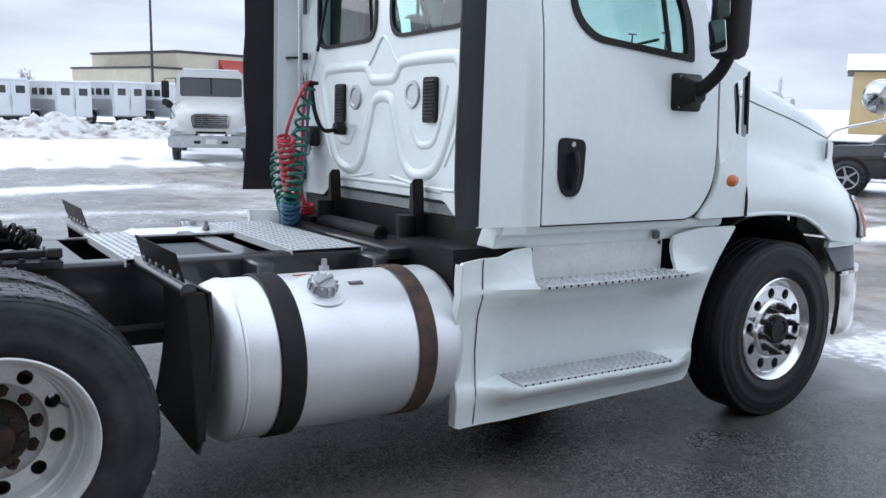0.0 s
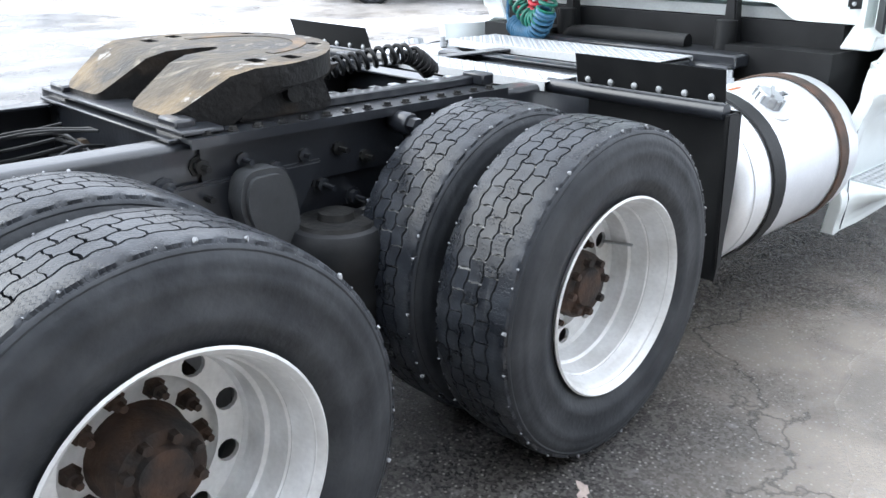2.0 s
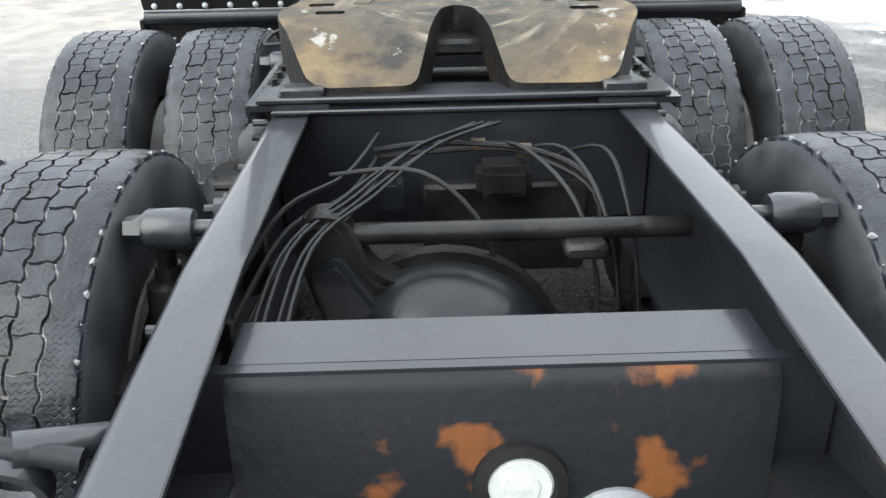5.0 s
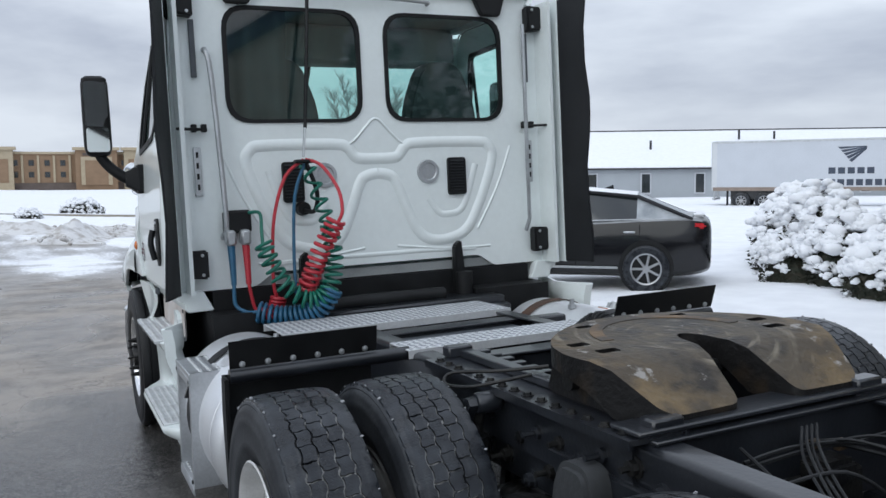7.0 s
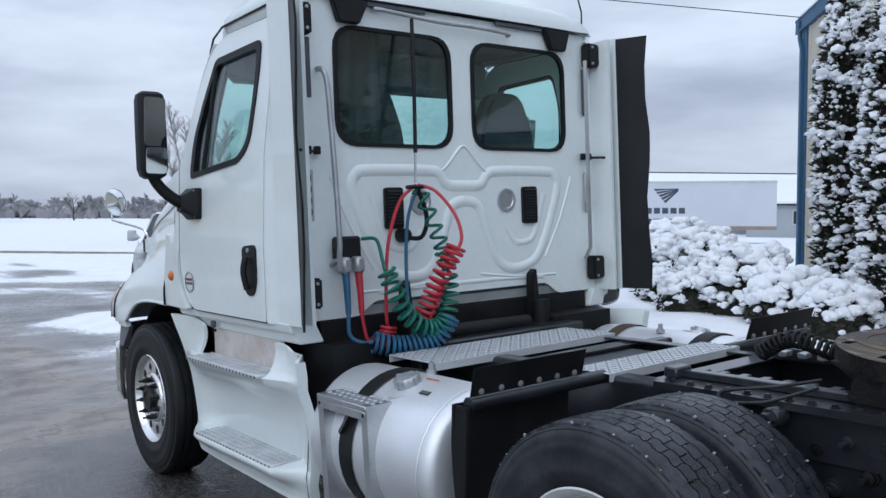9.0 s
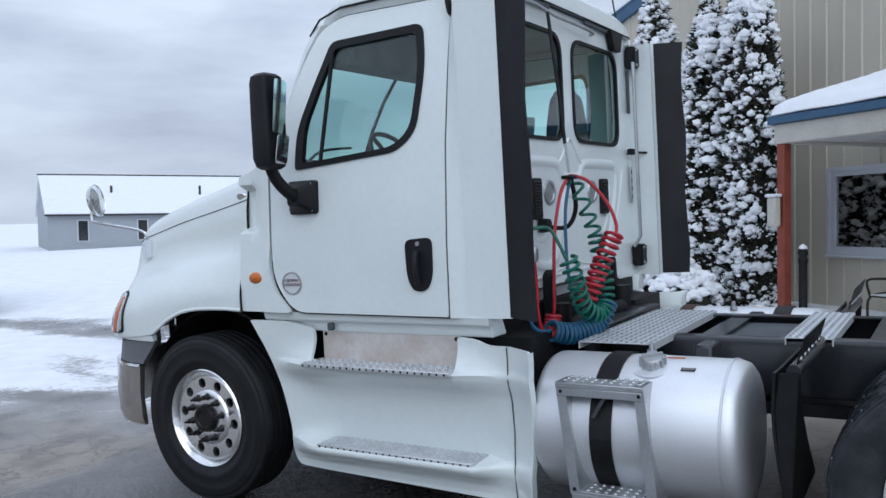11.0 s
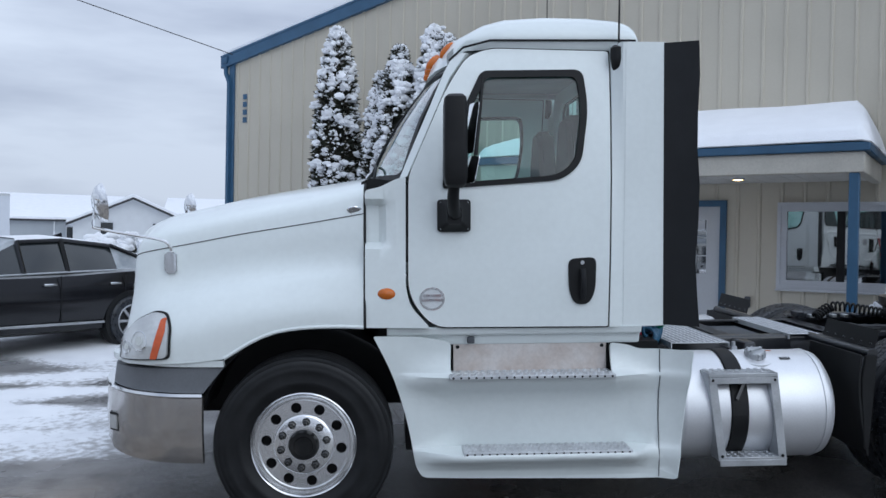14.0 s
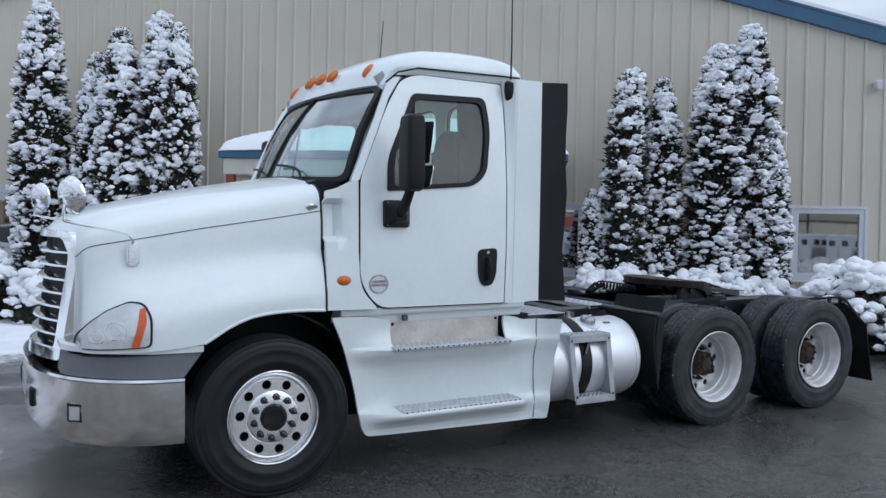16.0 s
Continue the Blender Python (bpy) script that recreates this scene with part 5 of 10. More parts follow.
bumper = part("bumper", wrap(bp, [(-0.03, 0.785), (-0.004, 0.785), (0.004, 0.775), (0.012, 0.62), (0.006, 0.47), (-0.01, 0.425), (-0.03, 0.43), (-0.015, 0.6)]), BUMPER, truck, "dull chrome wrap-around bumper", 30)
part("bumper_lip", wrap([Vector((p.x, p.y, 0)) for p in bp], [(-0.04, 0.792), (0.006, 0.80), (0.010, 0.785), (-0.03, 0.782)]), CHROME, bumper)
for s in (1, -1):
    one = [Vector((min(p.x, 1.15), p.y, 0)) for p in bp if p.y * s > 0.5]
    if s < 0:
        one = one[::-1]
    one.append(Vector((0.41, s * 1.205, 0)))
    fill = wrap(one, [(-0.06, 0.945), (-0.035, 0.94), (-0.02, 0.80), (-0.06, 0.79)])
    for v in fill.verts:
        if v.co.x < 0.45:
            v.co.x += 0.8 * (0.95 - v.co.z)
        elif v.co.z > 0.85:
            v.co.z -= 0.03 * max(0.0, min(1.0, (v.co.x - 0.5) / 0.55))
    part("bumper_filler", fill, FILLGREY, truck, "dark grey filler panel above the bumper")
    part("body_skirt", wrap(one[:-1] + [Vector((0.42, s * 1.21, 0))], [(-0.05, 0.98), (-0.018, 0.975), (-0.022, 0.94), (-0.05, 0.945)]), PAINT, truck)
    fog_m = Matrix.Translation((1.055, s * 0.915, 0.60)) @ Matrix.Rotation(radians(s * 50), 4, "Z")
    fog = part("fog_lamp", box(-0.03, 0.032, -0.062, 0.062, -0.07, 0.07, 0.02, m=fog_m, seg=2), TRIM, bumper)
    part("fog_lens", box(0.0, 0.040, -0.047, 0.047, -0.054, 0.054, 0.016, m=fog_m, seg=2), LAMPGLASS, fog)
    part("tow_hole", box(1.235, 1.272, s * 0.40 - 0.05, s * 0.40 + 0.05, 0.55, 0.66, 0.01), TRIM, bumper)
part("plate_holder", box(1.268, 1.276, -0.16, 0.16, 0.55, 0.70, 0.004), STEEL, bumper)
part("inner_shroud", box(0.55, 0.98, -0.50, 0.50, 0.55, 1.46), TRIM, truck)
for s in (1, -1):
    y0, y1 = sorted((s * 0.60, s * 1.06))
    liner = [(0.62 * math.cos(a) - 0.02, 0.52 + 0.62 * math.sin(a)) for a in [math.radians(k) for k in range(15, 148, 12)]]
    b = loft([[Vector((x, y0, z)) for x, z in liner], [Vector((x, y1, z)) for x, z in liner]], closed=False, caps=False)
    thicken(b, 0.015)
    part("wheel_liner", b, TRIM, truck)
    part("inner_panel", box(-1.0, 0.6, s * 0.58 - 0.01, s * 0.58 + 0.01, 0.6, 1.12), TRIM, truck)

# door mirrors
for s in (1, -1):
    foot = part("mirror_foot", loft([[Vector((x, s * y, z)) for x, z in rect(x0, x1, z0, z1, 0.02, 3)] for y, x0, x1, z0, z1 in ((1.15, -0.905, -0.725, 1.655, 1.83), (1.18, -0.905, -0.725, 1.655, 1.83), (1.192, -0.895, -0.735, 1.665, 1.82), (1.225, -0.865, -0.765, 1.69, 1.80), (1.25, -0.85, -0.775, 1.70, 1.79))]), TRIM, truck, "black mirror foot bolted to the door")
    for bx, bz in ((-0.885, 1.675), (-0.745, 1.675), (-0.885, 1.81), (-0.745, 1.81)):
        part("bolt", lathe([(0.0, 0.008), (0.008, 0.008), (0.009, 0)], 8, Matrix.Translation((bx, s * 1.185, bz)) @ (AX_Y if s > 0 else AX_YN)), STEEL, foot)
    part("mirror_arm", tube([(-0.83, s * 1.17, 1.74), (-0.815, s * 1.24, 1.75), (-0.80, s * 1.33, 1.82), (-0.80, s * 1.385, 1.90), (-0.80, s * 1.39, 1.96)], lambda t: 0.036 - 0.008 * t, 10, soft=4), TRIM, foot)
    head = part("mirror_housing", loft([[Vector((-0.81 + dx * k, s * (1.39 + dy * k), z)) for dx, dy in fillet([(0.064, -0.072), (0.064, 0.065), (0.023, 0.076), (-0.057, 0.076), (-0.057, -0.076), (0.023, -0.083)], 0.026, 3)] for z, k in ((1.885, 0.55), (1.90, 0.85), (1.94, 1.0), (2.15, 1.0), (2.31, 0.97), (2.345, 0.88), (2.36, 0.6))]), TRIM, truck, "tall black door mirror")
    part("flat_glass", panel(rect(-0.064, 0.064, 2.06, 2.32, 0.02), [], lambda u, v, d, s=s: Vector((-0.890 - 0.002 * (1 - d) - 0.30 * u - 0.12 * (v - 2.19), s * (1.39 + u), v))), MIRROR, head)
    part("wide_glass", panel(rect(-0.064, 0.064, 1.91, 2.05, 0.02), [], lambda u, v, d, s=s: Vector((-0.890 - 0.004 * (1 - d) - 0.34 * u - 0.2 * (v - 1.98), s * (1.39 + u), v))), MIRROR, head)
    # aerials
    ant = part("aerial_base", loft([[Vector((-1.735 + 0.047 * k * math.cos(a), s * (1.065 + 0.035 * k * math.sin(a) + 0.02 * (k > 0.5)), z)) for a in [j * math.pi / 5 for j in range(10)]] for z, k in ((2.525, 0.30), (2.56, 0.8), (2.61, 1.0), (2.665, 0.95), (2.685, 0.4))]), TRIM, truck)
    part("whip", tube([(-1.735, s * 1.09, 2.66), (-1.738, s * 1.09, 2.9), (-1.735, s * 1.09, 3.42) if s > 0 else (-1.71, -0.93, 3.46)], lambda t: 0.007 - 0.003 * t, 6), TRIM, ant)

# ---- chassis fairings with their steps ----
def fair_y(x, z):
    wx = curve_at([(-2.12, 0.0), (-1.93, 0.05), (-1.86, 0.55), (-1.80, 1.0), (-0.85, 1.0), (-0.78, 0.75), (-0.66, 0.2), (-0.58, 0.0)], x)
    bowl = curve_at([(0.26, 1.135), (0.30, 1.132), (0.34, 1.14), (0.37, 1.168), (0.395, 1.212), (0.415, 1.236), (0.435, 1.242), (0.448, 1.235), (0.459, 1.055), (0.5, 1.065), (0.56, 1.078), (0.65, 1.09), (0.75, 1.102), (1.1, 1.14)], z)
    base = frac(curve_at([(0.25, 1.12), (0.5, 1.105), (0.75, 1.105), (1.1, 1.14)], z), bowl, wx)
    base += curve_at([(-2.12, 0.10), (-1.97, 0.02), (-1.8, 0.0), (-0.6, 0.0), (-0.37, 0.03)], x) * curve_at([(0.25, 0.1), (1.0, 1.0)], z)
    b1 = 0.03 * math.exp(-((z - 0.40) / 0.07) ** 2) * (1 - wx) * curve_at([(-2.12, 0.5), (-0.7, 1.0), (-0.58, 0.0)], x)
    b2 = curve_at([(0.68, 0.0), (0.74, 0.012), (0.78, 0.035), (0.82, 0.085), (0.865, 0.10), (0.885, 0.05), (0.95, 0.01), (1.0, 0.0)], z) * curve_at([(-2.12, 0.15), (-1.9, 0.3), (-1.7, 1.0), (-0.8, 1.0), (-0.62, 0.4), (-0.5, 0.0)], x)
    return base + b1 + b2


def side_flare(x, z, s):
    """The outer edge of a fairing; the driver's one is bent outwards at its rear edge."""
    return fair_y(x, z) + (curve_at([(-2.12, 0.06), (-1.97, 0.0)], x) * curve_at([(0.25, 1.0), (1.0, 0.4)], z) if s > 0 else 0.0)


FAIR = fillet([(-0.375, 1.09), (-0.62, 1.085), (-0.80, 1.05), (-0.795, 0.885), (-1.685, 0.868), (-1.685, 1.035), (-1.78, 1.025), (-1.85, 1.0), (-2.115, 1.0), (-2.055, 0.27), (-0.64, 0.30), (-0.605, 0.36), (-0.555, 0.64), (-0.47, 0.9)],
              [0.015, 0.05, 0.03, 0.02, 0.02, 0.02, 0.03, 0.02, 0.01, 0.02, 0.03, 0.03, 0.2, 0.2])
fc_u = [-2.05, -1.965, -1.9, -1.85, -1.8, -1.75, -1.7, -1.6, -1.4, -1.2, -1.0, -0.9, -0.82, -0.76, -0.7, -0.65, -0.6, -0.55, -0.5, -0.45]
fc_v = [0.29, 0.32, 0.345, 0.37, 0.385, 0.40, 0.42, 0.435, 0.448, 0.459, 0.48, 0.5, 0.55, 0.6, 0.66, 0.7, 0.74, 0.78, 0.82, 0.845, 0.865, 0.88, 0.9, 0.93, 0.97, 1.0, 1.03]


KICKWHITE = material("pale_kick_panel", (0.78, 0.79, 0.79), 0.4, 0.1, 0.1, 7, 60, 0.0003)
STEPMETAL = material("bright_step_tread", (0.70, 0.72, 0.74), 0.42, 0.35, 0.2, 8, 90, 0.0004)


def tread(x0, x1, y0, y1, z, s, parent, name):
    lo, hi = sorted((s * y0, s * y1))
    pad = part(name, box(x0, x1, lo, hi, z - 0.022, z, 0.004), STEPMETAL, parent, "perforated metal step tread")
    b = bmesh.new()
    n = int((x1 - x0) / 0.04)
    rows = max(2, int((y1 - y0) / 0.034))
    for i in range(n):
        for j in range(rows):
            cx, cy = x0 + (i + 0.5 + 0.25 * (j % 2)) * (x1 - x0 - 0.01) / n, s * (y0 + (j + 0.5) * (y1 - y0) / rows)
            lathe([(0.0115, 0.0), (0.010, 0.004), (0.0065, 0.005), (0.0065, -0.0)], 8, Matrix.Translation((cx, cy, z)), b)
    tagged(part("ring_pattern", b, STEPMETAL, pad), kind="stuff")
    d = bmesh.new()
    for i in range(n):
        for j in range(rows):
            cx, cy = x0 + (i + 0.5 + 0.25 * (j % 2)) * (x1 - x0 - 0.01) / n, s * (y0 + (j + 0.5) * (y1 - y0) / rows)
            lathe([(0.0, 0.0015), (0.0078, 0.0015), (0.0078, -0.002)], 8, Matrix.Translation((cx, cy, z)), d)
    tagged(part("punched_holes", d, TRIM, pad), kind="stuff")
    h = bmesh.new()
    for i in range(n):
        cx = x0 + (i + 0.5) * (x1 - x0) / n
        lathe([(0.0, 0.0015), (0.006, 0.0015), (0.0065, 0)], 8, Matrix.Translation((cx, s * y1, z - 0.011)) @ (AX_Y if s > 0 else AX_YN), h)
    tagged(part("edge_holes", h, TRIM, pad), kind="stuff")
    return pad


for s in (1, -1):
    fairing = part("chassis_fairing", panel(FAIR, [], lambda u, v, d, s=s: Vector((u, s * (side_flare(u, v, s) - 0.02 * d), v)), fc_u, fc_v), PAINT, truck, "white moulded side fairing with two steps", 50)
    part("seam", tube([(-1.965 + 0.012 * (z - 0.3), s * (fair_y(-1.965, z) + 0.001), z) for z in (0.28, 0.35, 0.42, 0.45, 0.6, 0.75, 0.84, 0.88, 0.95, 0.999)], 0.003, 6), GREY, fairing)
    part("kick_panel", box(-1.675, -0.815, min(s * 1.07, s * 1.078), max(s * 1.07, s * 1.078), 0.875, 1.045, 0.003), PANELMETAL, fairing, "bare scuffed metal kick panel") if s > 0 else part("kick_panel", box(-1.675, -0.815, -1.078, -1.07, 0.875, 1.045, 0.003), KICKWHITE, fairing, "clean pale metal kick panel")
    for bx in (-0.84, -1.65):
        part("rivet", lathe([(0.0, 0.006), (0.010, 0.004), (0.011, 0)], 8, Matrix.Translation((bx, s * 1.079, 1.015)) @ (AX_Y if s > 0 else AX_YN)), TRIM, fairing)
    tread(-1.69, -0.785, 1.075, 1.24, 0.882, s, fairing, "upper_step")
    tread(-1.79, -0.86, 1.06, 1.232, 0.4615, s, fairing, "lower_step")
    part("step_back", box(-1.70, -0.86, min(s * 1.028, s * 1.038), max(s * 1.028, s * 1.038), 0.45, 0.485, 0.003), STEEL, fairing)
    edge = [(frac(-2.060, -2.116, (z - 0.275) / 0.72), z) for z in np.linspace(0.278, 0.992, 12)]
    part("rear_flange", loft([[Vector((x + dx, s * (side_flare(x, z, s) - dy), z)) for dx, dy in ((0, 0.002), (0.006, 0.002), (0.006, 0.05), (0, 0.05))] for x, z in edge]), PAINT, fairing)
    part("inner_box", box(-2.0, -0.55, min(s * 0.5, s * 0.985), max(s * 0.5, s * 0.985), 0.42, 1.02), TRIM, fairing)
    part("sill_lamp", box(-0.93, -0.89, s * 1.12 - 0.012, s * 1.12 + 0.012, 1.04, 1.08, 0.006), GREY, truck)

# ---- fuel tanks ----
def strap(x, w, mat, tank, s):
    r = 0.3165
    ring = [Vector((x, s * 0.87 + r * math.cos(a), 0.63 + r * math.sin(a))) for a in [k * 2 * math.pi / 40 for k in range(40)]]
    ctr = Vector((x, s * 0.87, 0.63))
    rings = []
    for p in ring + ring[:1]:
        o = (p - ctr).normalized() * 0.005
        rings.append([p + Vector((-w / 2, 0, 0)), p + Vector((w / 2, 0, 0)), p + o + Vector((w / 2 - 0.006, 0, 0)), p + o + Vector((-w / 2 + 0.006, 0, 0))])
    part("strap", loft(rings, True, False), mat, tank)


def tank_thread(s):
    """One cylindrical tank with its end caps, straps and filler."""
    e = 0.05 if s > 0 else -0.03
    f = 0.0 if s > 0 else 0.02
    prof = [(0.0, -3.035 + e), (0.2, -3.03 + e), (0.27, -3.02 + e), (0.298, -3.0 + e), (0.31, -2.965 + e), (0.312, -2.5), (0.312, -2.115 + f), (0.31, -2.10 + f), (0.298, -2.078 + f), (0.2, -2.062 + f), (0.0, -2.06 + f)]
    m = Matrix.Translation((0, s * 0.87, 0.63)) @ AX_X
    tank = part("fuel_tank", lathe(prof, 64, m), TANKMETAL, truck, "cylindrical brushed aluminium fuel tank", 60)
    part("end_seam", lathe([(0.3115, -2.958 + e), (0.3145, -2.955 + e), (0.3145, -2.949 + e), (0.3115, -2.946 + e)], 64, m), TANKMETAL, tank)
    if s > 0:
        strap(-2.405, 0.10, TRIM, tank, s)
    else:
        strap(-2.81, 0.10, TRIM, tank, s)
        strap(-2.235, 0.085, RUSTBAND, tank, s)
    cm = Matrix.Translation((-2.578, 0.965, 0.92)) @ Matrix.Rotation(radians(-18), 4, "X") if s > 0 else Matrix.Translation((-2.625, -1.01, 0.902)) @ Matrix.Rotation(radians(27), 4, "X")
    lx = 0.0 if s > 0 else 0.265
    cap = lathe([(0.062, -0.03), (0.062, 0.0)] + [(0.055, 0.002), (0.055, 0.012), (0.05, 0.034), (0.045, 0.04), (0.0, 0.042)], 24, cm)
    for k in range(12):
        a = k * math.pi / 6
        box(-0.007, 0.007, -0.004, 0.004, 0.004, 0.036, bm=cap, m=cm @ Matrix.Rotation(a, 4, "Z") @ Matrix.Translation((0.053, 0, 0)))
    box(-0.045, 0.045, -0.006, 0.006, 0.04, 0.052, bm=cap, m=cm @ Matrix.Rotation(0.5, 4, "Z"))
    part("filler_collar", lathe([(0.105, -0.01), (0.104, -0.003), (0.07, 0.001), (0.06, 0.001)], 28, cm), TANKMETAL, tank)
    part("filler_cap", cap, STEEL, tank, "ribbed metal fuel cap")
    lm = lambda u, v, d: Vector((u, s * (0.87 + (0.3145 - 0.002 * d) * math.sin(v)), 0.63 + (0.3145 - 0.002 * d) * math.cos(v)))
    tag = part("fuel_label", panel([(lx - 2.71, 0.40), (lx - 2.77, 0.40), (lx - 2.77, 0.47), (lx - 2.71, 0.47)], [], lm), TRIM, tank)
    for k in range(3):
        part("text_bar", panel([(lx - 2.715, 0.412 + 0.018 * k), (lx - 2.765, 0.412 + 0.018 * k), (lx - 2.765, 0.419 + 0.018 * k), (lx - 2.715, 0.419 + 0.018 * k)], [], lambda u, v, d: lm(u, v, 0) * 1.0 + Vector((0, s * 0.0006 * (1 - d), 0.0012 * (1 - d)))), STEEL, tank)
    part("warning_strip", panel([(-2.62, 0.08), (-2.70, 0.08), (-2.70, 0.11), (-2.62, 0.11)], [], lm), AMBER, tank)
    fit = lathe([(0.0, 0.05), (0.012, 0.05), (0.014, 0.02), (0.022, 0.02), (0.024, 0.0)], 8, Matrix.Translation((-2.52, s * 0.80, 0.935)))
    part("vent_fitting", fit, STEEL, tank)
    for x in (-2.15, -2.7):
        part("tank_cradle", box(x - 0.04, x + 0.04, min(s * 0.42, s * 0.62), max(s * 0.42, s * 0.62), 0.34, 0.95, 0.01), CHASSIS, tank)
    return tank


tank_thread(1)
tank_thread(-1)
# ladder on the driver's tank
ladder = part("tank_step", box(-2.605, -2.215, 1.02, 1.205, 0.845, 0.868, 0.003), STEEL, truck, "aluminium two-step ladder hung on the tank")
part("step_front", box(-2.60, -2.22, 1.198, 1.206, 0.81, 0.845, 0.002), STEEL, ladder)
for xt, xb in ((-2.235, -2.295), (-2.585, -2.635)):
    part("side_plate", loft([[Vector((x + dx, y, z)) for dx, y in ((-0.022, 1.075 + k), (0.022, 1.075 + k), (0.022, 1.20 + k), (-0.022, 1.20 + k))] for x, z, k in ((xt, 0.868, 0.0), (xb, 0.385, 0.018))]), STEEL, ladder)
    for z, k in ((0.83, 0.0), (0.41, 0.016)):
        part("bolt", lathe([(0.0, 0.006), (0.008, 0.005), (0.009, 0.0)], 8, Matrix.Translation((frac(xb, xt, (z - 0.385) / 0.483), 1.203 + k, z)) @ AX_Y), TRIM, ladder)
part("brace", tube([(-2.44, 1.16, 0.83), (-2.38, 1.19, 0.72)], 0.012, 4), CHASSIS, ladder)
part("lower_tread", box(-2.655, -2.28, 1.06, 1.22, 0.385, 0.405, 0.003), STEEL, ladder)
part("lower_front", box(-2.655, -2.28, 1.214, 1.222, 0.355, 0.39, 0.002), STEEL, ladder)
rb = bmesh.new()
for zz, xa, xb, y0 in ((0.868, -2.60, -2.22, 1.03), (0.405, -2.65, -2.285, 1.075)):
    for i in range(9):
        for j in range(4):
            lathe([(0.012, 0.0), (0.010, 0.004), (0.006, 0.005), (0.006, 0)], 8, Matrix.Translation((xa + (i + 0.5) * (xb - xa) / 9, y0 + j * 0.04, zz)), rb)
tagged(part("ring_pattern", rb, STEEL, ladder), kind="stuff")

# ---- frame ----
CASTGREY = material("grey_cast_iron", (0.06, 0.063, 0.067), 0.55, 0.1, 0.25, 7, 60, 0.002)


def rail(s):
    """A pressed channel rail with rounded bends, whose end slopes away behind the last axle."""
    rings = []
    for x, zt, zb in ((0.95, 0.96, 0.69), (-5.38, 0.965, 0.69), (-5.45, 0.965, 0.705), (-5.89, 0.925, 0.80)):
        k = [(0.433, zb + 0.022), (0.433, zt - 0.022), (0.431, zt - 0.013), (0.4265, zt - 0.0065), (0.420, zt - 0.002), (0.411, zt), (0.345, zt), (0.343, zt - 0.002), (0.343, zt - 0.009), (0.424, zt - 0.010),
             (0.424, zb + 0.010), (0.343, zb + 0.009), (0.343, zb), (0.411, zb), (0.4265, zb + 0.0065)]
        rings.append([Vector((x, s * y, z)) for y, z in k])
    return loft(rings)


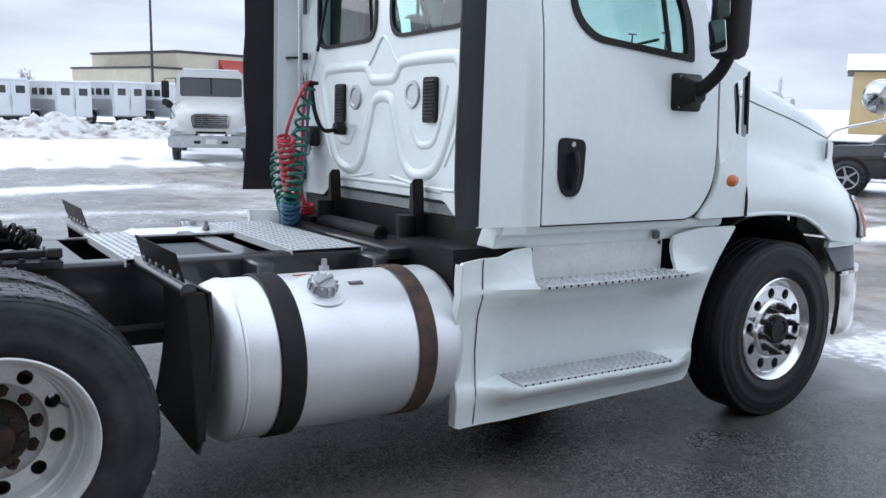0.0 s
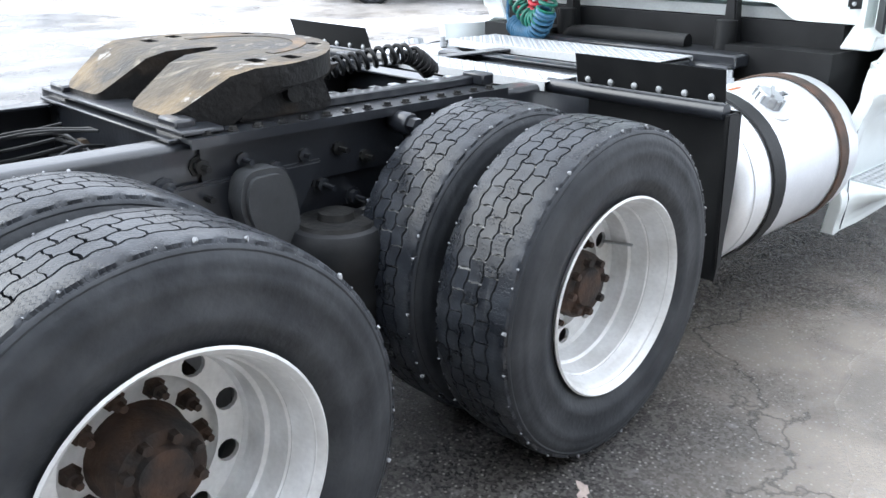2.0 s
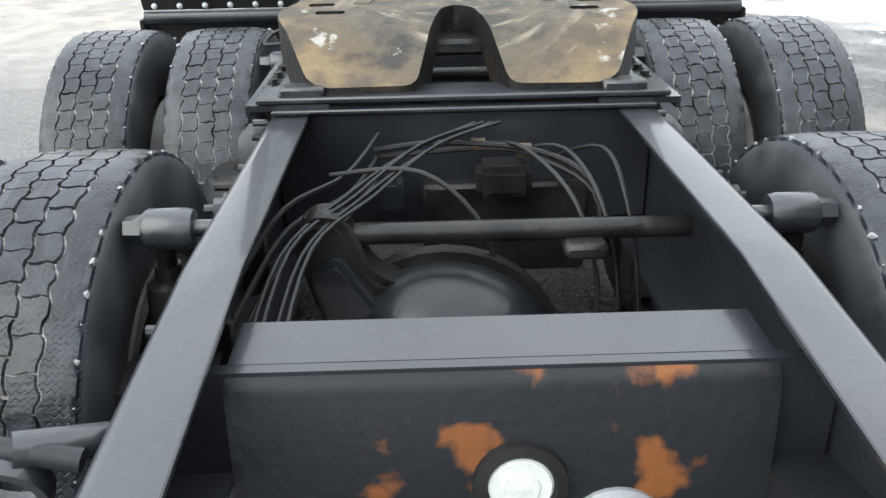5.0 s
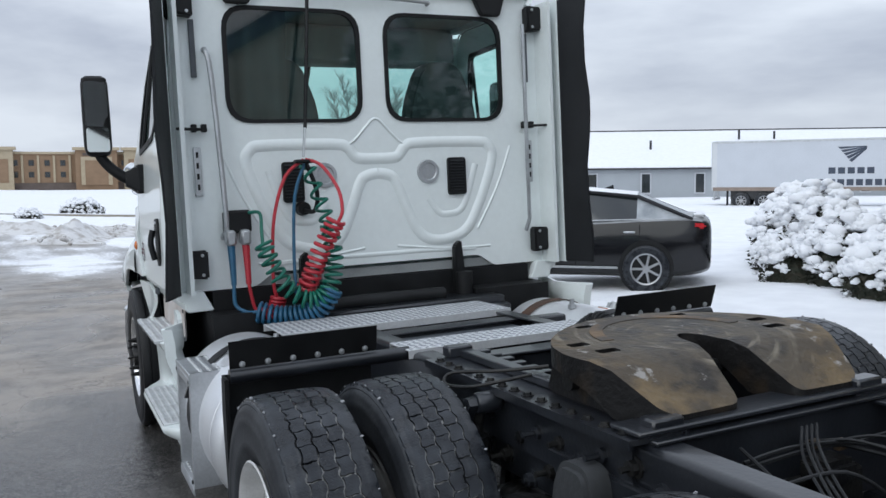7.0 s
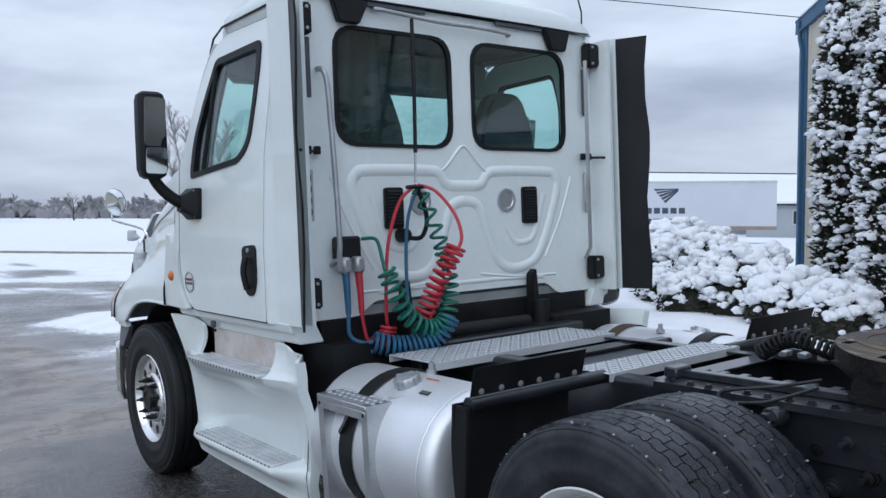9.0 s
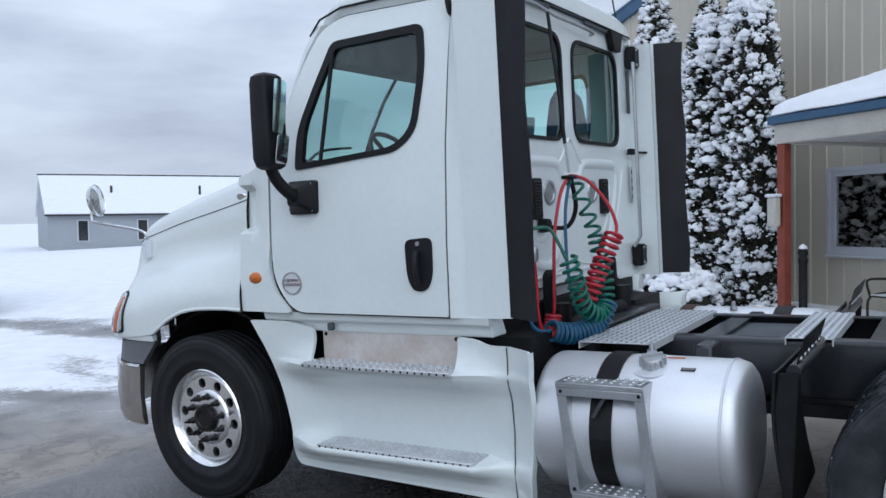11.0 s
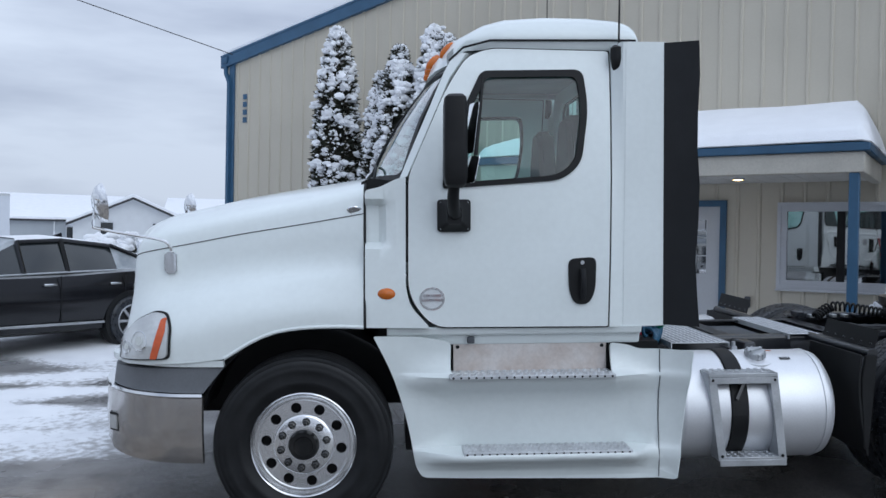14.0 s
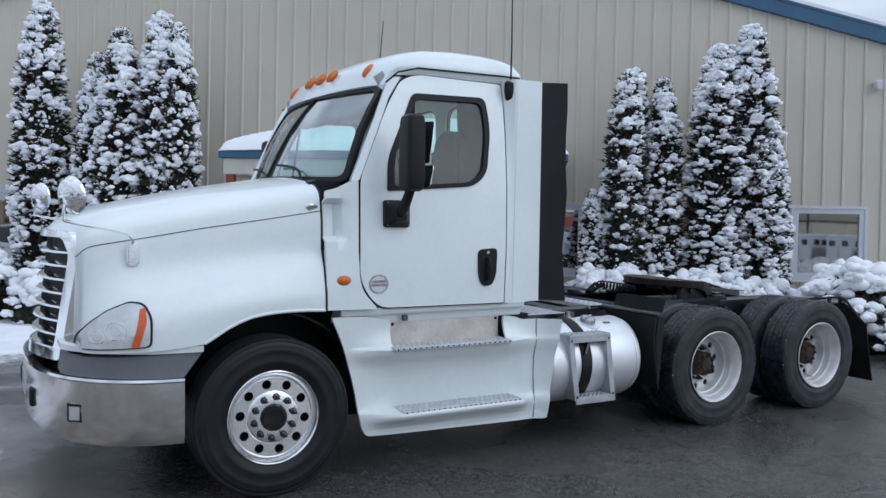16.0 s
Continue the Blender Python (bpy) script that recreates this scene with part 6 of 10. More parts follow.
for s in (1, -1):
    fr = part("frame_rail", rail(s), CHASSIS, truck, "black painted steel frame rail with bolts")
    # bolts through the web
    spots = [(-4.72, 0.86), (-4.72, 0.80), (-4.80, 0.74), (-4.95, 0.90), (-5.02, 0.80), (-5.02, 0.73), (-5.12, 0.92), (-5.30, 0.74), (-5.38, 0.76), (-5.42, 0.85), (-5.48, 0.74), (-5.18, 0.83), (-4.62, 0.90), (-4.62, 0.82),
             (-4.50, 0.90), (-4.46, 0.78), (-4.40, 0.86), (-4.30, 0.88), (-4.24, 0.78), (-4.18, 0.88), (-4.08, 0.84), (-3.98, 0.76), (-3.9, 0.88), (-3.82, 0.78), (-3.7, 0.86), (-3.55, 0.88), (-3.45, 0.80), (-4.35, 0.72), (-4.12, 0.72)]
    for bx, bz in spots:
        L = random.uniform(0.03, 0.075)
        w = lathe([(0.0, L), (0.009, L), (0.009, 0.026), (0.021, 0.024), (0.021, 0.007), (0.03, 0.006), (0.03, 0.0)], 8, Matrix.Translation((bx, s * 0.433, bz)) @ (AX_Y if s > 0 else AX_YN))
        part("bolt", w, GREASE if random.random() < 0.5 else CHASSIS, fr, sharp=20)
    # fifth wheel mounting angle on the rail
    ang = part("mounting_angle", prism([(s * 0.30, 0.969), (s * 0.475, 0.969), (s * 0.475, 0.957), (s * 0.485, 0.957), (s * 0.485, 0.983), (s * 0.30, 0.983)], "x", -4.66, -3.47), CHASSIS, fr)
    part("web_plate", box(-4.62, -3.52, min(s * 0.434, s * 0.446), max(s * 0.434, s * 0.446), 0.80, 0.956), CHASSIS, fr)
    for k in range(15):
        bx = -4.6 + k * 0.076
        w = lathe([(0.0, 0.012), (0.011, 0.012), (0.0125, 0.003), (0.018, 0.003), (0.018, 0.0)], 6, Matrix.Translation((bx, s * 0.455, 0.983)))
        part("hex_bolt", w, GREASE, fr, sharp=20)
    part("slide_rack", box(-4.45, -3.5, s * 0.34 - 0.025, s * 0.34 + 0.025, 0.984, 1.012, 0.004), CHASSIS, fr)
    for k in range(11):
        part("rack_tooth", box(-4.42 + k * 0.085, -4.385 + k * 0.085, s * 0.29 - 0.028, s * 0.29 + 0.028, 0.984, 1.008, 0.003), STEEL if s < 0 and k > 6 else CHASSIS, fr)
    part("end_stop", box(-4.66, -4.60, s * 0.36 - 0.05, s * 0.36 + 0.05, 0.984, 1.02, 0.006), CHASSIS, fr)
    part("end_stop", box(-3.52, -3.46, s * 0.36 - 0.05, s * 0.36 + 0.05, 0.984, 1.025, 0.006), CHASSIS, fr)
    # dampers
    for x in (-5.24, -3.97):
        top = Vector((x, s * 0.505, 0.935))
        sh = part("shock_absorber", lathe([(0.0, 0.86), (0.022, 0.86), (0.024, 0.835), (0.040, 0.825), (0.043, 0.80), (0.043, 0.36), (0.0, 0.35)], 18, Matrix.Translation((x + 0.03, s * 0.525, 0))), GREASE, truck, "black rear shock absorber")
        part("shock_eye", lathe([(0.0, -0.085), (0.014, -0.085), (0.014, -0.045), (0.030, -0.043), (0.034, -0.03), (0.034, 0.028), (0.030, 0.035), (0.014, 0.037), (0.014, 0.062), (0.0, 0.062)], 18, Matrix.Translation(top) @ (AX_Y if s > 0 else AX_YN)), CHASSIS, sh)
        part("eye_nut", lathe([(0.0, 0.066), (0.022, 0.066), (0.024, 0.045), (0.024, 0.038)], 6, Matrix.Translation(top) @ (AX_Y if s > 0 else AX_YN)), CHASSIS, sh, sharp=20)
        part("shock_neck", tube([top, (x + 0.02, s * 0.522, 0.88), (x + 0.03, s * 0.525, 0.84)], 0.017, 10), GREASE, sh)
    # air springs, hangers and beams
    for x in (-5.36, -4.28):
        prof = [(0.0, 0.77), (0.09, 0.77), (0.13, 0.755), (0.15, 0.72), (0.152, 0.64), (0.14, 0.61), (0.15, 0.57), (0.14, 0.5), (0.10, 0.48), (0.10, 0.38), (0.0, 0.38)]
        ab = part("air_spring", lathe(prof, 28, Matrix.Translation((x, s * 0.56, -0.06))), SIDEWALL, truck, "black rubber air spring")
        part("top_cap", lathe([(0.0, 0.735), (0.05, 0.735), (0.055, 0.715), (0.11, 0.712), (0.115, 0.70)], 20, Matrix.Translation((x, s * 0.56, 0))), GREASE, ab)
    part("hanger", prism(fillet([(-4.54, 0.885), (-4.42, 0.885), (-4.385, 0.80), (-4.36, 0.60), (-4.37, 0.36), (-4.47, 0.36), (-4.50, 0.60), (-4.565, 0.80)], 0.04), "y", s * 0.447, s * 0.54, 0.015), CASTGREY, truck, "grey cast suspension hanger")
    part("hanger_ear", prism([(-4.74, 0.86), (-4.24, 0.86), (-4.34, 0.70), (-4.64, 0.70)], "y", s * 0.434, s * 0.46, 0.008), CHASSIS, truck)
    part("beam", prism([(-5.50, 0.42), (-4.45, 0.36), (-3.45, 0.42), (-3.45, 0.33), (-4.45, 0.26), (-5.50, 0.33)], "y", s * 0.50, s * 0.60, 0.02), CHASSIS, truck)

part("cross_member", prism([(-0.42, 0.90), (0.42, 0.90), (0.42, 0.55), (-0.42, 0.55)], "x", -5.62, -5.60), CHASSIS, truck)
part("beam_top", prism([(-5.50, 0.905), (-5.604, 0.9005), (-5.604, 0.888), (-5.50, 0.89)], "y", -0.342, 0.342, 0.003), CHASSIS, truck)
rearbeam = part("rear_beam", prism([(-5.6045, 0.9005), (-5.625, 0.892), (-5.637, 0.875), (-5.66, 0.55), (-5.64, 0.55), (-5.617, 0.87), (-5.6045, 0.885)], "y", -0.342, 0.342, 0.003), material("rusted_black_beam", (0.014, 0.016, 0.019), 0.34, 0.1, 0.3, 8, 50, 0.0015, second=(0.19, 0.07, 0.024), spots=0.585, soft=0.06, spec=0.25), truck, "black rear cross beam with rust patches and round lights")
for y, z, mat, big in ((-0.02, 0.742, WHITELENS, 0.042), (0.105, 0.650, REDLENS, 0.05), (-0.145, 0.662, REDLENS, 0.05)):
    m = Matrix.Translation((-5.645, y, z)) @ Matrix.Rotation(radians(-90), 4, "Y") @ Matrix.Rotation(radians(4), 4, "Y")
    lt = part("tail_lamp", lathe([(big + 0.02, 0.0), (big + 0.018, 0.012), (big + 0.004, 0.016), (big, 0.010)], 28, m), STEEL if mat is REDLENS else TRIM, rearbeam, "round lamp in a metal bezel")
    part("lens", lathe([(big, 0.010), (big * 0.92, 0.014), (big * 0.6, 0.0135), (big * 0.55, 0.016), (big * 0.3, 0.0155), (0.0, 0.017)], 28, m), mat, lt)
for x, zt, zb in ((-4.63, 0.965, 0.70), (-3.42, 0.95, 0.75), (-2.66, 0.94, 0.72), (-2.0, 0.93, 0.72)):
    part("cross_member", box(x - 0.04, x + 0.01, -0.424, 0.424, zb, zt, 0.006), CHASSIS, truck)
    part("cross_flange", box(x - 0.06, x + 0.05, -0.424, 0.424, zt + 0.001, zt + 0.012, 0.003), CHASSIS, truck)
part("slide_bridge", box(-4.67, -4.55, -0.46, 0.46, 0.986, 1.0, 0.004), CHASSIS, truck)
part("lower_shield", box(-3.3, -1.85, -0.40, 0.40, 0.60, 0.66), TRIM, truck)
part("transmission", lathe([(0.0, -1.0), (0.2, -1.0), (0.24, -1.2), (0.22, -1.7), (0.14, -2.2), (0.1, -2.5), (0.0, -2.5)], 16, Matrix.Translation((0, 0, 0.72)) @ AX_X), GREASE, truck)
part("drive_shaft", tube([(-2.5, 0, 0.70), (-3.6, 0.02, 0.62)], 0.05, 12), GREASE, truck)
part("drive_shaft", tube([(-4.0, 0.02, 0.62), (-4.9, 0.05, 0.56)], 0.045, 12), GREASE, truck)
part("grey_deck", box(-3.0, -2.56, -0.33, 0.33, 0.90, 0.925, 0.004), GREY, truck)

for x in (-3.77, -5.09):
    ax = part("drive_axle", tube([(x, -0.80, 0.5), (x, -0.3, 0.5), (x, -0.2, 0.52), (x, 0.2, 0.52), (x, 0.3, 0.5), (x, 0.80, 0.5)], lambda t: 0.075 if abs(t - 0.5) > 0.2 else 0.10, 14), CHASSIS, truck, "black drive axle housing")
    w = bmesh.new()
    bmesh.ops.create_uvsphere(w, u_segments=24, v_segments=14, radius=1)
    bmesh.ops.transform(w, matrix=Matrix.Translation((x, 0.06, 0.54)) @ Matrix.Diagonal((0.19, 0.24, 0.24, 1)), verts=w.verts)
    part("differential", w, material("axle_black", (0.012, 0.0135, 0.016), 0.3, 0, 0.3, 5, 60, 0.001, spec=0.4) if x == -3.77 else bpy.data.materials["axle_black"], ax)
    part("diff_rim", lathe([(0.22, -0.022), (0.245, -0.018), (0.245, 0.018), (0.22, 0.022)], 32, Matrix.Translation((x + 0.08, 0.06, 0.54)) @ AX_X), GREASE, ax)
    # lateral rod with its bracket
    rod = part("torque_rod", tube([(x + 0.03, 0.27, 0.84), (x + 0.03, -0.40, 0.84)], 0.021, 12), GREASE, truck, "black lateral torque rod")
    part("rod_end", lathe([(0.0, -0.045), (0.045, -0.04), (0.05, 0), (0.045, 0.04), (0.0, 0.045)], 16, Matrix.Translation((x + 0.03, 0.27, 0.84))), GREASE, rod)
    part("rod_bracket", prism(fillet([(0.335, 0.845), (0.30, 0.895), (0.24, 0.89), (0.19, 0.78), (0.10, 0.735), (0.02, 0.73), (0.02, 0.62), (0.26, 0.62), (0.30, 0.72)], 0.025, 3), "x", x - 0.03, x + 0.07, 0.014), GREASE, rod)
    part("bracket_rib", prism(fillet([(0.30, 0.80), (0.25, 0.83), (0.16, 0.70), (0.20, 0.64), (0.28, 0.66)], 0.02, 3), "x", x - 0.06, x + 0.10, 0.012), CHASSIS, rod)
    for s in (1, -1):
        part("brake_chamber", lathe([(0.0, 0.0), (0.07, 0.0), (0.08, 0.02), (0.08, 0.07), (0.09, 0.075), (0.09, 0.085), (0.08, 0.09), (0.075, 0.17), (0.0, 0.18)], 18, Matrix.Translation((x - 0.13, s * 0.38, 0.57)) @ AX_X @ Matrix.Rotation(radians(180), 4, "X")), GREASE, ax)

# air and electric lines inside the frame
for k in range(4):
    dy, dz = 0.018 * k, 0.012 * (k % 2)
    part("air_line", tube([(-5.55, 0.36 - dy, 0.80 + dz), (-5.2, 0.34 - dy, 0.86 + dz), (-5.02, 0.24 - dy, 0.90), (-4.85, 0.12 - dy, 0.93 + dz), (-4.72, -0.02 - dy, 0.95)], 0.0042, 6, soft=5), SIDEWALL, truck)
for y, z in ((0.05, 0.90), (-0.05, 0.885)):
    part("air_line", tube([(-4.74, 0.2, z), (-4.76, y, z + 0.02), (-4.78, -0.16, z), (-4.86, -0.26, z - 0.05), (-4.9, -0.27, z - 0.18)], 0.006, 6, soft=5), SIDEWALL, truck)
    part("brass_fitting", lathe([(0.0, 0), (0.016, 0), (0.016, 0.03), (0.0, 0.03)], 6, Matrix.Translation((-4.75, y - 0.09, z + 0.01)) @ AX_Y), WORN, truck)
part("air_line", tube([(-4.9, 0.28, 0.9), (-4.95, 0.1, 0.92), (-5.0, -0.02, 0.82), (-5.02, -0.05, 0.66)], 0.0055, 8, soft=5), SIDEWALL, truck)
part("air_reservoir", lathe([(0.0, -0.3), (0.08, -0.29), (0.11, -0.24), (0.11, 0.24), (0.08, 0.29), (0.0, 0.3)], 20, Matrix.Translation((-5.35, -0.1, 0.48)) @ AX_Y), CHASSIS, truck)
part("valve_block", box(-5.12, -5.05, -0.24, -0.16, 0.80, 0.83, 0.008), GREASE, truck)

for y0, z0, r in ((0.405, 0.80, 0.006), (0.395, 0.77, 0.0075), (0.41, 0.84, 0.005)):
    part("air_line", tube([(-5.58, y0, z0), (-5.3, y0 - 0.015, z0 + 0.02), (-5.05, y0 - 0.06, z0 + 0.05), (-4.9, y0 - 0.16, z0 + 0.06), (-4.72, y0 - 0.22, z0 + 0.09)], r, 6, soft=5), TRIM, truck)
for x in (-5.42, -5.12):
    part("cable_tie", box(x - 0.006, x + 0.006, 0.375, 0.425, 0.75, 0.865, 0.004), TRIM, truck)
for k in range(3):
    part("air_line", tube([(-4.70, -0.05 - 0.07 * k, 0.90 - 0.02 * k), (-4.82, -0.12 - 0.08 * k, 0.92), (-4.98, -0.20 - 0.05 * k, 0.86), (-5.04, -0.24 - 0.04 * k, 0.70), (-5.06, -0.22 - 0.05 * k, 0.55)], 0.005, 6, soft=5), SIDEWALL, truck)
part("valve_body", box(-4.80, -4.70, -0.14, -0.02, 0.80, 0.87, 0.015, seg=2), GREASE, truck)
part("level_valve", box(-4.78, -4.70, 0.14, 0.22, 0.76, 0.84, 0.012, seg=2), CHASSIS, truck)
part("heat_shield", box(-4.70, -4.66, -0.28, 0.10, 0.58, 0.80, 0.01), GREASE, truck)

# bits behind the cab
for y in (-0.46, 0.46):
    part("cab_mount", prism([(y - 0.04, 0.97), (y + 0.04, 0.97), (y + 0.03, 1.27), (y - 0.01, 1.30)], "x", -1.90, -1.84, 0.008), TRIM, truck, "black cab mount bracket")
    part("cab_shock", tube([(-1.93, y, 0.95), (-1.93, y, 1.12)], 0.05, 12), TRIM, truck)
part("under_cab", box(-1.83, -0.4, -0.95, 0.95, 0.98, 1.125), TRIM, truck)
part("rear_shelf", box(-2.12, -1.86, -0.62, 0.62, 0.93, 0.99, 0.01), CHASSIS, truck)
part("exhaust_pipe", tube([(-1.98, -0.3, 1.01), (-1.98, 0.3, 1.01), (-1.96, 0.42, 0.97)], 0.04, 12, soft=4), TRIM, truck)


LUG = material("scuffed_lug", (0.42, 0.44, 0.47), 0.4, 0.6, 0.2, 9, 90)


def deck(x0, x1, y0, y1, z, bm_pts=None):
    d = part("deck_plate", box(x0, x1, y0, y1, z - 0.006, z, 0.002), DECK, truck, "aluminium tread plate across the frame")
    for q in (x0 + 0.003, x1 - 0.003):
        part("turned_edge", box(q - 0.003, q + 0.003, y0, y1, z - 0.035, z - 0.001), DECK, d)
    b = bmesh.new()
    nx, ny = int((x1 - x0) / 0.034), int((y1 - y0) / 0.034)
    for i in range(nx):
        for j in range(ny):
            m = Matrix.Translation((x0 + (i + 0.5) * (x1 - x0) / nx, y0 + (j + 0.5) * (y1 - y0) / ny, z))
            m = m @ Matrix.Rotation(radians(45 if (i + j) % 2 else -45), 4, "Z")
            v = [b.verts.new(m @ Vector(p)) for p in ((0, -0.017, 0), (0.007, -0.008, 0), (0.007, 0.008, 0), (0, 0.017, 0), (-0.007, 0.008, 0), (-0.007, -0.008, 0), (0, -0.008, 0.004), (0, 0.008, 0.004))]
            for f in ((0, 1, 6), (1, 2, 7, 6), (2, 3, 7), (3, 4, 7), (4, 5, 6, 7), (5, 0, 6)):
                b.faces.new([v[k] for k in f])
    tagged(part("lug_pattern", b, LUG, d, sharp=10), kind="stuff")


deck(-2.51, -2.15, -0.43, 0.77, 0.975)
deck(-3.235, -3.03, -0.45, 0.45, 0.975)

# ---- fifth wheel ----
def fw_z(x):
    return 1.142 + 0.045 * (x + 4.2)


half = [(-3.97, 0.0), (-3.985, 0.12), (-4.02, 0.215), (-4.085, 0.305), (-4.155, 0.375), (-4.23, 0.42), (-4.33, 0.445), (-4.42, 0.435), (-4.62, 0.35), (-4.64, 0.31), (-4.638, 0.105), (-4.53, 0.08), (-4.42, 0.055), (-4.32, 0.04), (-4.28, 0.0)]
fw_out = fillet(half + [(x, -y) for x, y in reversed(half[1:-1])], 0.03, 3)


def fw_top(x, y):
    drop = max(0.0, -4.43 - x)
    return fw_z(x) - 0.25 * min(drop, 0.06) - 0.62 * max(0.0, drop - 0.06)


cutx = [-4.02, -4.1, -4.2, -4.3, -4.43, -4.49, -4.54, -4.58]
cuty = [-0.3, -0.15, 0.15, 0.3]
holes = [rect(-4.275, -4.235, y - 0.033, y + 0.033, 0.012) for y in (0.345, -0.345)] + [rect(-4.375, -4.335, y - 0.036, y + 0.036, 0.012) for y in (0.315, -0.315)] + [rect(-4.075, -4.045, y - 0.028, y + 0.028, 0.01) for y in (0.19, -0.19)]
fifth = part("fifth_wheel", panel(fw_out, holes, lambda u, v, d: Vector((u, v, fw_top(u, v) - d * (0.06 + 0.55 * max(0, min(0.12, -4.37 - u))) + d * 0.62 * max(0.0, -4.49 - u) * 0.75)), cutx, cuty), FIFTH, truck, "worn rusty iron fifth-wheel plate", 30)
# bare top, greasy black flanks
fifth.data.materials.append(FWSIDE)
for f in fifth.data.polygons:
    if f.normal.z < 0.45:
        f.material_index = 1
arc = [(-4.28 + r * math.cos(a), r * math.sin(a)) for r, aa in ((0.265, range(-85, 86, 10)), (0.225, range(85, -86, -10))) for a in [math.radians(k) for k in aa]]
part("wear_ring", panel(arc, [], lambda u, v, d: Vector((u, v, fw_z(u) + 0.0025 - 0.004 * d)), [-4.25, -4.15, -4.05]), WORN, fifth)
for s in (1, -1):
    part("pivot_bracket", prism([(-4.40, 1.09), (-4.18, 1.10), (-4.14, 1.0), (-4.16, 0.984), (-4.46, 0.984), (-4.46, 1.0)], "y", s * 0.33, s * 0.385, 0.008), FWSIDE, fifth)
    part("pivot_web", prism([(-4.48, 1.05), (-4.05, 1.10), (-4.16, 1.02), (-4.40, 1.0)], "y", s * 0.26, s * 0.30), FWSIDE, fifth)
    part("pivot_pin", lathe([(0.0, 0.025), (0.028, 0.025), (0.03, 0.0)], 14, Matrix.Translation((-4.29, s * 0.385, 1.05)) @ (AX_Y if s > 0 else AX_YN)), GREASE, fifth)
    part("plate_skirt", panel([(k, z) for k, z in ((-4.18, 1.10), (-4.25, 1.10), (-4.40, 1.08), (-4.48, 1.04), (-4.42, 1.02), (-4.28, 1.03), (-4.18, 1.06))], [], lambda u, v, d, s=s: Vector((u, s * (0.32 - 0.02 * d), v))), FWSIDE, fifth)
part("lock_jaw", box(-4.4, -4.2, -0.12, 0.12, 1.03, 1.07, 0.01), GREASE, fifth)
part("release_handle", tube([(-4.02, 0.30, 1.03), (-3.93, 0.42, 1.015), (-3.80, 0.535, 1.00), (-3.83, 0.575, 0.975), (-3.95, 0.55, 0.985), (-4.0, 0.47, 1.0), (-4.05, 0.38, 1.02)], 0.006, 8, soft=5), GREASE, fifth)


def coil(path, rc, turns, rt, n=12, seg=7):
    path = smooth_path(path, 10)
    pts = []
    total = turns * n
    for i in range(total + 1):
        t = i / total * (len(path) - 1)
        k = min(int(t), len(path) - 2)
        p = path[k].lerp(path[k + 1], t - k)
        d = (path[k + 1] - path[k]).normalized()
        a = d.orthogonal().normalized() if abs(d.x) > 0.95 else d.cross(Vector((1, 0, 0))).normalized()
        b = d.cross(a)
        ph = 2 * math.pi * i / n
        pts.append(p + rc * (math.cos(ph) * a + math.sin(ph) * b))
    return tube(pts, rt, seg)


part("slider_hose", coil([(-4.0, -0.05, 1.03), (-3.85, -0.1, 1.06), (-3.65, -0.16, 1.08), (-3.52, -0.15, 1.01)], 0.03, 20, 0.008), TRIM, truck, "black coiled slider hose")

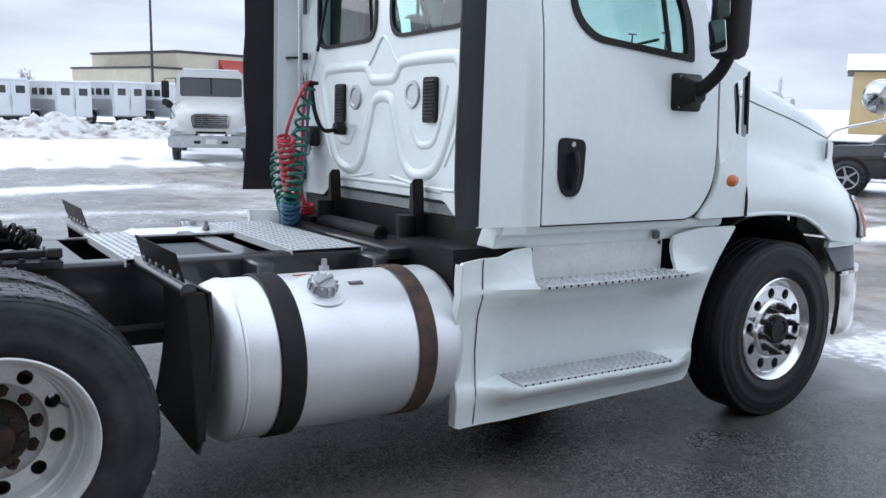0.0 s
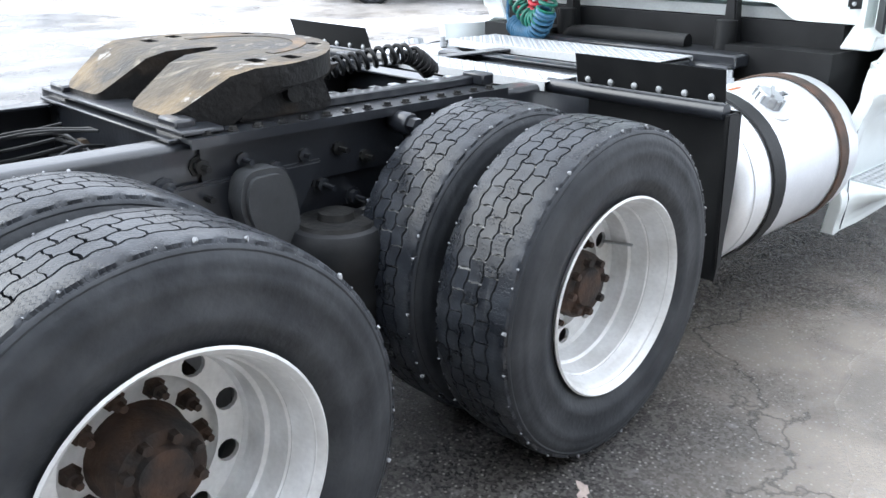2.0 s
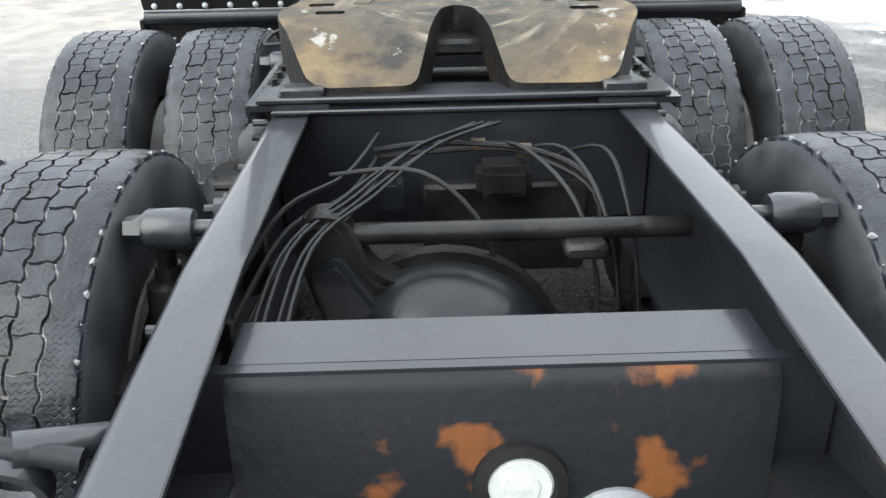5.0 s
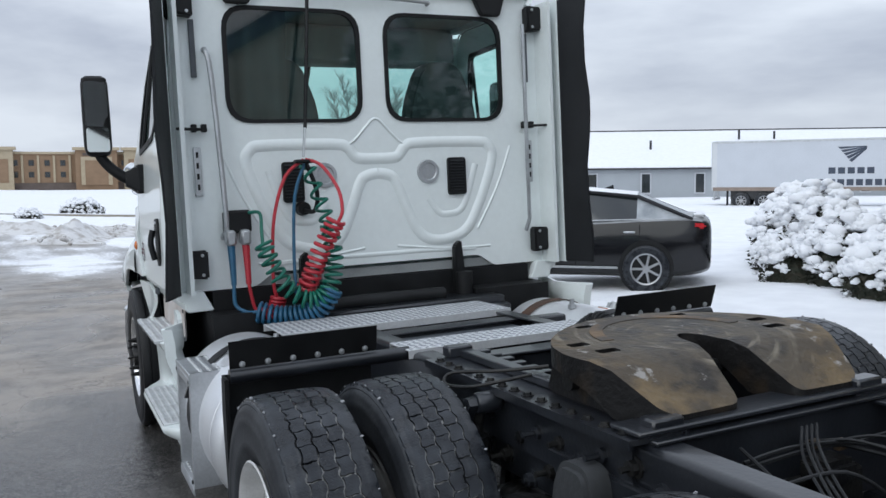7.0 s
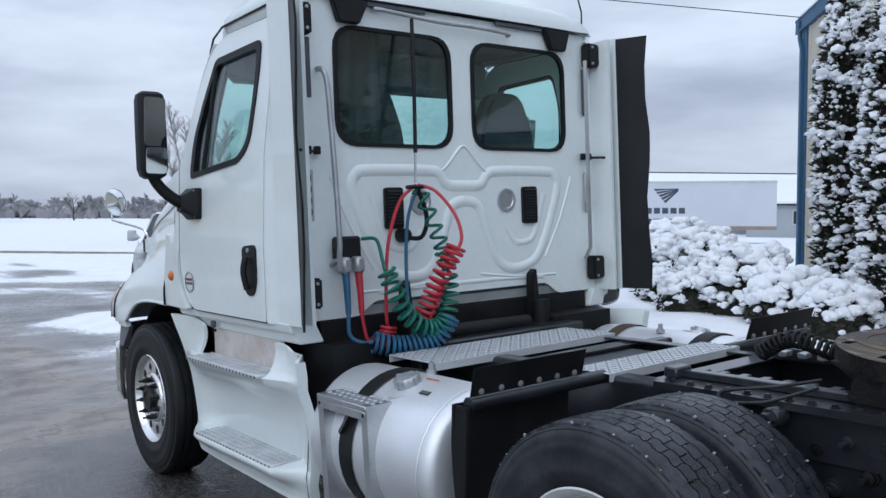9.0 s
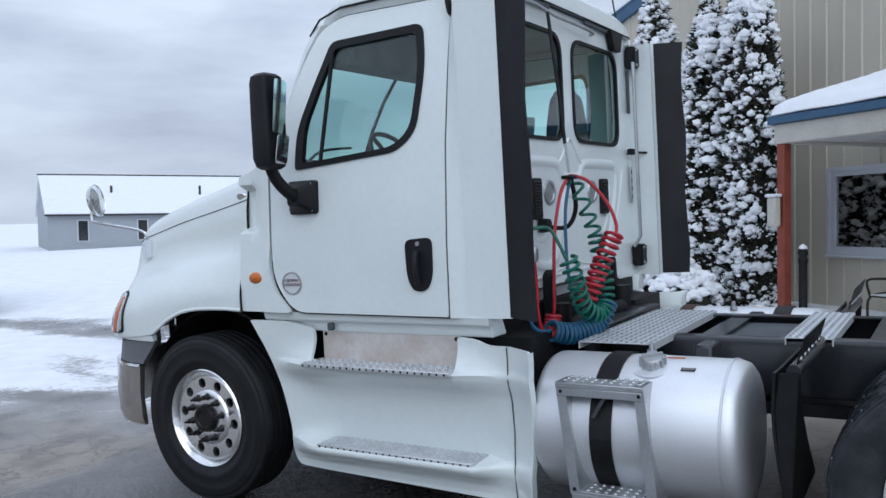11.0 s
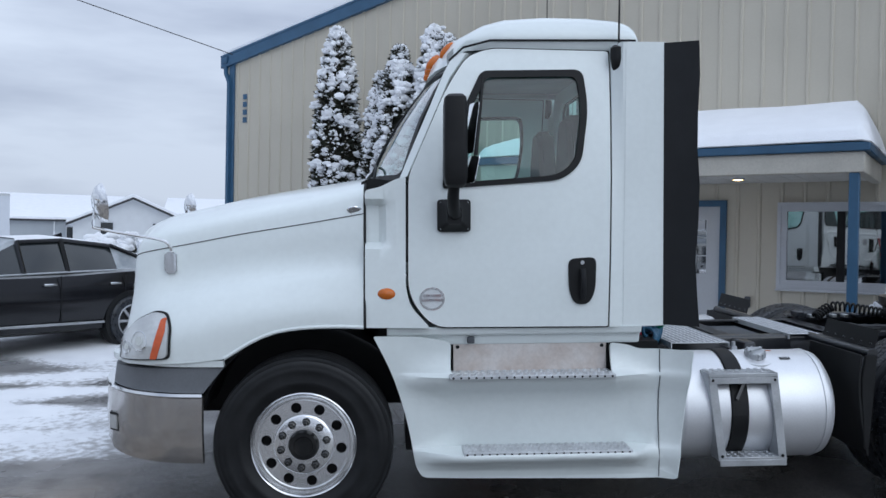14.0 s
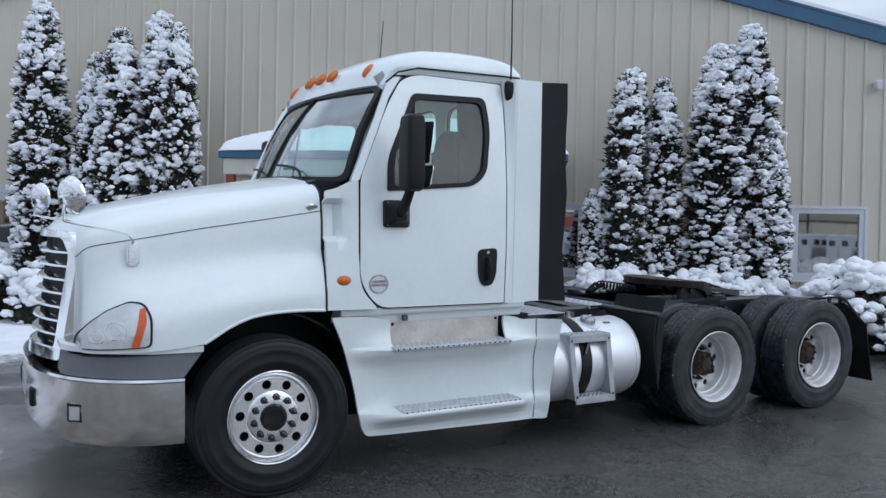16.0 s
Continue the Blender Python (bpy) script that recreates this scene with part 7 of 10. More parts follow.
# ---- quarter fenders and mud flaps ----
HANGER = material("rust_flecked_bar", (0.022, 0.024, 0.028), 0.4, 0.1, 0.3, 8, 50, 0.0015, second=(0.21, 0.085, 0.035), spots=0.64, soft=0.08, spec=0.3)
for s in (1, -1):
    y0, y1 = s * 0.57, s * 1.14
    fl = part("flap_bracket", panel([(0.57, 0.985), (1.14, 0.985), (1.145, 1.09), (0.575, 1.088)], [], lambda u, v, d, s=s: Vector((-3.19 - 0.30 * (v - 0.985) - 0.004 * d, s * u, v))), TRIM, truck, "black mud flap plate with bolts")
    part("carrier_tube", tube([(-3.18, s * 0.43, 0.955), (-3.18, s * 1.14, 0.955)], 0.028, 10), CHASSIS, fl)
    for k in range(6):
        part("bolt", lathe([(0.0, 0.012), (0.011, 0.010), (0.013, 0)], 8, Matrix.Translation((-3.195, s * (0.62 + 0.095 * k), 1.0)) @ Matrix.Rotation(radians(-90), 4, "Y")), STEEL, fl)
    flap = panel([(0.57, 0.40), (1.16, 0.38), (1.155, 0.95), (0.57, 0.95)], [], lambda u, v, d, s=s: Vector((-3.15 + 0.05 * math.sin((v - 0.4) * 4) - 0.012 * d + 0.04 * max(0, u - 1.05), s * u, v)), (0.8, 1.05), (0.5, 0.6, 0.7, 0.8))
    part("mud_flap", flap, TRIM, fl)
    part("flap_lip", prism([(-3.20, 0.95), (-3.13, 0.95), (-3.11, 0.80), (-3.13, 0.42), (-3.16, 0.42)], "y", s * 1.145, s * 1.162, 0.004), TRIM, fl)
    # rear hanger bar and flap
    bar_y = [(0.45, 0.905), (0.51, 0.918), (0.62, 0.936), (0.73, 0.953), (0.85, 0.970), (0.90, 0.971), (0.94, 0.957), (0.985, 0.912), (1.05, 0.84), (1.10, 0.785)]
    hb = part("flap_hanger", tube([(-5.785 - 0.04 * max(0, y - 0.9), s * y, z) for y, z in bar_y], 0.0135, 12, soft=4), HANGER, truck, "bent mud flap hanger bar with orange rust")
    part("spring_loop", lathe([(0.036, -0.014), (0.046, -0.013), (0.049, 0.0), (0.046, 0.013), (0.036, 0.014), (0.034, 0.0), (0.036, -0.014)], 24, Matrix.Translation((-5.785, s * 0.535, 0.875)) @ Matrix.Rotation(radians(70), 4, "Y")), CHASSIS, hb)
    part("bar_socket", tube([(-5.70, s * 0.43, 0.87), (-5.75, s * 0.46, 0.90), (-5.785, s * 0.52, 0.918)], 0.022, 10, soft=3), CHASSIS, hb)
    lean_z = lambda y: 0.936 + 0.155 * (y - 0.62)
    strip = panel([(0.585, -0.045), (0.94, -0.045), (0.94, -0.005), (0.585, -0.005)], [rect(0.62 + 0.05 * k, 0.652 + 0.05 * k, -0.031, -0.020, 0.005, 2) for k in range(6)], lambda u, v, d, s=s: Vector((-5.797 + 0.003 * d, s * u, lean_z(u) + v - 0.012)))
    part("slotted_strip", strip, STEEL, hb, "slotted galvanised strip under the bar")
    for yy in (0.635, 0.77, 0.885):
        zb = float(np.interp(yy, [q[0] for q in bar_y], [q[1] for q in bar_y]))
        part("clamp", box(-5.803, -5.768, s * yy - 0.013, s * yy + 0.013, zb - 0.052, zb + 0.017, 0.004), CHASSIS, hb)
        part("clamp_bolt", lathe([(0.0, 0.016), (0.007, 0.015), (0.008, 0.007), (0.013, 0.006), (0.013, 0.0)], 6, Matrix.Translation((-5.803, s * yy, zb - 0.040)) @ Matrix.Rotation(radians(-90), 4, "Y")), WORN, hb, sharp=20)
    rf = lambda u, v, d: Vector((-5.80 - 0.16 * max(0, 0.95 - v) ** 1.5 - 0.008 * d, s * u, v))
    part("rear_flap", panel([(0.56, 0.20), (1.17, 0.20), (1.15, 0.74), (1.0, 0.87), (0.91, 0.935), (0.58, 0.885)], [], rf, (), (0.35, 0.5, 0.65, 0.8)), TRIM, hb, "black rear mud flap with white back")
    part("white_backing", panel([(0.60, 0.22), (1.12, 0.22), (1.09, 0.76), (0.975, 0.87), (0.90, 0.925), (0.60, 0.88)], [], lambda u, v, d: rf(u, v, 1.3 + 0.4 * d), (), (0.35, 0.5, 0.65, 0.8)), SNOW, hb)

# ---- air hoses behind the cab ----
hoses = part("gladhand_block", box(-1.90, -1.835, 0.74, 0.88, 1.42, 1.54, 0.012), TRIM, truck, "gladhand block with coiled red, green and blue air hoses")
for y, mat in ((0.86, HOSE_BLUE), (0.785, HOSE_RED)):
    part("gladhand", box(-1.96, -1.89, y - 0.026, y + 0.026, 1.36, 1.44, 0.012), STEEL, hoses)
    part("grip", tube([(-1.93, y, 1.37), (-1.94, y, 1.27), (-1.945, y, 1.16)], lambda q: 0.020 - 0.006 * q, 8), mat, hoses)
part("hanger_spring", tube([(-1.89, 0.375, 2.655), (-1.95, 0.42, 2.25), (-1.99, 0.455, 1.95)], 0.010, 8), TRIM, hoses)
part("hanger_chain", tube([(-1.99, 0.455, 1.96), (-2.015, 0.48, 1.80)], 0.007, 6), STEEL, hoses)
part("hose_clip", box(-2.05, -1.99, 0.43, 0.53, 1.765, 1.785, 0.006), TRIM, hoses)
part("red_line", tube([(-2.02, 0.47, 1.785), (-2.09, 0.41, 1.75), (-2.17, 0.355, 1.63), (-2.21, 0.35, 1.52), (-2.21, 0.375, 1.46)], 0.009, 8, soft=6), HOSE_RED, hoses)
part("red_lead", tube([(-2.02, 0.48, 1.785), (-2.01, 0.58, 1.70), (-1.995, 0.645, 1.5), (-1.99, 0.665, 1.28), (-1.985, 0.665, 1.14), (-1.97, 0.65, 1.08)], 0.009, 8, soft=6), HOSE_RED, hoses)
part("red_coil", coil([(-2.21, 0.385, 1.47), (-2.185, 0.425, 1.39), (-2.15, 0.47, 1.29), (-2.125, 0.50, 1.20), (-2.09, 0.53, 1.12)], 0.044, 12, 0.0092), HOSE_RED, hoses)
part("red_low_coil", coil([(-1.965, 0.64, 1.08), (-1.96, 0.655, 1.03), (-1.965, 0.69, 0.995), (-1.96, 0.74, 1.0)], 0.036, 8, 0.0092), HOSE_RED, hoses)
part("red_tail", tube([(-1.96, 0.74, 1.01), (-1.95, 0.765, 1.04), (-1.945, 0.785, 1.16)], 0.009, 8, soft=5), HOSE_RED, hoses)
part("green_line", tube([(-1.93, 0.76, 1.525), (-2.0, 0.72, 1.52), (-2.06, 0.73, 1.43), (-2.09, 0.735, 1.37)], 0.009, 8, soft=5), HOSE_GREEN, hoses)
part("green_coil", coil([(-2.10, 0.735, 1.37), (-2.12, 0.70, 1.26), (-2.12, 0.63, 1.14), (-2.14, 0.53, 1.07), (-2.16, 0.45, 1.09), (-2.155, 0.40, 1.18), (-2.14, 0.385, 1.30), (-2.12, 0.395, 1.44)], 0.042, 21, 0.009), HOSE_GREEN, hoses)
part("green_stretch", coil([(-2.12, 0.395, 1.44), (-2.09, 0.425, 1.57), (-2.035, 0.47, 1.76)], 0.036, 5, 0.0085), HOSE_GREEN, hoses)
part("blue_line", tube([(-2.02, 0.47, 1.78), (-2.01, 0.535, 1.60), (-2.02, 0.56, 1.3), (-2.06, 0.57, 1.1)], 0.009, 8, soft=5), HOSE_BLUE, hoses)
part("blue_coil", coil([(-2.165, 0.41, 1.12), (-2.14, 0.47, 1.03), (-2.10, 0.56, 0.995), (-2.05, 0.66, 0.99), (-2.0, 0.76, 1.02)], 0.048, 17, 0.010), HOSE_BLUE, hoses)
part("blue_lead", tube([(-1.945, 0.86, 1.16), (-1.95, 0.86, 1.06), (-1.98, 0.81, 1.02), (-2.0, 0.76, 1.02)], 0.010, 8, soft=5), HOSE_BLUE, hoses)
part("socket", lathe([(0.0, 0.05), (0.035, 0.05), (0.04, 0.0)], 14, Matrix.Translation((-1.83, 0.45, 1.53)) @ Matrix.Rotation(radians(-90), 4, "Y")), TRIM, hoses)
part("power_lead", tube([(-1.88, 0.45, 1.52), (-1.97, 0.42, 1.52), (-2.02, 0.42, 1.62), (-2.02, 0.47, 1.77)], 0.012, 8, soft=5), TRIM, hoses)

# ---- wheels ----
R = 0.512


def tyre_body(drive):
    """A tyre; the drive tread has two plain shoulder ribs and three rows of blocks between wavy grooves."""
    g = R - (0.010 if drive else 0.0)
    prof = [(0.288, -0.105), (0.30, -0.118), (0.34, -0.132), (0.40, -0.140), (0.445, -0.139), (0.475, -0.132), (g - 0.008, -0.124), (g, -0.112)]
    if not drive:
        for y in (-0.07, -0.025, 0.025, 0.07):
            prof += [(g, y - 0.008), (g - 0.012, y - 0.005), (g - 0.012, y + 0.005), (g, y + 0.008)]
    prof += [(g, 0.112), (g - 0.008, 0.124), (0.488, 0.1275), (0.484, 0.1265), (0.475, 0.132), (0.462, 0.1365), (0.455, 0.1355), (0.445, 0.139), (0.425, 0.1405), (0.421, 0.139), (0.40, 0.140), (0.37, 0.1375), (0.365, 0.139), (0.345, 0.134), (0.341, 0.1315), (0.30, 0.118), (0.288, 0.105)]
    b = lathe(prof, 88)
    if not drive:
        return b
    for f in b.faces:
        if all(v.co.xy.length > g - 0.001 for v in f.verts):
            f.material_index = 1
        elif all(v.co.xy.length < g - 0.006 for v in f.verts):
            f.material_index = 2
    n = 54
    da = 2 * math.pi / n
    grooves = (-0.069, -0.0235, 0.0235, 0.069)
    wave = lambda a: 0.0034 * max(-1.0, min(1.0, 1.9 * math.sin(2 * math.pi * a / da + 0.9 * math.sin(13 * a) + 0.6 * math.sin(31 * a))))
    crown = lambda w: R - 40 * abs(w) ** 4
    gap = 0.0029

    jit = random.Random(5)

    def raised(poly):
        top = [b.verts.new((crown(w) * math.cos(a), crown(w) * math.sin(a), w)) for a, w in poly]
        bot = [b.verts.new(((g - 0.004) * math.cos(a), (g - 0.004) * math.sin(a), w)) for a, w in poly]
        b.faces.new(top)
        for i in range(len(poly)):
            j = (i + 1) % len(poly)
            b.faces.new((top[i], bot[i], bot[j], top[j]))

    for rib in range(1, 4):
        for k in range(n):
            a0 = (k + (0.15, 0.6, 0.15)[rib - 1]) * da
            aa = [a0 + da * f for f in np.linspace(0.028 + jit.uniform(-0.012, 0.035), 0.972 + jit.uniform(-0.035, 0.012), 7)]
            lo = [(a, grooves[rib - 1] + wave(a) + gap) for a in aa]
            hi = [(a, grooves[rib] + wave(a) - gap) for a in aa]
            end = [(frac(lo[-1][0], hi[-1][0], t) + h * da, frac(lo[-1][1], hi[-1][1], t)) for t, h in ((0.25, 0.05), (0.5, jit.uniform(-0.05, 0.03)), (0.75, -0.045))]
            beg = [(frac(hi[0][0], lo[0][0], t) + h * da, frac(hi[0][1], lo[0][1], t)) for t, h in ((0.3, -0.035), (0.7, 0.035))]
            raised(lo + end + hi[::-1] + beg)
    for s in (1, -1):
        m = n * 6
        ring = []
        for k in range(m):
            a = k * da / 6
            inner = s * 0.069 + wave(a) + s * gap
            cut = 0.006 if k % 6 == 2 else 0.0
            ring.append([b.verts.new((r * math.cos(a), r * math.sin(a), w)) for r, w in ((g - 0.004, inner), (crown(inner), inner), (crown(0.095), s * 0.095), (crown(0.112), s * 0.112), (crown(0.119) - cut, s * (0.1195 - cut * 0.4)), (g - 0.012, s * 0.122))])
        for k in range(m):
            p, q = ring[k], ring[(k + 1) % m]
            for i in range(5):
                b.faces.new((p[i], p[i + 1], q[i + 1], q[i]))
    return b


def disc(profile, r_in, r_out, holes, rh, rm, th=0.012):
    """A wheel disc with hand holes; profile gives its height at a radius."""
    hs = [circle(rm * math.cos(a), rm * math.sin(a), rh, 12) for a in [2 * math.pi * (k + 0.5) / holes for k in range(holes)]]
    return panel(circle(0, 0, r_out, 60), [circle(0, 0, r_in, 40), *hs], lambda u, v, d: Vector((u, v, curve_at(profile, math.hypot(u, v)) - th * d)))


def crumbs(seed):
    """Bits of salt and ice caught in the notches along the tread's edges."""
    rnd = random.Random(seed)
    b = bmesh.new()
    for k in range(54):
        for s in (1, -1):
            if rnd.random() < 0.6:
                a = (k + 0.33 + rnd.uniform(-0.15, 0.15)) * 2 * math.pi / 54
                blob(Vector((0.5045 * math.cos(a), 0.5045 * math.sin(a), s * 0.1185)), 0.002 + 0.0055 * rnd.random() ** 2, b, 1.0, 0.35, 1)
    return b


def outer_rear():
    w = thing("wheel", Matrix(), "", "")
    part("tyre", tyre_body(True), (RUBBER, GROOVE, DUSTWALL), w, "black drive tyre with worn blocky tread")
    tagged(part("snow_speckle", crumbs(1), PITS, w), kind="stuff")
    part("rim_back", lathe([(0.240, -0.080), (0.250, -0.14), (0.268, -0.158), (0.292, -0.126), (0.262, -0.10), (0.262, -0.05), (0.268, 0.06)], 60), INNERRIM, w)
    part("rim", lathe([(0.269, 0.06), (0.284, 0.09), (0.287, 0.118), (0.302, 0.126), (0.308, 0.132), (0.302, 0.136), (0.293, 0.128), (0.284, 0.108), (0.279, 0.100), (0.276, 0.070), (0.270, 0.060), (0.262, 0.056), (0.257, 0.020), (0.252, 0.004), (0.243, -0.002), (0.240, -0.030), (0.2395, -0.085)], 60), RIMPAINT, w, "silver dished wheel rim")
    part("disc", lathe([(0.232, -0.070), (0.2395, -0.058), (0.243, -0.066), (0.240, -0.09)], 60, None, lathe([(0.10, -0.092), (0.158, -0.092), (0.166, -0.086), (0.172, -0.072), (0.172, -0.084), (0.16, -0.104), (0.10, -0.104)], 60, None, disc([(0.0, -0.070), (1.0, -0.070)], 0.172, 0.234, 10, 0.027, 0.204))), RIMPAINT, w)
    part("valve_stem", tube([(0.215, 0.05, -0.075), (0.225, 0.053, -0.03), (0.235, 0.055, 0.02)], 0.005, 6), STEEL, w)
    part("hub", lathe([(0.13, -0.15), (0.112, -0.092), (0.106, -0.055), (0.104, -0.005), (0.100, 0.004), (0.096, 0.012), (0.064, 0.014), (0.057, 0.026), (0.03, 0.030), (0.0, 0.030)], 30), RUST, w, "rusty drive hub")
    for k in range(8):
        a = k * math.pi / 4
        part("axle_bolt", lathe([(0.0, 0.022), (0.012, 0.02), (0.014, 0)], 6, Matrix.Translation((0.081 * math.cos(a), 0.081 * math.sin(a), 0.012))), RUST, w)
    for k in range(10):
        a = 2 * math.pi * k / 10
        part("wheel_nut", lathe([(0.0, 0.05), (0.009, 0.05), (0.010, 0.03), (0.017, 0.028), (0.019, 0.004), (0.026, 0.0)], 6, Matrix.Translation((0.138 * math.cos(a), 0.138 * math.sin(a), -0.092))), RUST, w, sharp=20)
    part("brake_drum", lathe([(0.20, -0.30), (0.20, -0.145), (0.12, -0.14), (0.0, -0.14)], 30), RUST, w)
    return w


def inner_rear():
    w = thing("inner_wheel", Matrix(), "", "")
    part("tyre", tyre_body(True), (RUBBER, GROOVE, DUSTWALL), w, "black inner drive tyre with worn tread")
    tagged(part("snow_speckle", crumbs(2), PITS, w), kind="stuff")
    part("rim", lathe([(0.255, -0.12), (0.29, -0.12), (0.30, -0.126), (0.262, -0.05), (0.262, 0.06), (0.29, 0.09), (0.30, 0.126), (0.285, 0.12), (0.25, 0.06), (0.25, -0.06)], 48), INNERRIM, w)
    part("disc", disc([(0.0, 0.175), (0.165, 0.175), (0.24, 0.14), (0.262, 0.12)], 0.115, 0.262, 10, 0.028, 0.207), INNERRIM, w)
    return w


def front_wheel():
    w = thing("front_wheel", Matrix(), "", "")
    part("tyre", tyre_body(False), SIDEWALL, w, "black steer tyre")
    part("rim", lathe([(0.262, -0.10), (0.262, 0.04), (0.280, 0.075), (0.285, 0.108), (0.298, 0.116), (0.303, 0.123), (0.297, 0.128), (0.287, 0.120), (0.278, 0.100), (0.268, 0.088), (0.262, 0.075)], 60), ALLOY, w)
    part("disc", lathe([(0.252, 0.098), (0.262, 0.092), (0.270, 0.080), (0.262, 0.076)], 60, None, lathe([(0.088, 0.10), (0.088, 0.112), (0.160, 0.112), (0.168, 0.108), (0.176, 0.098), (0.176, 0.08)], 60, None, disc([(0.0, 0.098), (1.0, 0.098)], 0.176, 0.253, 10, 0.0305, 0.2145, 0.02))), ALLOY, w, "polished alloy disc with ten hand holes")
    part("hub", lathe([(0.10, 0.0), (0.088, 0.10), (0.082, 0.135), (0.076, 0.145), (0.055, 0.146), (0.05, 0.138), (0.0, 0.138)], 30), GREASE, w, "dark oil-filled hub cap")
    part("dark_back", lathe([(0.0, 0.02), (0.27, 0.02)], 40), TRIM, w)
    for k in range(10):
        a = 2 * math.pi * k / 10
        part("wheel_nut", lathe([(0.0, 0.058), (0.008, 0.058), (0.010, 0.035), (0.016, 0.033), (0.019, 0.006), (0.025, 0.0)], 6, Matrix.Translation((0.1325 * math.cos(a), 0.1325 * math.sin(a), 0.112))), GREASE, w, sharp=20)
    return w


protos = (outer_rear(), inner_rear(), front_wheel())


def place_wheel(w, x, y, s, spin, k):
    m = Matrix.Translation((x, s * y, 0.512)) @ (AX_Y if s > 0 else AX_YN) @ Matrix.Rotation(spin, 4, "Z") @ Matrix.Diagonal((k, k, 1, 1))
    c = copy_thing(w, m)
    c.parent = truck
    for key in ("label", "category"):
        if key in c:
            del c[key]
    return c


for s in (1, -1):
    for i, x in enumerate((-3.77, -5.09)):
        place_wheel(protos[0], x, 1.058, s, 0.3 + i * 1.1 + s * 0.2, 0.957)
        place_wheel(protos[1], x, 0.71, s, 0.7 + i, 0.957)
    place_wheel(protos[2], 0.0, 1.07, s, 0.2, 0.942)
    part("steer_knuckle", tube([(0, s * 0.6, 0.5), (0, s * 1.0, 0.5)], 0.07, 12), GREASE, truck)
part("front_axle", tube([(0, -0.85, 0.45), (0, -0.5, 0.42), (0, 0.5, 0.42), (0, 0.85, 0.45)], 0.06, 8), CHASSIS, truck)
for w in protos:
    for o in (*w.children_recursive, w):
        bpy.data.objects.remove(o)


# ---- trees, shrubs ----
def on_ground(x, y, turn=0.0, lift=0.0):
    return Matrix.Translation((x, y, ground_z(x, y) + lift)) @ Matrix.Rotation(turn, 4, "Z")


def shop_place(s, off, turn=0.0, z=None):
    q = SHOP @ Vector((s, off, 0))
    return Matrix.Translation((q.x, q.y, ground_z(q.x, q.y) if z is None else z)) @ SHOP.to_3x3().to_4x4() @ Matrix.Rotation(turn, 4, "Z")


BARK = material("grey_brown_bark", (0.075, 0.06, 0.048), 0.9, 0, 0.3, 9, 60, 0.004)


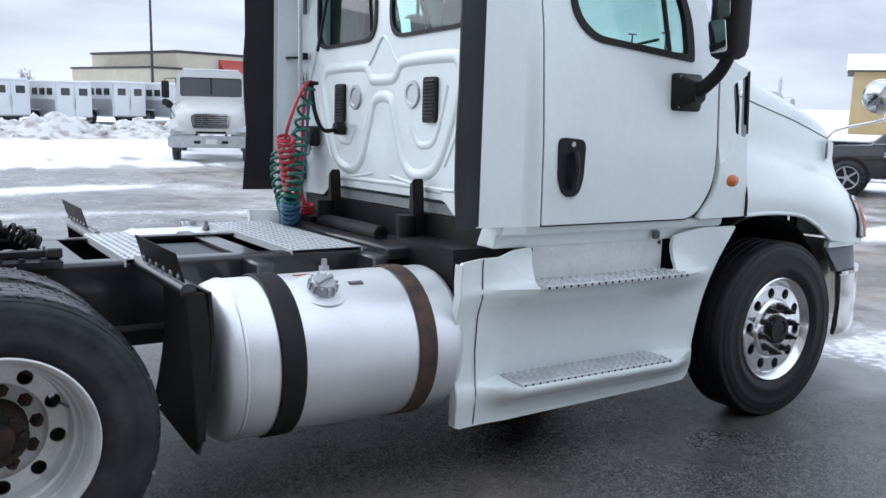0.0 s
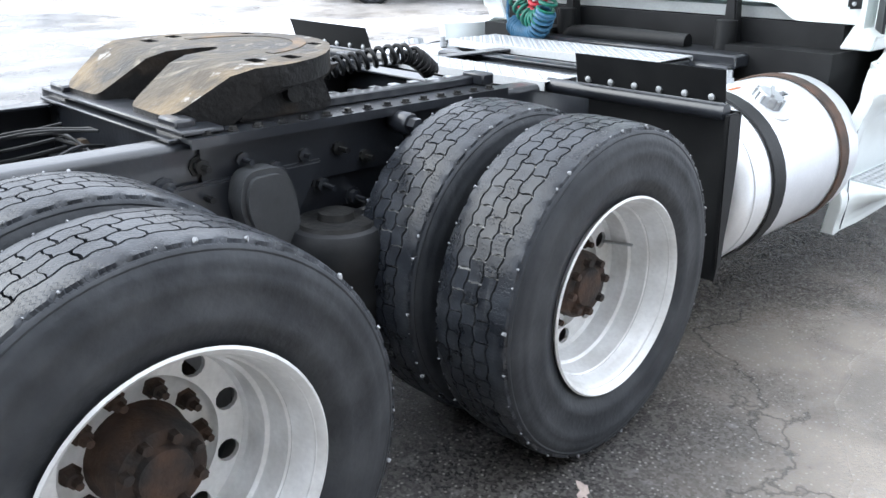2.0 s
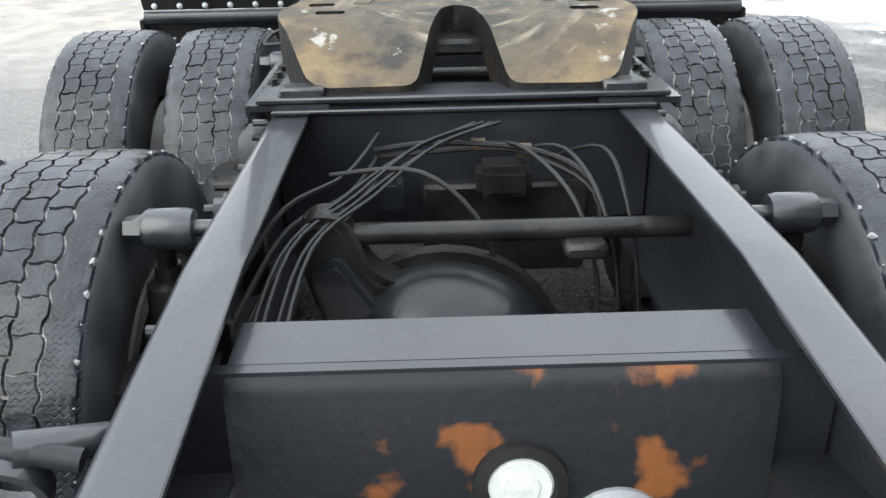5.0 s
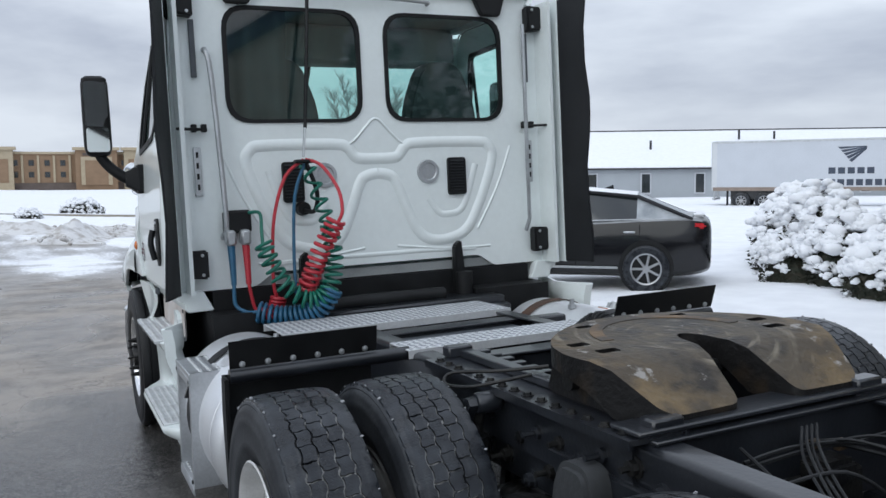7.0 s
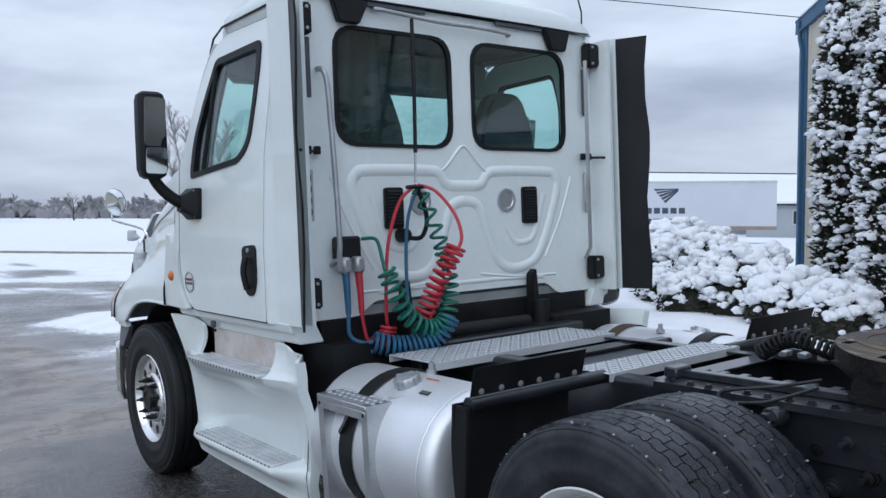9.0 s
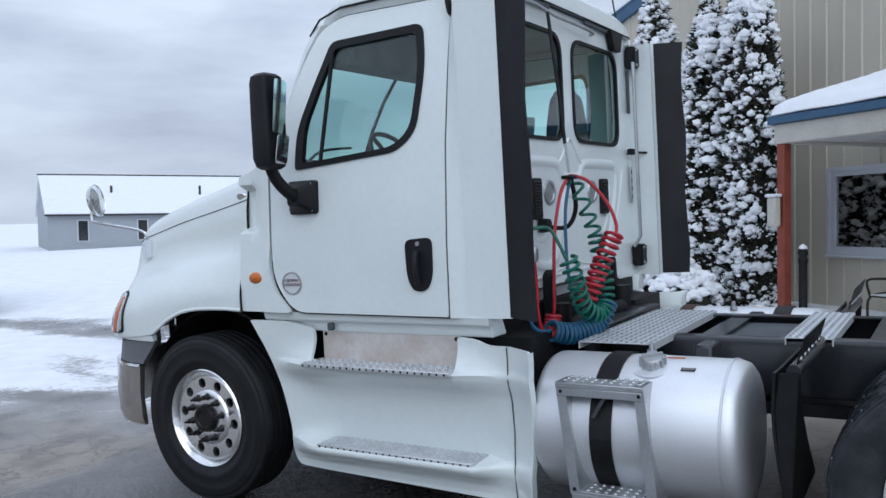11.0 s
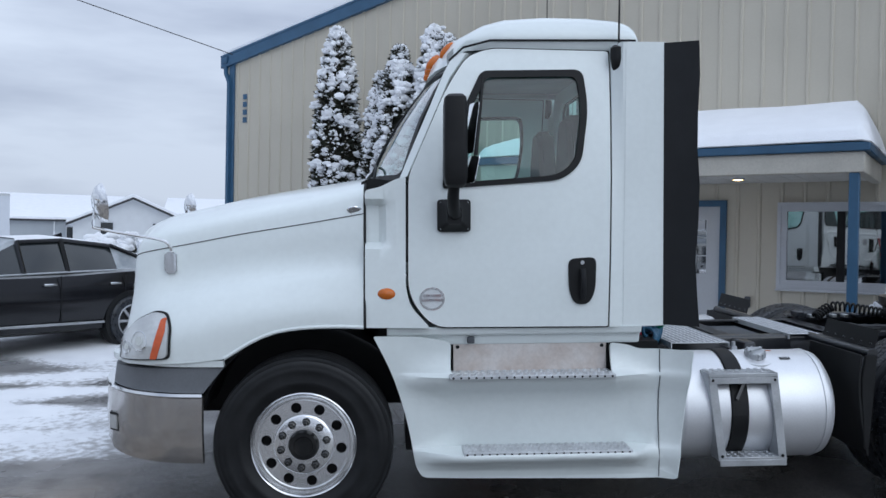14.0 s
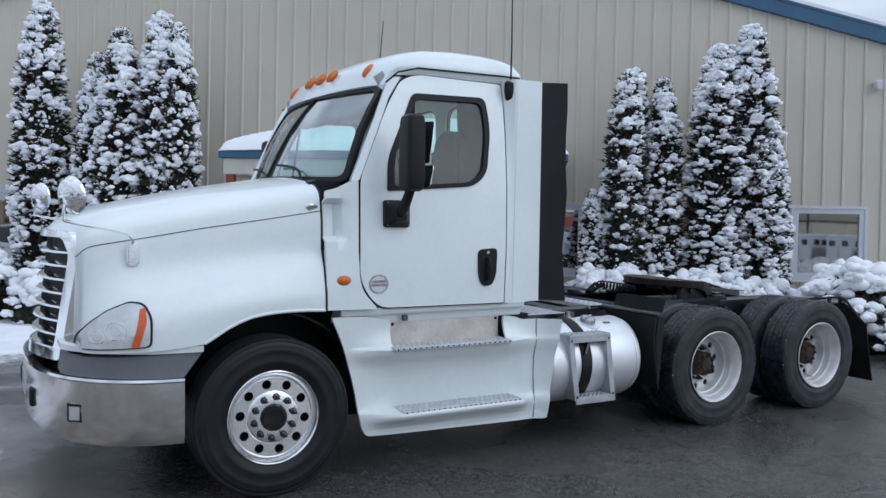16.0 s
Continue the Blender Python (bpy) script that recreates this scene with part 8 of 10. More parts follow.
def conifer(h, r, seed, stems=1):
    """A narrow evergreen with upward sprays, weighed down by clumps of snow."""
    rnd = random.Random(seed)
    t = thing("conifer", Matrix(), "tall narrow dark evergreen loaded with snow", "tree", "evergreens along the shop wall")
    tops = [(0, 0, h)] if stems == 1 else [(-0.17, 0, h * 0.97), (0.17, 0.05, h)]
    tb = bmesh.new()
    for x, y, hh in tops:
        tube([(x * 0.2, y, -0.1), (x, y, hh * 0.5), (x, y, hh * 0.93)], lambda q: 0.06 * (1 - q) + 0.008, 7, tb)
    part("trunk", tb, BARK, t)
    leaf, snow = bmesh.new(), bmesh.new()

    def radius(q, a, ph):
        body = (0.80 + 0.20 * math.sin(min(1, q * 2.4) * math.pi / 2)) * (1 - 0.16 * max(0.0, q - 0.35)) * max(0.02, 1 - (max(0.0, q - 0.52) / 0.49) ** 2) ** 0.72
        return r * body * (1 + 0.22 * noise.noise(Vector((2 * math.cos(a), 2 * math.sin(a), q * 7 + ph))) + 0.1 * noise.noise(Vector((5 * math.cos(a), 5 * math.sin(a), q * 18 + ph))))

    for si, (tx, ty, hh) in enumerate(tops):
        ph, share = seed * 3.1 + si * 9, 1.0 / len(tops)
        rs = 1.0 if len(tops) == 1 else 0.70
        for k in range(int(6200 * share * h / 4.5)):
            q = rnd.random() ** 0.92
            a = rnd.uniform(0, 2 * math.pi)
            rad = radius(q, a, ph) * rs * rnd.uniform(0.5, 0.95)
            c = Vector((tx + rad * math.cos(a), ty + rad * math.sin(a), 0.08 + q * (hh - 0.1)))
            out = Vector((math.cos(a), math.sin(a), rnd.uniform(-0.3, 0.9))).normalized()
            side = out.cross(Vector((rnd.uniform(-1, 1), rnd.uniform(-1, 1), rnd.uniform(-0.2, 1)))).normalized()
            L, W = rnd.uniform(0.05, 0.12), rnd.uniform(0.014, 0.03)
            v = [leaf.verts.new(p) for p in (c - out * L * 0.4 - side * W * 0.4, c - side * W + out * L * 0.2, c + out * L, c + side * W + out * L * 0.1, c + out.cross(side) * W)]
            leaf.faces.new((v[0], v[1], v[4])), leaf.faces.new((v[1], v[2], v[4])), leaf.faces.new((v[2], v[3], v[4])), leaf.faces.new((v[3], v[0], v[4]))
        for k in range(int(1350 * share * h / 4.5)):
            q = rnd.random()
            a = rnd.uniform(0, 2 * math.pi)
            rad = radius(q, a, ph) * rs * rnd.uniform(0.80, 1.0)
            big = rnd.random() ** 3.2
            size = 0.014 + 0.080 * big + 0.014 * (q > 0.8)
            c = Vector((tx + rad * math.cos(a), ty + rad * math.sin(a), 0.10 + q * (hh - 0.1)))
            lump(c, size, snow, rnd, 0.78)
            along = Vector((-math.sin(a), math.cos(a), 0))
            for j in range(rnd.randint(1, 4)):
                lump(c + along * rnd.uniform(-1.2, 1.2) * size + Vector((rnd.uniform(-0.7, 0.7), rnd.uniform(-0.7, 0.7), rnd.uniform(-1.0, 0.3))) * size, size * rnd.uniform(0.45, 0.8), snow, rnd)
        for k in range(12):
            w = 0.008 * k
            lump(Vector((tx + rnd.uniform(-w, w), ty + rnd.uniform(-w, w), hh - 0.045 * k)), 0.05 + 0.007 * k, snow, rnd, 1.0)
    part("core", lathe([(0.0, 0.05), (r * 0.4, 0.1), (r * 0.45, h * 0.35), (r * 0.3, h * 0.65), (r * 0.08, h * 0.92), (0.0, h * 0.95)], 9), FOLIAGE, t)
    tagged(part("crown", leaf, FOLIAGE, t, "dark green scale foliage", 5), kind="stuff")
    tagged(part("snow_load", snow, SNOW, t, "white snow clumps"), kind="stuff")
    return t


ICO = bmesh.new()
bmesh.ops.create_icosphere(ICO, subdivisions=1, radius=1)
ICO.verts.index_update()
ICO_V = [v.co.copy() for v in ICO.verts]
ICO_F = [tuple(v.index for v in f.verts) for f in ICO.faces]
ICO.free()
ICO2 = bmesh.new()
bmesh.ops.create_icosphere(ICO2, subdivisions=2, radius=1)
ICO2.verts.index_update()
ICO2_V = [v.co.copy() for v in ICO2.verts]
ICO2_F = [tuple(v.index for v in f.verts) for f in ICO2.faces]
ICO2.free()


def lump(c, r, bm, rnd, flat=0.72, fine=False):
    V, F = (ICO2_V, ICO2_F) if fine else (ICO_V, ICO_F)
    sx, sy, sz = r * rnd.uniform(0.85, 1.35), r * rnd.uniform(0.85, 1.35), r * flat * rnd.uniform(0.85, 1.15)
    o = Vector((rnd.uniform(0, 50), rnd.uniform(0, 50), rnd.uniform(0, 50)))
    vs = []
    for v in V:
        k = 1 + 0.28 * noise.noise(v * 1.6 + o)
        vs.append(bm.verts.new((c[0] + v.x * sx * k, c[1] + v.y * sy * k, c[2] + v.z * sz * k)))
    for f in F:
        bm.faces.new([vs[i] for i in f])


def shrub(w, d, h, seed):
    """A broad shrub under pillows of snow."""
    rnd = random.Random(seed)
    t = thing("snowy_shrub", Matrix(), "rounded evergreen shrub under pillows of snow", "shrub", "shrubs by the shop")
    leaf, snow = bmesh.new(), bmesh.new()
    for k in range(int(1300 * w * h)):
        a, e = rnd.uniform(0, 2 * math.pi), rnd.random() ** 0.8
        k1 = 1 + 0.25 * noise.noise(Vector((3 * math.cos(a), 3 * math.sin(a), e * 3 + seed)))
        c = Vector((math.cos(a) * math.sqrt(1 - (e * 0.95) ** 2) * w / 2 * k1, math.sin(a) * math.sqrt(1 - (e * 0.95) ** 2) * d / 2 * k1, 0.03 + e * h * k1 * 0.95)) * rnd.uniform(0.82, 1.0)
        o = Vector((rnd.uniform(-1, 1), rnd.uniform(-1, 1), rnd.uniform(-0.5, 1))).normalized()
        sd = o.orthogonal().normalized()
        L, W = rnd.uniform(0.04, 0.1), rnd.uniform(0.012, 0.03)
        v = [leaf.verts.new(p) for p in (c - o * L * 0.5, c + sd * W, c + o * L, c - sd * W)]
        leaf.faces.new(v)
    for k in range(int(210 * w * max(h, 0.7))):
        a, e = rnd.uniform(0, 2 * math.pi), rnd.random() ** 0.55
        k1 = 1 + 0.30 * noise.noise(Vector((4 * math.cos(a), 4 * math.sin(a), e * 4 + seed)))
        c = Vector((math.cos(a) * math.sqrt(1 - (e * 0.97) ** 2) * w / 2 * k1, math.sin(a) * math.sqrt(1 - (e * 0.97) ** 2) * d / 2 * k1, 0.05 + e * h * k1))
        if noise.noise(c * 5.0 + Vector((seed, 0, 0))) < -0.10 + 0.25 * (0.5 - e):
            continue
        s0 = rnd.uniform(0.045, 0.135) * (0.65 + 0.35 * e)
        lump(c, s0, snow, rnd, 0.86, True)
        for j in range(4):
            lump(c + Vector((rnd.uniform(-1.3, 1.3), rnd.uniform(-1.3, 1.3), rnd.uniform(-0.8, 0.3))) * s0 * 0.8, s0 * rnd.uniform(0.3, 0.6), snow, rnd, 0.85, True)
    for k in range(int(46 * w)):
        a, e = rnd.uniform(0, 2 * math.pi), rnd.uniform(0.15, 1.0)
        q = Vector((math.cos(a) * math.sqrt(1 - (e * 0.97) ** 2) * w / 2, math.sin(a) * math.sqrt(1 - (e * 0.97) ** 2) * d / 2, e * h))
        tip = q * rnd.uniform(1.0, 1.09) + Vector((rnd.uniform(-0.06, 0.06), rnd.uniform(-0.06, 0.06), rnd.uniform(0.0, 0.1)))
        tube([q * 0.75, q * 0.92, tip], lambda f: 0.005 - 0.003 * f, 4, leaf)
    part("core", lathe([(0.0, 0.0), (w * 0.40, 0.02), (w * 0.38, h * 0.45), (w * 0.22, h * 0.75), (0.0, h * 0.85)], 11, Matrix.Diagonal((1, d / w, 1, 1))), FOLIAGE, t)
    tagged(part("foliage", leaf, FOLIAGE, t, "", 5), kind="stuff")
    tagged(part("snow_load", snow, SNOW, t, "thick white snow pillows", 70), kind="stuff")
    return t


kinds = [conifer(5.2, 0.44, 1), conifer(4.75, 0.43, 2), conifer(4.2, 0.45, 3, 2)]
for kind, s0, off, h, k in ((0, 3.85, 1.25, 5.2, 1.0), (1, 4.72, 1.15, 4.35, 0.8), (1, 5.2, 1.3, 4.72, 1.0), (0, 5.80, 1.2, 5.0, 0.92), (1, 6.12, 1.25, 4.8, 0.8),
                            (2, 13.12, 1.25, 4.08, 1.0), (1, 13.62, 1.2, 3.92, 0.8), (0, 14.42, 1.25, 4.42, 1.05), (0, 14.88, 1.2, 4.72, 1.0), (1, 15.12, 1.3, 3.2, 0.8), (1, 12.62, 1.4, 2.2, 0.5)):
    src = kinds[kind]
    z = {0: 5.2, 1: 4.75, 2: 4.2}[kind]
    src.scale = (k, k, 0.965 * h / z)
    copy_thing(src, shop_place(s0, off, s0 * 2.3))
for w in kinds:
    for o in (*w.children_recursive, w):
        bpy.data.objects.remove(o)
bushes = [shrub(1.7, 1.3, 1.0, 11), shrub(1.3, 1.1, 0.8, 12), shrub(1.9, 1.4, 1.25, 13)]
for kind, s0, off, k in ((2, -1.0, 2.1, 1.0), (0, 0.6, 2.6, 1.0), (2, 2.0, 2.6, 0.9), (0, 3.4, 2.5, 0.95), (1, 4.7, 2.4, 0.9), (1, 5.9, 2.3, 0.8), (0, -2.2, 2.2, 0.9), (1, 1.6, 3.1, 0.7), (1, 3.0, 3.2, 0.7),
                         (0, 12.85, 1.65, 0.76), (1, 13.5, 1.65, 0.85), (0, 14.25, 1.65, 0.76), (1, 15.0, 1.75, 0.85), (0, 16.0, 2.1, 1.0), (1, 17.0, 2.3, 1.0), (1, 18.2, 2.2, 0.8), (0, 19.4, 2.6, 0.9), (1, 16.5, 3.2, 0.7)):
    src = bushes[kind]
    src.scale = (k, k, k * (1.12 if 12 < s0 < 15.5 else 0.96 if s0 < 6 else 1.0))
    copy_thing(src, shop_place(s0, off, s0 * 1.7))
for w in bushes:
    for o in (*w.children_recursive, w):
        bpy.data.objects.remove(o)

# small blue notice on a stake in front of the shrubs
SIGNBLUE = material("blue_sign_enamel", (0.02, 0.12, 0.45), 0.4, 0, 0.1, 6, 60)
notice = thing("yard_sign", on_ground(-1.0, -7.85, radians(112)), "small blue eight-sided notice on a stake in the snow", "sign")
part("stake", box(-0.008, 0.008, -0.01, 0.01, -0.1, 0.2, 0.002), STEEL, notice)
oct_pts = [(0.125 * math.cos(math.pi / 8 + k * math.pi / 4), 0.30 + 0.155 * math.sin(math.pi / 8 + k * math.pi / 4)) for k in range(8)]
plate = part("plate", prism(oct_pts, "x", 0.008, 0.014), SIGNBLUE, notice)
for z0, z1, w in ((0.30, 0.37, 0.085), (0.255, 0.268, 0.07), (0.235, 0.245, 0.06)):
    part("text_bar", box(0.0142, 0.0155, -w, w, z0, z1), FRAMEWHITE, plate)

# ---- porch furniture ----
IRON = material("dark_bronze_iron", (0.045, 0.042, 0.038), 0.5, 0.6, 0.3, 9, 80)
bench = thing("metal_bench", shop_place(8.3, 0.62, 0, 0.14), "dark wrought metal bench with a scrolled back on the porch", "bench")
W2 = 0.72
for s in (-1, 1):
    part("end_frame", tube([(s * W2, 0.22, 0.0), (s * W2, 0.25, 0.22), (s * W2, 0.20, 0.42), (s * W2, -0.18, 0.42), (s * W2, -0.26, 0.0)], 0.016, 6, soft=3), IRON, bench)
    part("arm_rest", tube([(s * W2, -0.22, 0.62), (s * W2, 0.15, 0.64), (s * W2, 0.26, 0.60), (s * W2, 0.20, 0.42)], 0.016, 6, soft=4), IRON, bench)
part("seat", box(-W2, W2, -0.18, 0.24, 0.42, 0.44, 0.006), IRON, bench)
part("snow_dusting", box(-W2 + 0.02, W2 - 0.02, -0.16, 0.23, 0.441, 0.452, 0.004), SNOW, bench)
part("back_rail", tube([(-W2, -0.20, 0.42), (-W2, -0.25, 0.80), (-0.35, -0.26, 0.84), (0, -0.26, 0.92), (0.35, -0.26, 0.84), (W2, -0.25, 0.80), (W2, -0.20, 0.42)], 0.016, 6, soft=5), IRON, bench)
part("back_rail", tube([(-W2, -0.21, 0.50), (W2, -0.21, 0.50)], 0.012, 6), IRON, bench)
for s in (-1, 1):
    for pts in ([(0, 0.90), (s * 0.10, 0.80), (s * 0.24, 0.66), (s * 0.42, 0.56), (s * W2 * 0.98, 0.52)], [(0, 0.52), (s * 0.10, 0.62), (s * 0.24, 0.74), (s * 0.42, 0.80), (s * W2 * 0.97, 0.78)],
                [(s * 0.06, 0.74), (s * 0.20, 0.86), (s * 0.36, 0.84), (s * 0.40, 0.76), (s * 0.34, 0.71), (s * 0.29, 0.75)], [(s * 0.06, 0.66), (s * 0.20, 0.54), (s * 0.36, 0.54), (s * 0.42, 0.60), (s * 0.37, 0.65), (s * 0.31, 0.61)],
                [(s * 0.26, 0.70), (s * 0.42, 0.74), (s * 0.58, 0.70), (s * 0.70, 0.64)], [(s * 0.26, 0.68), (s * 0.42, 0.64), (s * 0.58, 0.66), (s * 0.70, 0.72)]):
        part("scroll", tube([(x, -0.235, z) for x, z in pts], 0.011, 5, soft=5), IRON, bench)
stand = thing("smoking_post", shop_place(7.42, 1.75, 0, 0.14), "black post with a round base and snow on its foot", "post")
part("column", lathe([(0.0, 1.05), (0.05, 1.04), (0.06, 0.98), (0.045, 0.94), (0.06, 0.9), (0.05, 0.85), (0.05, 0.3), (0.15, 0.1), (0.18, 0.0)], 16), TRIM, stand)
part("snow_cap", lathe([(0.0, 1.10), (0.045, 1.07), (0.055, 1.04)], 12), SNOW, stand)
nest = thing("hanging_box", shop_place(7.22, 2.02, 0, 1.45), "small pale mailbox with a snow cap fixed to the porch post", "mailbox")
part("box_body", box(-0.07, 0.07, -0.06, 0.05, 0.0, 0.36, 0.02), PALE, nest)
part("snow_cap", box(-0.09, 0.09, -0.07, 0.07, 0.361, 0.40, 0.015, seg=2), SNOW, nest)


# ---- vehicles ----
BLACKCAR = material("black_car_paint", (0.006, 0.0065, 0.009), 0.14, 0.0, 0.1, 3, 60, coat=0.2, spec=0.4)
WHITECAR = material("white_car_paint", (0.62, 0.64, 0.67), 0.3, 0, 0.08, 3, 60, coat=0.6)
DARKGREY = material("charcoal_car_paint", (0.03, 0.032, 0.036), 0.25, 0.3, 0.1, 3, 60, coat=0.8)
CARGLASS = material("dark_car_glass", (0.02, 0.025, 0.027), 0.06, 0, 0.1, 3, 60, spec=0.8)
FROSTGLASS = material("frosted_car_glass", (0.50, 0.53, 0.56), 0.4, 0, 0.3, 5, 60, second=(0.30, 0.33, 0.36))
ALLOYGREY = material("car_alloy", (0.55, 0.56, 0.58), 0.3, 0.8, 0.1, 9, 80)


def car_wheel(parent, x, y, r, s, spokes=10, rim=0.68):
    m = Matrix.Translation((x, y, r)) @ (AX_Y if s > 0 else AX_YN)
    w = part("wheel", lathe([(r * rim, -0.11), (r * 0.9, -0.115), (r * 0.985, -0.09), (r, -0.06), (r, 0.06), (r * 0.985, 0.09), (r * 0.9, 0.112), (r * rim, 0.105), (r * (rim - 0.03), 0.05)], 36, m), RUBBER, parent)
    b = lathe([(r * rim, 0.10), (r * (rim - 0.02), 0.108), (r * (rim - 0.07), 0.10), (r * (rim - 0.08), 0.02)], 36, m)
    for k in range(spokes):
        a = 2 * math.pi * k / spokes
        box(r * 0.1, r * (rim - 0.05), -r * 0.055, r * 0.055, 0.06, 0.095, 0.008, bm=b, m=m @ Matrix.Rotation(a, 4, "Z"))
    lathe([(r * 0.17, 0.05), (r * 0.16, 0.10), (0.0, 0.105)], 16, m, b)
    part("rim", b, ALLOYGREY, w)
    part("brake_dark", lathe([(r * rim, 0.03), (0.0, 0.03)], 24, m), TRIM, w)


def car(name, m, label, category, paint, L, W, stations, house, wheels, r, roof_snow=True, glassmat=None, spokes=10):
    """A car body lofted from stations (x, half width, sill, belt) and a glasshouse (x, half width, height)."""
    t = thing(name, m, label, category)
    rings = []
    for x, hw, lo, hi, crown in stations:
        h = hi - lo
        half = [(0, lo), (hw * 0.80, lo), (hw * 0.94, lo + 0.05), (hw * 0.985, lo + 0.28 * h), (hw, lo + 0.55 * h), (hw * 0.985, lo + 0.75 * h), (hw * 0.93, hi - 0.03), (hw * 0.86, hi), (hw * 0.5, hi + crown * 0.8), (0, hi + crown)]
        rings.append([Vector((x, y, z)) for y, z in half] + [Vector((x, -y, z)) for y, z in reversed(half[1:-1])])
    rings = [list(c) for c in zip(*[smooth_path(col, 4) for col in zip(*rings)])]
    body = part("body", loft(rings), paint, t, "", 40)
    # glasshouse
    g = []
    for x, hw, z0, z1, top in house:
        g.append([Vector((x, y, z)) for y, z in ((hw, z0), (top, z1 - 0.05), (top * 0.9, z1), (0, z1 + 0.02), (-top * 0.9, z1), (-top, z1 - 0.05), (-hw, z0))])
    gh = part("glasshouse", loft(g, False, False), (CARGLASS, glassmat or CARGLASS), t, "dark side windows", 25)
    for f in gh.data.polygons:
        if abs(f.normal.y) < 0.62:
            f.material_index = 1
    mids = house[1:-1]
    rg = [[Vector((x, y, z)) for y, z in ((top * 1.0, z1 - 0.045), (top * 0.9, z1 + 0.012), (0, z1 + 0.035), (-top * 0.9, z1 + 0.012), (-top, z1 - 0.045))] for x, hw, z0, z1, top in mids]
    part("roof", loft(rg, False, False), SNOW if roof_snow else paint, t, "", 60)
    for s in (1, -1):
        for i, (x, hw, z0, z1, top) in enumerate(house):
            if 0 < i < len(house) - 1:
                part("pillar", tube([(x if i != 1 else house[0][0], s * (hw + 0.0), z0), (x, s * (top + 0.006), z1 - 0.03)], 0.03, 6), paint if i in (1, len(house) - 2) else TRIM, t)
        part("roof_edge", tube([(x, s * (top + 0.005), z1 - 0.035) for x, hw, z0, z1, top in mids], 0.028, 6), paint, t)
        part("belt_trim", tube([(x, s * (hw + 0.008), z0 - 0.005) for x, hw, z0, z1, top in house], 0.012, 6), STEEL, t)
        fx, bz = house[-1][0], house[-2][2]
        part("side_mirror", box(fx - 0.42, fx - 0.26, s * (W / 2 + 0.07) - 0.11, s * (W / 2 + 0.07) + 0.11, bz + 0.0, bz + 0.14, 0.045, seg=2), paint, t)
        for x in wheels:
            hw = W / 2
            part("wheel_arch", lathe([(0.0, 0.0), (r * 1.17, 0.0), (r * 1.17, -0.2)], 28, Matrix.Translation((x, s * (hw + 0.004), r + 0.02)) @ (AX_Y if s > 0 else AX_YN)), TRIM, t)
            car_wheel(t, x, s * (hw - 0.065), r, s, spokes)
        for hx in (fx - 1.25, fx - 2.2):
            part("door_handle", box(hx - 0.09, hx + 0.09, s * (W / 2 + 0.005) - 0.015, s * (W / 2 + 0.005) + 0.015, bz - 0.16, bz - 0.13, 0.008), CHROME, t)
        for sx in (fx - 0.3, fx - 1.4, fx - 2.35):
            part("door_gap", box(sx - 0.004, sx + 0.004, s * (W / 2 - 0.002) - 0.006, s * (W / 2 - 0.002) + 0.006, 0.35, bz - 0.03), TRIM, t)
        part("sill_trim", box(wheels[1] + r * 1.2, wheels[0] - r * 1.2, s * (W / 2 - 0.0) - 0.012, s * (W / 2) + 0.012, 0.34, 0.375, 0.006), STEEL, t)
    return t


CLEARLAMP = material("clear_car_lamp", (0.80, 0.82, 0.84), 0.12, 0.2, 0.2, 12, 60, coat=0.5)
DUSTED = material("snow_dusted_black_paint", (0.006, 0.0065, 0.009), 0.14, 0.0, 0.1, 3, 60, coat=0.2, spec=0.4)
dn, dl = DUSTED.node_tree.nodes, DUSTED.node_tree.links
d_geo, d_sep, d_tex, d_mr, d_mul, d_mix, d_rough = (dn.new(k) for k in ("ShaderNodeNewGeometry", "ShaderNodeSeparateXYZ", "ShaderNodeTexNoise", "ShaderNodeMapRange", "ShaderNodeMath", "ShaderNodeMix", "ShaderNodeMix"))
d_tex.inputs["Scale"].default_value, d_tex.inputs["Detail"].default_value = 22, 6
d_mr.inputs["From Min"].default_value, d_mr.inputs["From Max"].default_value = 0.80, 0.96
dl.new(d_geo.outputs["Normal"], d_sep.inputs[0])
dl.new(d_sep.outputs["Z"], d_mr.inputs["Value"])
d_mul.operation = "MULTIPLY"
dl.new(d_mr.outputs["Result"], d_mul.inputs[0])
dl.new(d_tex.outputs["Fac"], d_mul.inputs[1])
d_mix.data_type = "RGBA"
d_p = dn["Principled BSDF"]
dl.new(d_p.inputs["Base Color"].links[0].from_socket, d_mix.inputs["A"])
d_mix.inputs["B"].default_value = (0.72, 0.74, 0.77, 1)
dl.new(d_mul.outputs[0], d_mix.inputs["Factor"])
dl.new(d_mix.outputs["Result"], d_p.inputs["Base Color"])
dl.new(d_p.inputs["Roughness"].links[0].from_socket, d_rough.inputs["A"])
d_rough.inputs["B"].default_value = 0.85
dl.new(d_mul.outputs[0], d_rough.inputs["Factor"])
dl.new(d_rough.outputs["Result"], d_p.inputs["Roughness"])
ang = radians(48.9)
sx, sy = 3.09 + 0.754 * 0.80, -5.79 - 0.657 * 0.80
